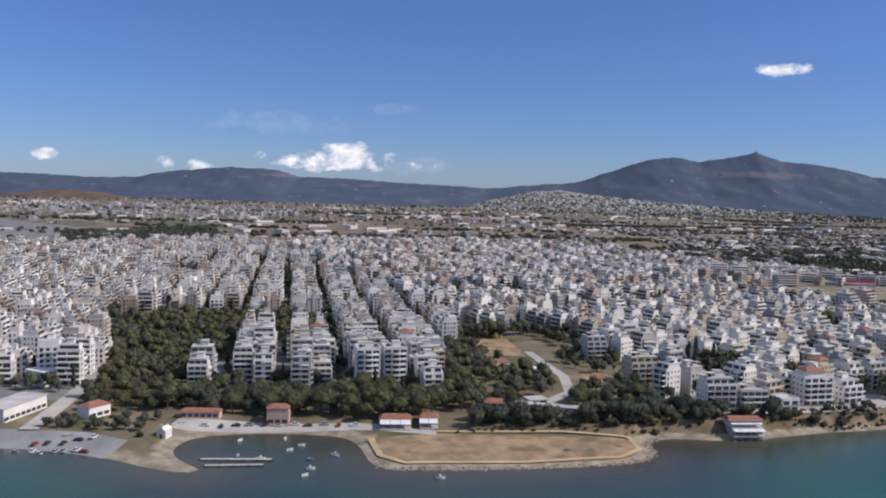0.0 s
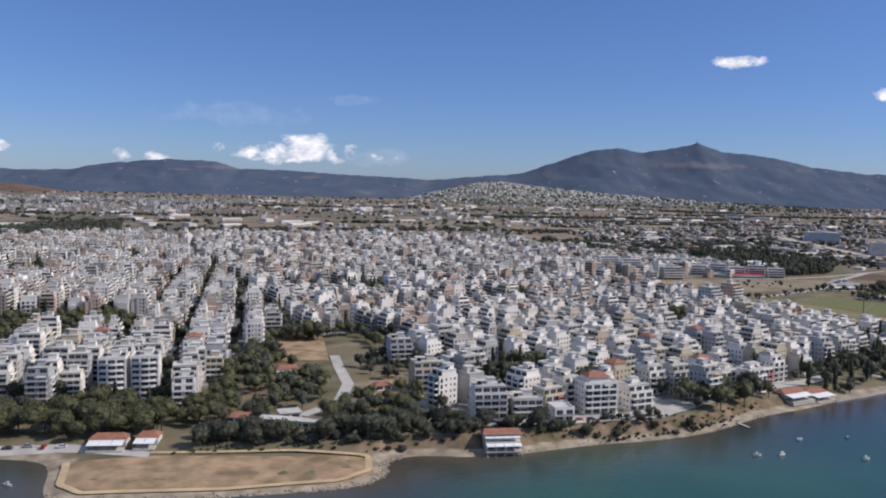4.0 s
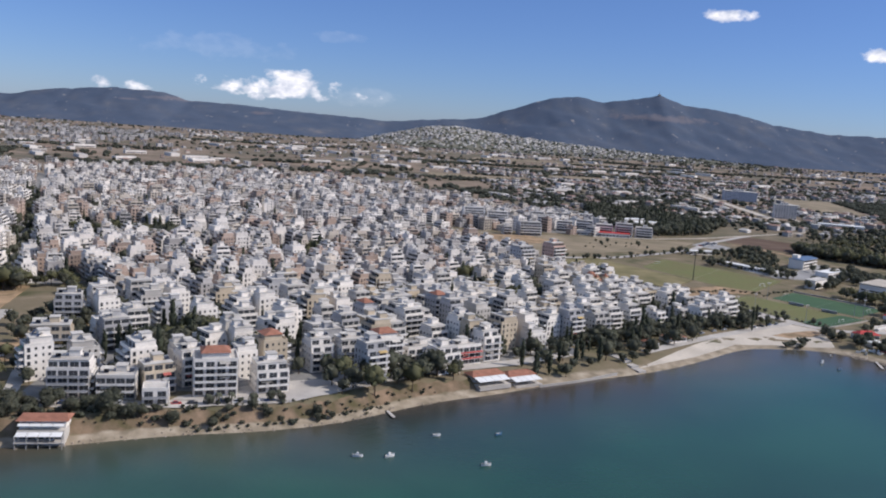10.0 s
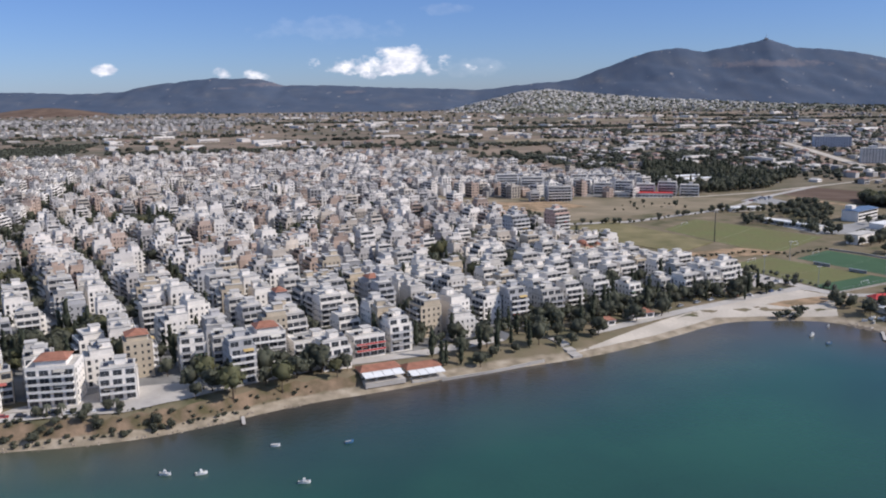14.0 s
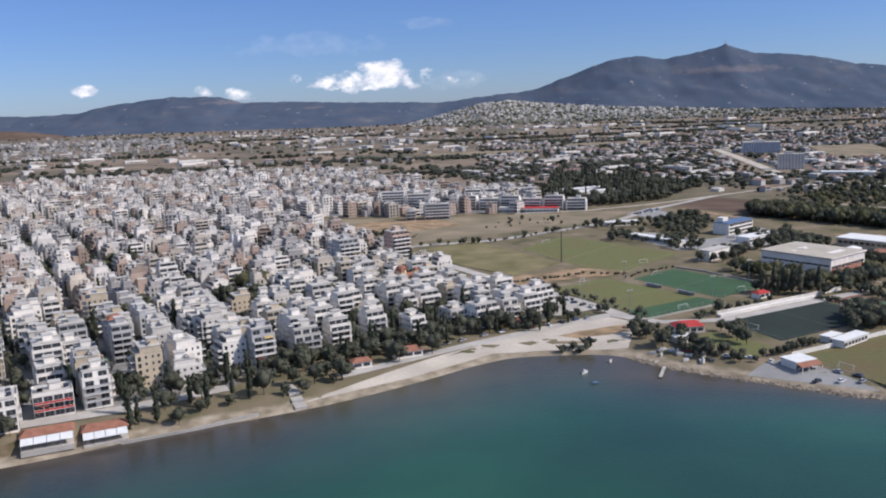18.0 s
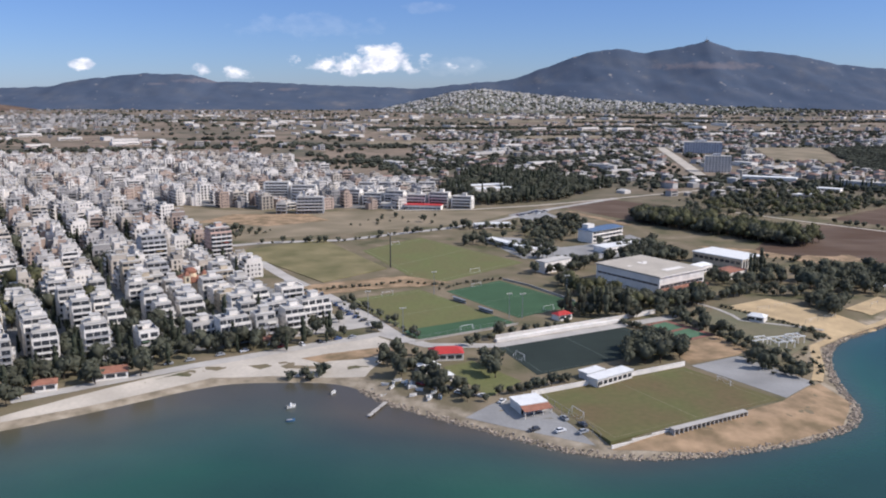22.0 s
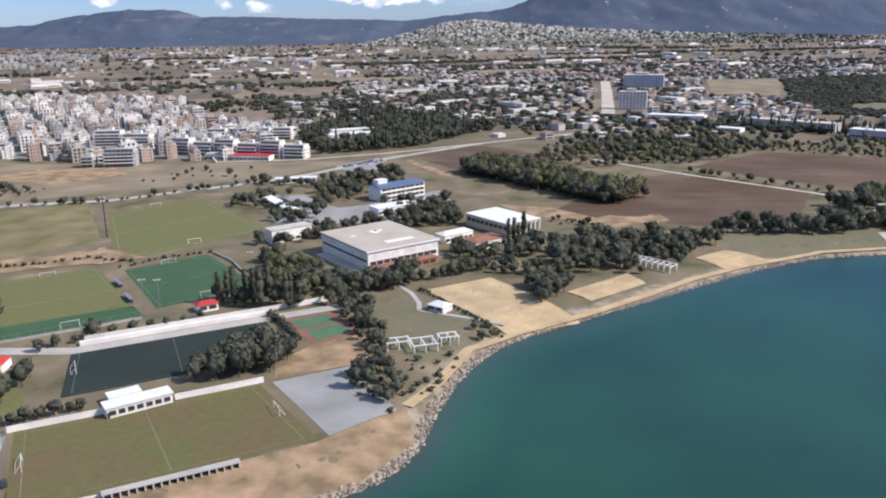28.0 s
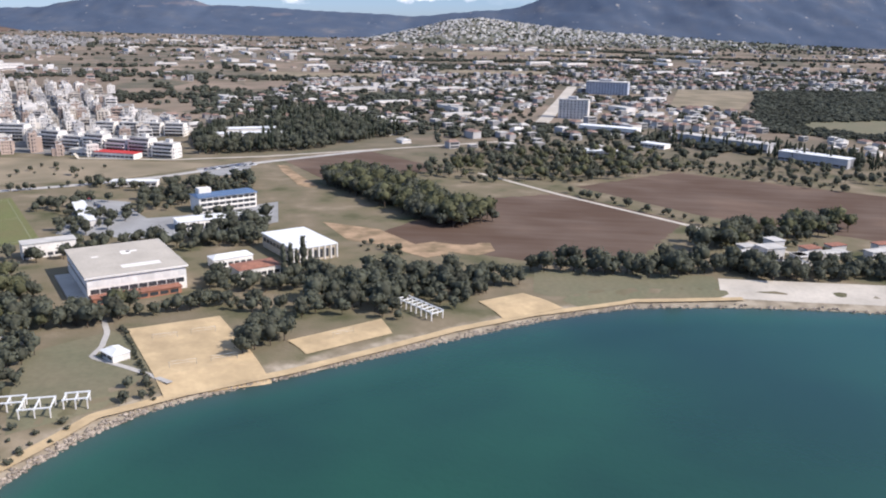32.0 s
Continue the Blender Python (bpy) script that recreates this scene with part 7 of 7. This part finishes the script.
for u, v in ((0.3, 0.25), (0.7, 0.25), (0.3, 0.7), (0.7, 0.7)):
    net(*lerp2(SANDS[0], u, v), 30)
net(*lerp2(SANDS[1], 0.5, 0.5), 45)


def taverna():
    r = thing("seaside_taverna", "two-tier taverna on the bluff with orange roof and white canopies", "restaurant", pose(151, 401, 2.2, 0, 0, 6))
    part("lower_wall", Solid().box(-8, -2, -2.4, 8, 6, 3.4), M["offwhite"], r)
    part("upper_wall", Solid().box(-8, 1, 3.4, 8, 8, 6.4), M["white"], r)
    part("roof", Solid().gable(-8, 1, 8, 8, 6.4, 7.9, hip=1.5, over=1.2), M["tile"], r, "orange tiled roof")
    for k, (y0, z) in enumerate(((-5.2, 2.9), (-1.8, 5.6))):
        for i in range(4):
            x0 = -8 + i * 4
            part("canopy", Solid().quads([(x0, y0, z - 0.5), (x0 + 3.8, y0, z - 0.5), (x0 + 3.8, y0 + 3.4, z), (x0, y0 + 3.4, z), (x0, y0, z - 0.38), (x0 + 3.8, y0, z - 0.38), (x0 + 3.8, y0 + 3.4, z + 0.12), (x0, y0 + 3.4, z + 0.12)], BOX_FACES), M["line"], r, "white canvas canopy")
    part("deck", Solid().box(-8.5, -5.4, -0.1, 8.5, -1.9, 0.1), M["concrete"], r)
    for i in range(5):
        part("stilt", Solid().tube((-8 + i * 4, -5.1, -3), (-8 + i * 4, -5.1, 2.5), 0.16), M["concrete"], r)
    panels(r, "window", -7.5, 7.5, -2, 0.4, 2.2, 5, M["glass"], 0.5)


taverna()


def beach_restaurant(x, y, turn, w, label):
    r = thing("beach_restaurant", label, "restaurant", frame_at(x, y, turn))
    part("wall", Solid().box(-w / 2, 0, -1, w / 2, 8, 3.2), M["offwhite"], r)
    part("roof", Solid().gable(-w / 2, 0, w / 2, 8, 3.2, 5.0, hip=2.5, over=0.6), M["tile"], r, "brown-red tiled roof")
    n = int(w / 4)
    for i in range(n):
        x0 = -w / 2 + i * w / n
        part("canopy", Solid().quads([(x0, -6, 2.2), (x0 + w / n - 0.2, -6, 2.2), (x0 + w / n - 0.2, -0.1, 3.0), (x0, -0.1, 3.0), (x0, -6, 2.3), (x0 + w / n - 0.2, -6, 2.3), (x0 + w / n - 0.2, -0.1, 3.1), (x0, -0.1, 3.1)], BOX_FACES), M["line"], r, "white canvas canopy")
        part("post", Solid().box(x0 + 0.1, -5.9, -1.5, x0 + 0.25, -5.75, 2.2), M["metal"], r)
    part("terrace", Solid().box(-w / 2, -6.4, -2.0, w / 2, -0.05, -0.05), M["concrete"], r)


beach_restaurant(326, 490, 27, 18, "waterside restaurant with white canopies and tiled roof")
beach_restaurant(344, 499, 27, 16, "waterside restaurant with white canopies and tiled roof")
beach_restaurant(-20, 397, 4, 15, "beach bar with white awnings by the headland")
beach_restaurant(-4, 399, 2, 9, "small beach bar with red roof and awnings")
low_hall(56, 421, -12, 32, 6, 3.2, "roof", "long grey flat-roofed shed under pines", "shed", n=9)
low_hall(80, 417, -8, 13, 8, 3.2, "tile", "low house with red tiled roof and terrace", "house", gable=1.8, n=3)
low_hall(30, 432, -8, 12, 8, 3.0, "tile", "low house with brown tiled roof", "house", gable=1.6, n=3)
low_hall(52, 436, 20, 10, 8, 3.0, "roof", "small white flat-roofed house among trees", "house", n=2)
low_hall(95, 488, 20, 9, 7, 3.0, "tile", "small house with brown tiled roof in a clearing", "house", gable=1.3, n=2)
low_hall(38, 527, 20, 13, 9, 4.2, "tile", "white house with brown tiled roof beside the dirt lot", "house", gable=1.6, n=3)
low_hall(57, 508, -6, 11, 8, 3.4, "line", "small white house with white roof among pines", "house", n=2)
patch("clearing", [(88, 470), (104, 470), (108, 500), (92, 520), (86, 500)], M["dirt"], "bare brown clearing among trees", "earth", 0.1, ragged=True)
strip("garden_drive", [(112, 486), (116, 465), (122, 445), (126, 428)], 6, M["concrete"], "pale drive beside the flats", "drive", 0.12)
low_hall(-77, 400, 4, 10.5, 8, 8.0, "tile", "pink two-storey harbour house with tiled roof", "house", gable=1.6, wall="pink", n=3)
low_hall(-115, 401, 2, 19, 6, 3.4, "tile", "low pink harbour store with tiled roof", "harbour_store", gable=1.4, wall="pink", n=6)
low_hall(-166, 398, 60, 12, 9, 5.5, "tile", "white house with red tiled roof by the park", "house", gable=2.0, n=3)
low_hall(-204, 396, 78, 30, 14, 6.5, "roof", "white flat-roofed seafront hall beside the road", "seafront_hall", n=8)
low_hall(-216, 462, 62, 22, 15, 8.0, "line", "white flat-roofed block beside the park road", "seafront_hall", n=6)
low_hall(452, 590, 25, 14, 9, 3.0, "tile", "low beach house with brown tiled roof", "house", gable=1.8, n=3)
low_hall(432, 574, 25, 9, 7, 3.0, "tile", "small beach hut with tiled roof", "hut", gable=1.4, n=2)
low_hall(507, 640, 35, 6, 5, 2.6, "tile", "small kiosk with orange roof on the seafront", "kiosk", gable=1.2, n=2)


def chapel():
    r = thing("chapel", "small white chapel with gabled front by the harbour", "chapel", frame_at(-124, 374, -10))
    part("wall", Solid().box(-2.2, -3, -1, 2.2, 3, 3.6), M["white"], r)
    part("roof", Solid().gable(-3, -2.2, 3, 2.2, 3.6, 5.0, over=0.2), M["line"], r, at=pose(0, 0, 0, 0, 0, 90))
    part("bell_arch", Solid().box(-0.8, -3.2, 3.4, -0.45, -2.8, 6.2).box(0.45, -3.2, 3.4, 0.8, -2.8, 6.2).box(-0.8, -3.2, 6.2, 0.8, -2.8, 6.6), M["white"], r)
    part("door", Solid().box(-0.6, -3.06, 0, 0.6, -3.0, 2.1), M["dark"], r)


chapel()


M["church_cream"] = mat("church_cream_render", (0.74, 0.62, 0.44), 0.88, 0.1, 0.12, 0.8)


def church():
    r = thing("church", "cream church with red tiled dome and twin bell towers", "church", frame_at(436, 739, 36))
    part("nave", Solid().box(-7, -10, -1, 7, 10, 8), M["church_cream"], r)
    part("nave_roof", Solid().gable(-10, -7, 10, 7, 8, 10.5, over=0.4), M["tile"], r, at=pose(0, 0, 0, 0, 0, 90))
    part("transept", Solid().box(-10, -3.5, -1, 10, 3.5, 8), M["church_cream"], r)
    part("transept_roof", Solid().gable(-10, -3.5, 10, 3.5, 8, 10, over=0.4), M["tile"], r)
    part("drum", Solid().tube((0, 0, 9), (0, 0, 13), 3.4, k=12), M["church_cream"], r)
    v, f = ball(0, 0, 13, 3.7, 3.7, 2.6, random.Random(1), 14, 7, 0.0)
    part("dome", Solid().quads(v, f), M["tile"], r, "red tiled dome")
    for x in (-5.2, 5.2):
        t = part("bell_tower", Solid().box(x - 1.6, -11.5, -1, x + 1.6, -8.3, 13), M["church_cream"], r)
        part("tower_roof", Solid().box(x - 1.8, -11.7, 13, x + 1.8, -8.1, 15.5, taper=1.6), M["tile"], t, "red pyramidal roof")
        part("opening", Solid().box(x - 0.7, -11.56, 9.5, x + 0.7, -11.5, 12), M["dark"], t)
    for y in (-7, -4.8, 5, 7.5):
        part("window", Solid().box(7, y - 0.5, 3, 7.06, y + 0.5, 6), M["glass"], r)


church()

# ---- harbour, boats, cars, shore ----


def pontoon(ax, ay, bx, by, w, label="grey wooden pontoon in the harbour", name="pontoon"):
    L = math.hypot(bx - ax, by - ay)
    r = thing(name, label, "jetty", pose((ax + bx) / 2, (ay + by) / 2, 0, 0, 0, math.degrees(math.atan2(by - ay, bx - ax))), "jetties")
    n = max(2, int(L / 3))
    for i in range(n):
        part("deck_board", Solid().box(-L / 2 + i * L / n + 0.05, -w / 2, 0.5, -L / 2 + (i + 1) * L / n - 0.05, w / 2, 0.68), M["concrete"], r)
    for i in range(0, n + 1, 2):
        for y in (-w / 2, w / 2):
            part("pile", Solid().tube((-L / 2 + i * L / n, y, -3), (-L / 2 + i * L / n, y, 1.0), 0.14), M["bark"], r)


pontoon(-100, 348, -70, 350, 2.2)
pontoon(-96, 340, -72, 343, 1.8)
pontoon(277, 450, 280, 442, 1.4, "small wooden jetty on the shore", "jetty")
pontoon(572, 572, 567, 557, 1.6, "small wooden jetty by the boats", "jetty")


def hull_solid(L, w, h):
    s = Solid()
    st = [(-0.5, 0.72, 0.9), (-0.2, 1.0, 0.85), (0.15, 0.95, 0.9), (0.38, 0.55, 1.05), (0.5, 0.05, 1.25)]
    v = []
    for t, k, z in st:
        v += [(t * L, -k * w / 2, h * z), (t * L, -k * w * 0.3, -0.25), (t * L, k * w * 0.3, -0.25), (t * L, k * w / 2, h * z)]
    f = []
    for i in range(4):
        a = i * 4
        f += [(a, a + 1, a + 5, a + 4), (a + 1, a + 2, a + 6, a + 5), (a + 2, a + 3, a + 7, a + 6)]
    f += [(3, 2, 1, 0)]
    s.quads(v, f)
    return s


def deck_solid(L, w, h):
    return Solid().quads([(-0.47 * L, -0.3 * w, h * 0.7), (0.1 * L, -0.42 * w, h * 0.7), (0.38 * L, 0, h * 0.75), (0.1 * L, 0.42 * w, h * 0.7), (-0.47 * L, 0.3 * w, h * 0.7)], [(0, 1, 3, 4), (1, 2, 2, 3)])


M["boatblue"] = mat("blue_boat_paint", (0.06, 0.16, 0.30), 0.4, 0.1, 0.5, 2.0)
BOATS = {}


def boat(x, y, turn, L=3.9, colour="line"):
    key = (L, colour)
    at = pose(x, y, 0.05, 0, 0, turn)
    if key in BOATS:
        return copy_thing(BOATS[key], at)
    r = thing("motor_boat" if L > 3.5 else "rowing_boat", ("small white motor boat with cabin moored offshore" if L > 3.5 else "small open fishing boat at its mooring") if colour == "line" else "small blue fishing boat at its mooring", "boat", at, "moored boats")
    part("hull", hull_solid(L, L * 0.36, 0.9), M[colour], r)
    part("deck", deck_solid(L, L * 0.36, 0.9), M["shade"], r)
    if L > 3.5:
        part("cabin", Solid().box(-0.15 * L, -0.12 * L, 0.6, 0.12 * L, 0.12 * L, 1.7, taper=0.15), M["line"], r)
        part("windscreen", Solid().box(0.125 * L, -0.1 * L, 1.0, 0.135 * L, 0.1 * L, 1.55), M["glass"], r)
    part("outboard", Solid().box(-0.54 * L, -0.15, 0.1, -0.5 * L, 0.15, 1.2), M["dark"], r)
    BOATS[key] = r
    return r


for x, y, t, L, c in ((-61, 371, 15, 3.2, "line"), (-44, 358, -20, 3.9, "line"), (-65, 364, 30, 3.2, "line"), (-52, 340, 10, 3.9, "line"), (-53, 332, 40, 3.2, "line"), (-75, 351, 5, 3.9, "line"),
                      (-85, 352, 0, 3.9, "boatblue"), (-54, 352, 10, 3.2, "boatblue"), (2, 333, 10, 3.9, "line"), (-90, 376, 60, 3.2, "line"), (-70, 380, 80, 3.2, "line"),
                      (266, 400, 0, 3.9, "line"), (278, 401, 25, 3.9, "line"), (297, 424, 10, 3.2, "line"), (323, 428, 30, 3.2, "boatblue"), (314, 396, 10, 3.9, "line"),
                      (535, 566, 40, 3.9, "line"), (549, 582, 60, 3.2, "line"), (538, 552, 20, 3.2, "boatblue"), (570, 579, 30, 3.2, "line"), (566, 586, 15, 3.2, "boatblue")):
    boat(x, y, t, L, c)
brng = random.Random(9)
for i in range(16):          # boats hauled out beside the small pitch
    x, y = 570 + i * 1.6 + brng.uniform(-2, 2), 588 - i * 1.1 + brng.uniform(-3, 5)
    b = boat(x, y, brng.uniform(0, 360), brng.choice((3.2, 3.9)), brng.choice(("line", "line", "line", "line", "boatblue")))
    b.matrix_basis = pose(x, y, max(0.35, ground_z(x, y) + 0.25), 0, 0, brng.uniform(0, 360))

PAINTS = {"white": (0.7, 0.7, 0.7), "silver": (0.35, 0.36, 0.37), "dark grey": (0.05, 0.05, 0.055), "red": (0.35, 0.03, 0.03), "blue": (0.04, 0.08, 0.2)}
for k, c in PAINTS.items():
    M["car_" + k] = mat("car_paint_" + k.replace(" ", "_"), c, 0.3, 0.06, 0.5, 2.0, spec=0.5)
CARS = {}
WHEEL = Solid().tube((0, -0.1, 0), (0, 0.1, 0), 0.32, k=10).mesh("wheel", M["dark"])


def car(x, y, turn, paint):
    at = pose(x, y, ground_z(x, y) + 0.12, 0, 0, turn)
    if paint in CARS:
        return copy_thing(CARS[paint], at)
    r = thing("car", f"{paint} hatchback car parked on pale ground", "car", at, "parked cars")
    part("body", Solid().box(-2.1, -0.85, 0.25, 2.1, 0.85, 0.85, taper=0.06), M["car_" + paint], r)
    part("cabin", Solid().box(-1.5, -0.76, 0.85, 0.9, 0.76, 1.42, taper=0.22), M["glass"], r)
    part("roof", Solid().box(-1.2, -0.55, 1.42, 0.6, 0.55, 1.46), M["car_" + paint], r)
    for wx in (-1.3, 1.3):
        for wy in (-0.8, 0.8):
            part("wheel", WHEEL, None, r, at=pose(wx, wy, 0.3))
    CARS[paint] = r
    return r


crng = random.Random(12)
SPOTS = [(along([(516, 634), (548, 652)], 9, 1, 1.0), 40), (along([(470, 606), (500, 628)], 12, 2, 1.0), 38), (along([(192, 431), (232, 441)], 6, 3, 0.8), 15),
         (along([(630, 545), (650, 540), (640, 552)], 9, 4, 1.2), 30), (along([(645, 1056), (660, 1072), (676, 1086), (662, 1062)], 4.5, 5, 1.5), 50),
         (along([(612, 938), (640, 905), (656, 895)], 6, 6, 1.5), -50), (along([(-110, 392), (-80, 397), (-40, 398)], 7, 7, 1), 5), (along([(-15, 478), (-20, 500)], 6, 8, 1), 80),
         (along([(128, 424), (148, 426), (170, 429)], 7, 9, 0.6), 8), (along([(585, 586), (605, 575), (622, 566)], 6, 10, 1.5), -30)]
SPOTS += [(along([(556, 668), (530, 708), (505, 744)], 7.5, 16, 0.8), -58), (along([(-180, 352), (-148, 354)], 5, 14, 2), 80), (along([(-178, 362), (-150, 364)], 6, 15, 2), 80), (along([(612, 930), (622, 912), (640, 900)], 3.4, 11, 1.0), 20), (along([(648, 1052), (668, 1086)], 3.6, 12, 1.0), 40)]
for pts, turn in SPOTS:
    for x, y in pts:
        car(float(x), float(y), turn + crng.choice((0, 0, 90, 180)) + crng.uniform(-6, 6), crng.choice(("white", "white", "white", "silver", "silver", "silver", "dark grey", "dark grey", "red", "blue")))


def rock_arrays(seed):
    v, f = ball(0, 0, 0.1, 0.9, 0.7, 0.6, random.Random(seed), 6, 3, 0.3)
    s = Solid().quads(v, f)
    return s.arrays()


def shore_rows(a, b, n, off, spread, s0, s1, seed):
    """Rocks along the waterline between two places on it."""
    r = random.Random(seed)
    S = np.array(SHORE, float)
    i, j = [int(np.argmin(np.hypot(S[:, 0] - q[0], S[:, 1] - q[1]))) for q in (a, b)]
    P = S[min(i, j):max(i, j) + 1]
    s = np.concatenate([[0], np.cumsum(np.hypot(*np.diff(P, axis=0).T))])
    t = np.array([r.uniform(0, s[-1]) for _ in range(n)])
    x, y = np.interp(t, s, P[:, 0]), np.interp(t, s, P[:, 1])
    x += np.array([r.gauss(0, spread) for _ in t])
    y += np.array([r.gauss(0, spread) for _ in t])
    d = inland(x, y)
    ok = (d > -1.2) & (d < off + 2.5)
    x, y = x[ok], y[ok]
    z = np.maximum(land_height(x, y), -0.2)
    k = np.array([r.uniform(s0, s1) for _ in x])
    return np.column_stack([x, y, z, [r.uniform(0, 6.28) for _ in x], k, k * 1.1, k])


for seed, (a, b, n, s0, s1) in enumerate((((568, 590), (745, 548), 1300, 0.25, 0.8), ((745, 548), (782, 660), 900, 0.35, 1.05), ((782, 660), (960, 790), 1000, 0.3, 0.8), ((958, 788), (1150, 800), 300, 0.4, 1.2),
                                          ((-40, 341), (102, 398), 500, 0.3, 0.8), ((140, 393), (300, 470), 170, 0.25, 0.7))):
    stuff("shore_rocks", rock_arrays(seed), [M["rock"]], shore_rows(a, b, n, 0.6, 1.6, s0, s1, seed), "pale boulders along the waterline", "rocks")
# the coast road on the bluff
strip("coast_road", [(112, 424), (150, 426), (190, 430), (232, 442), (262, 466), (300, 497), (340, 520), (380, 548)], 9, M["concrete"], "pale coast road above the bluff", "road", 0.12)
strip("harbour_road", [(-185, 372), (-189, 410), (-194, 450), (-208, 523), (-266, 655), (-300, 760)], 9, M["concrete"], "pale road beside the park", "road", 0.12)
strip("grove_track", [(58, 438), (74, 460), (76, 500), (68, 540), (62, 576)], 6.5, M["concrete"], "pale lane among pines", "lane", 0.12)
strip("headland_track", [(-30, 378), (-24, 356), (-14, 348), (38, 353), (82, 363), (93, 374), (92, 390), (60, 393), (0, 391)], 3, M["sand"], "pale worn track round the headland", "track", 0.14)
patch("forecourt", [(-16, 452), (8, 448), (6, 478), (-12, 482)], M["concrete"], "grey paved forecourt between flats and pines", "forecourt", 0.1)


def palm(x, y, h, seed):
    """A palm: slim trunk and drooping fronds."""
    q = random.Random(seed)
    r = thing("palm_tree", "small palm with drooping fronds on the seafront", "tree", frame_at(x, y, q.uniform(0, 90)), "palms")
    part("trunk", Solid().tube((0, 0, -0.3), (0.1, 0, h), 0.2, 0.14), M["bark"], r)
    for i in range(9):
        a = 2 * math.pi * i / 9
        c, s = math.cos(a), math.sin(a)
        pts = [(0.3 * k, h + 0.9 * math.sin(k * 0.55) - 0.035 * k * k * 0.9) for k in range(8)]
        v = []
        for k, (d, z) in enumerate(pts):
            w = 0.42 * math.sin(math.pi * (k + 0.6) / 8.2)
            v += [(c * d - s * w, s * d + c * w, z - 0.12), (c * d, s * d, z), (c * d + s * w, s * d - c * w, z - 0.12)]
        f = [g for k in range(7) for g in ((3 * k, 3 * k + 1, 3 * k + 4, 3 * k + 3), (3 * k + 1, 3 * k + 2, 3 * k + 5, 3 * k + 4))]
        part("frond", Solid().quads(v, f), M["leaf"], r)


for i, (x, y) in enumerate(((204, 432), (208, 433), (213, 434), (221, 437), (231, 441))):
    palm(x, y, 3.6 + 0.4 * (i % 3), i)


def fence(pts, h, label):
    r = thing("wire_fence", label, "fence", pose(0, 0, 0), "fences")
    P = along(pts, 5.0, 1, 0.0)
    Z = land_height(P[:, 0], P[:, 1])
    for (x, y), z in zip(P, Z):
        part("post", Solid().tube((x, y, z - 0.3), (x, y, z + h), 0.07, k=5), M["metal"], r)
    for k in (0.35, 1.0):
        s = Solid()
        for i in range(len(P) - 1):
            s.tube((*P[i], Z[i] + h * k), (*P[i + 1], Z[i + 1] + h * k), 0.04, k=4)
        part("rail", s, M["metal"], r)


fence([(631, 574), (654, 530)], 3.5, "tall wire fence behind the goal")
fence([(532, 727), (581, 646)], 3.0, "wire fence along the green pitch")
fence([(581, 646), (629, 679)], 3.0, "wire fence along the turf strip")

# the transmitter on the summit
peak = float(mountain_height(np.array([1807.0]), np.array([4878.0]))[0])
r = thing("transmitter_mast", "thin steel transmitter mast on the mountain top", "mast", pose(1807, 4878, peak))
part("pole", Solid().tube((0, 0, -4), (0, 0, 22), 1.6, 0.8), M["metal"], r)
part("station", Solid().box(-9, -4, -4, 9, 4, 4), M["grey"], r, "low grey station building")
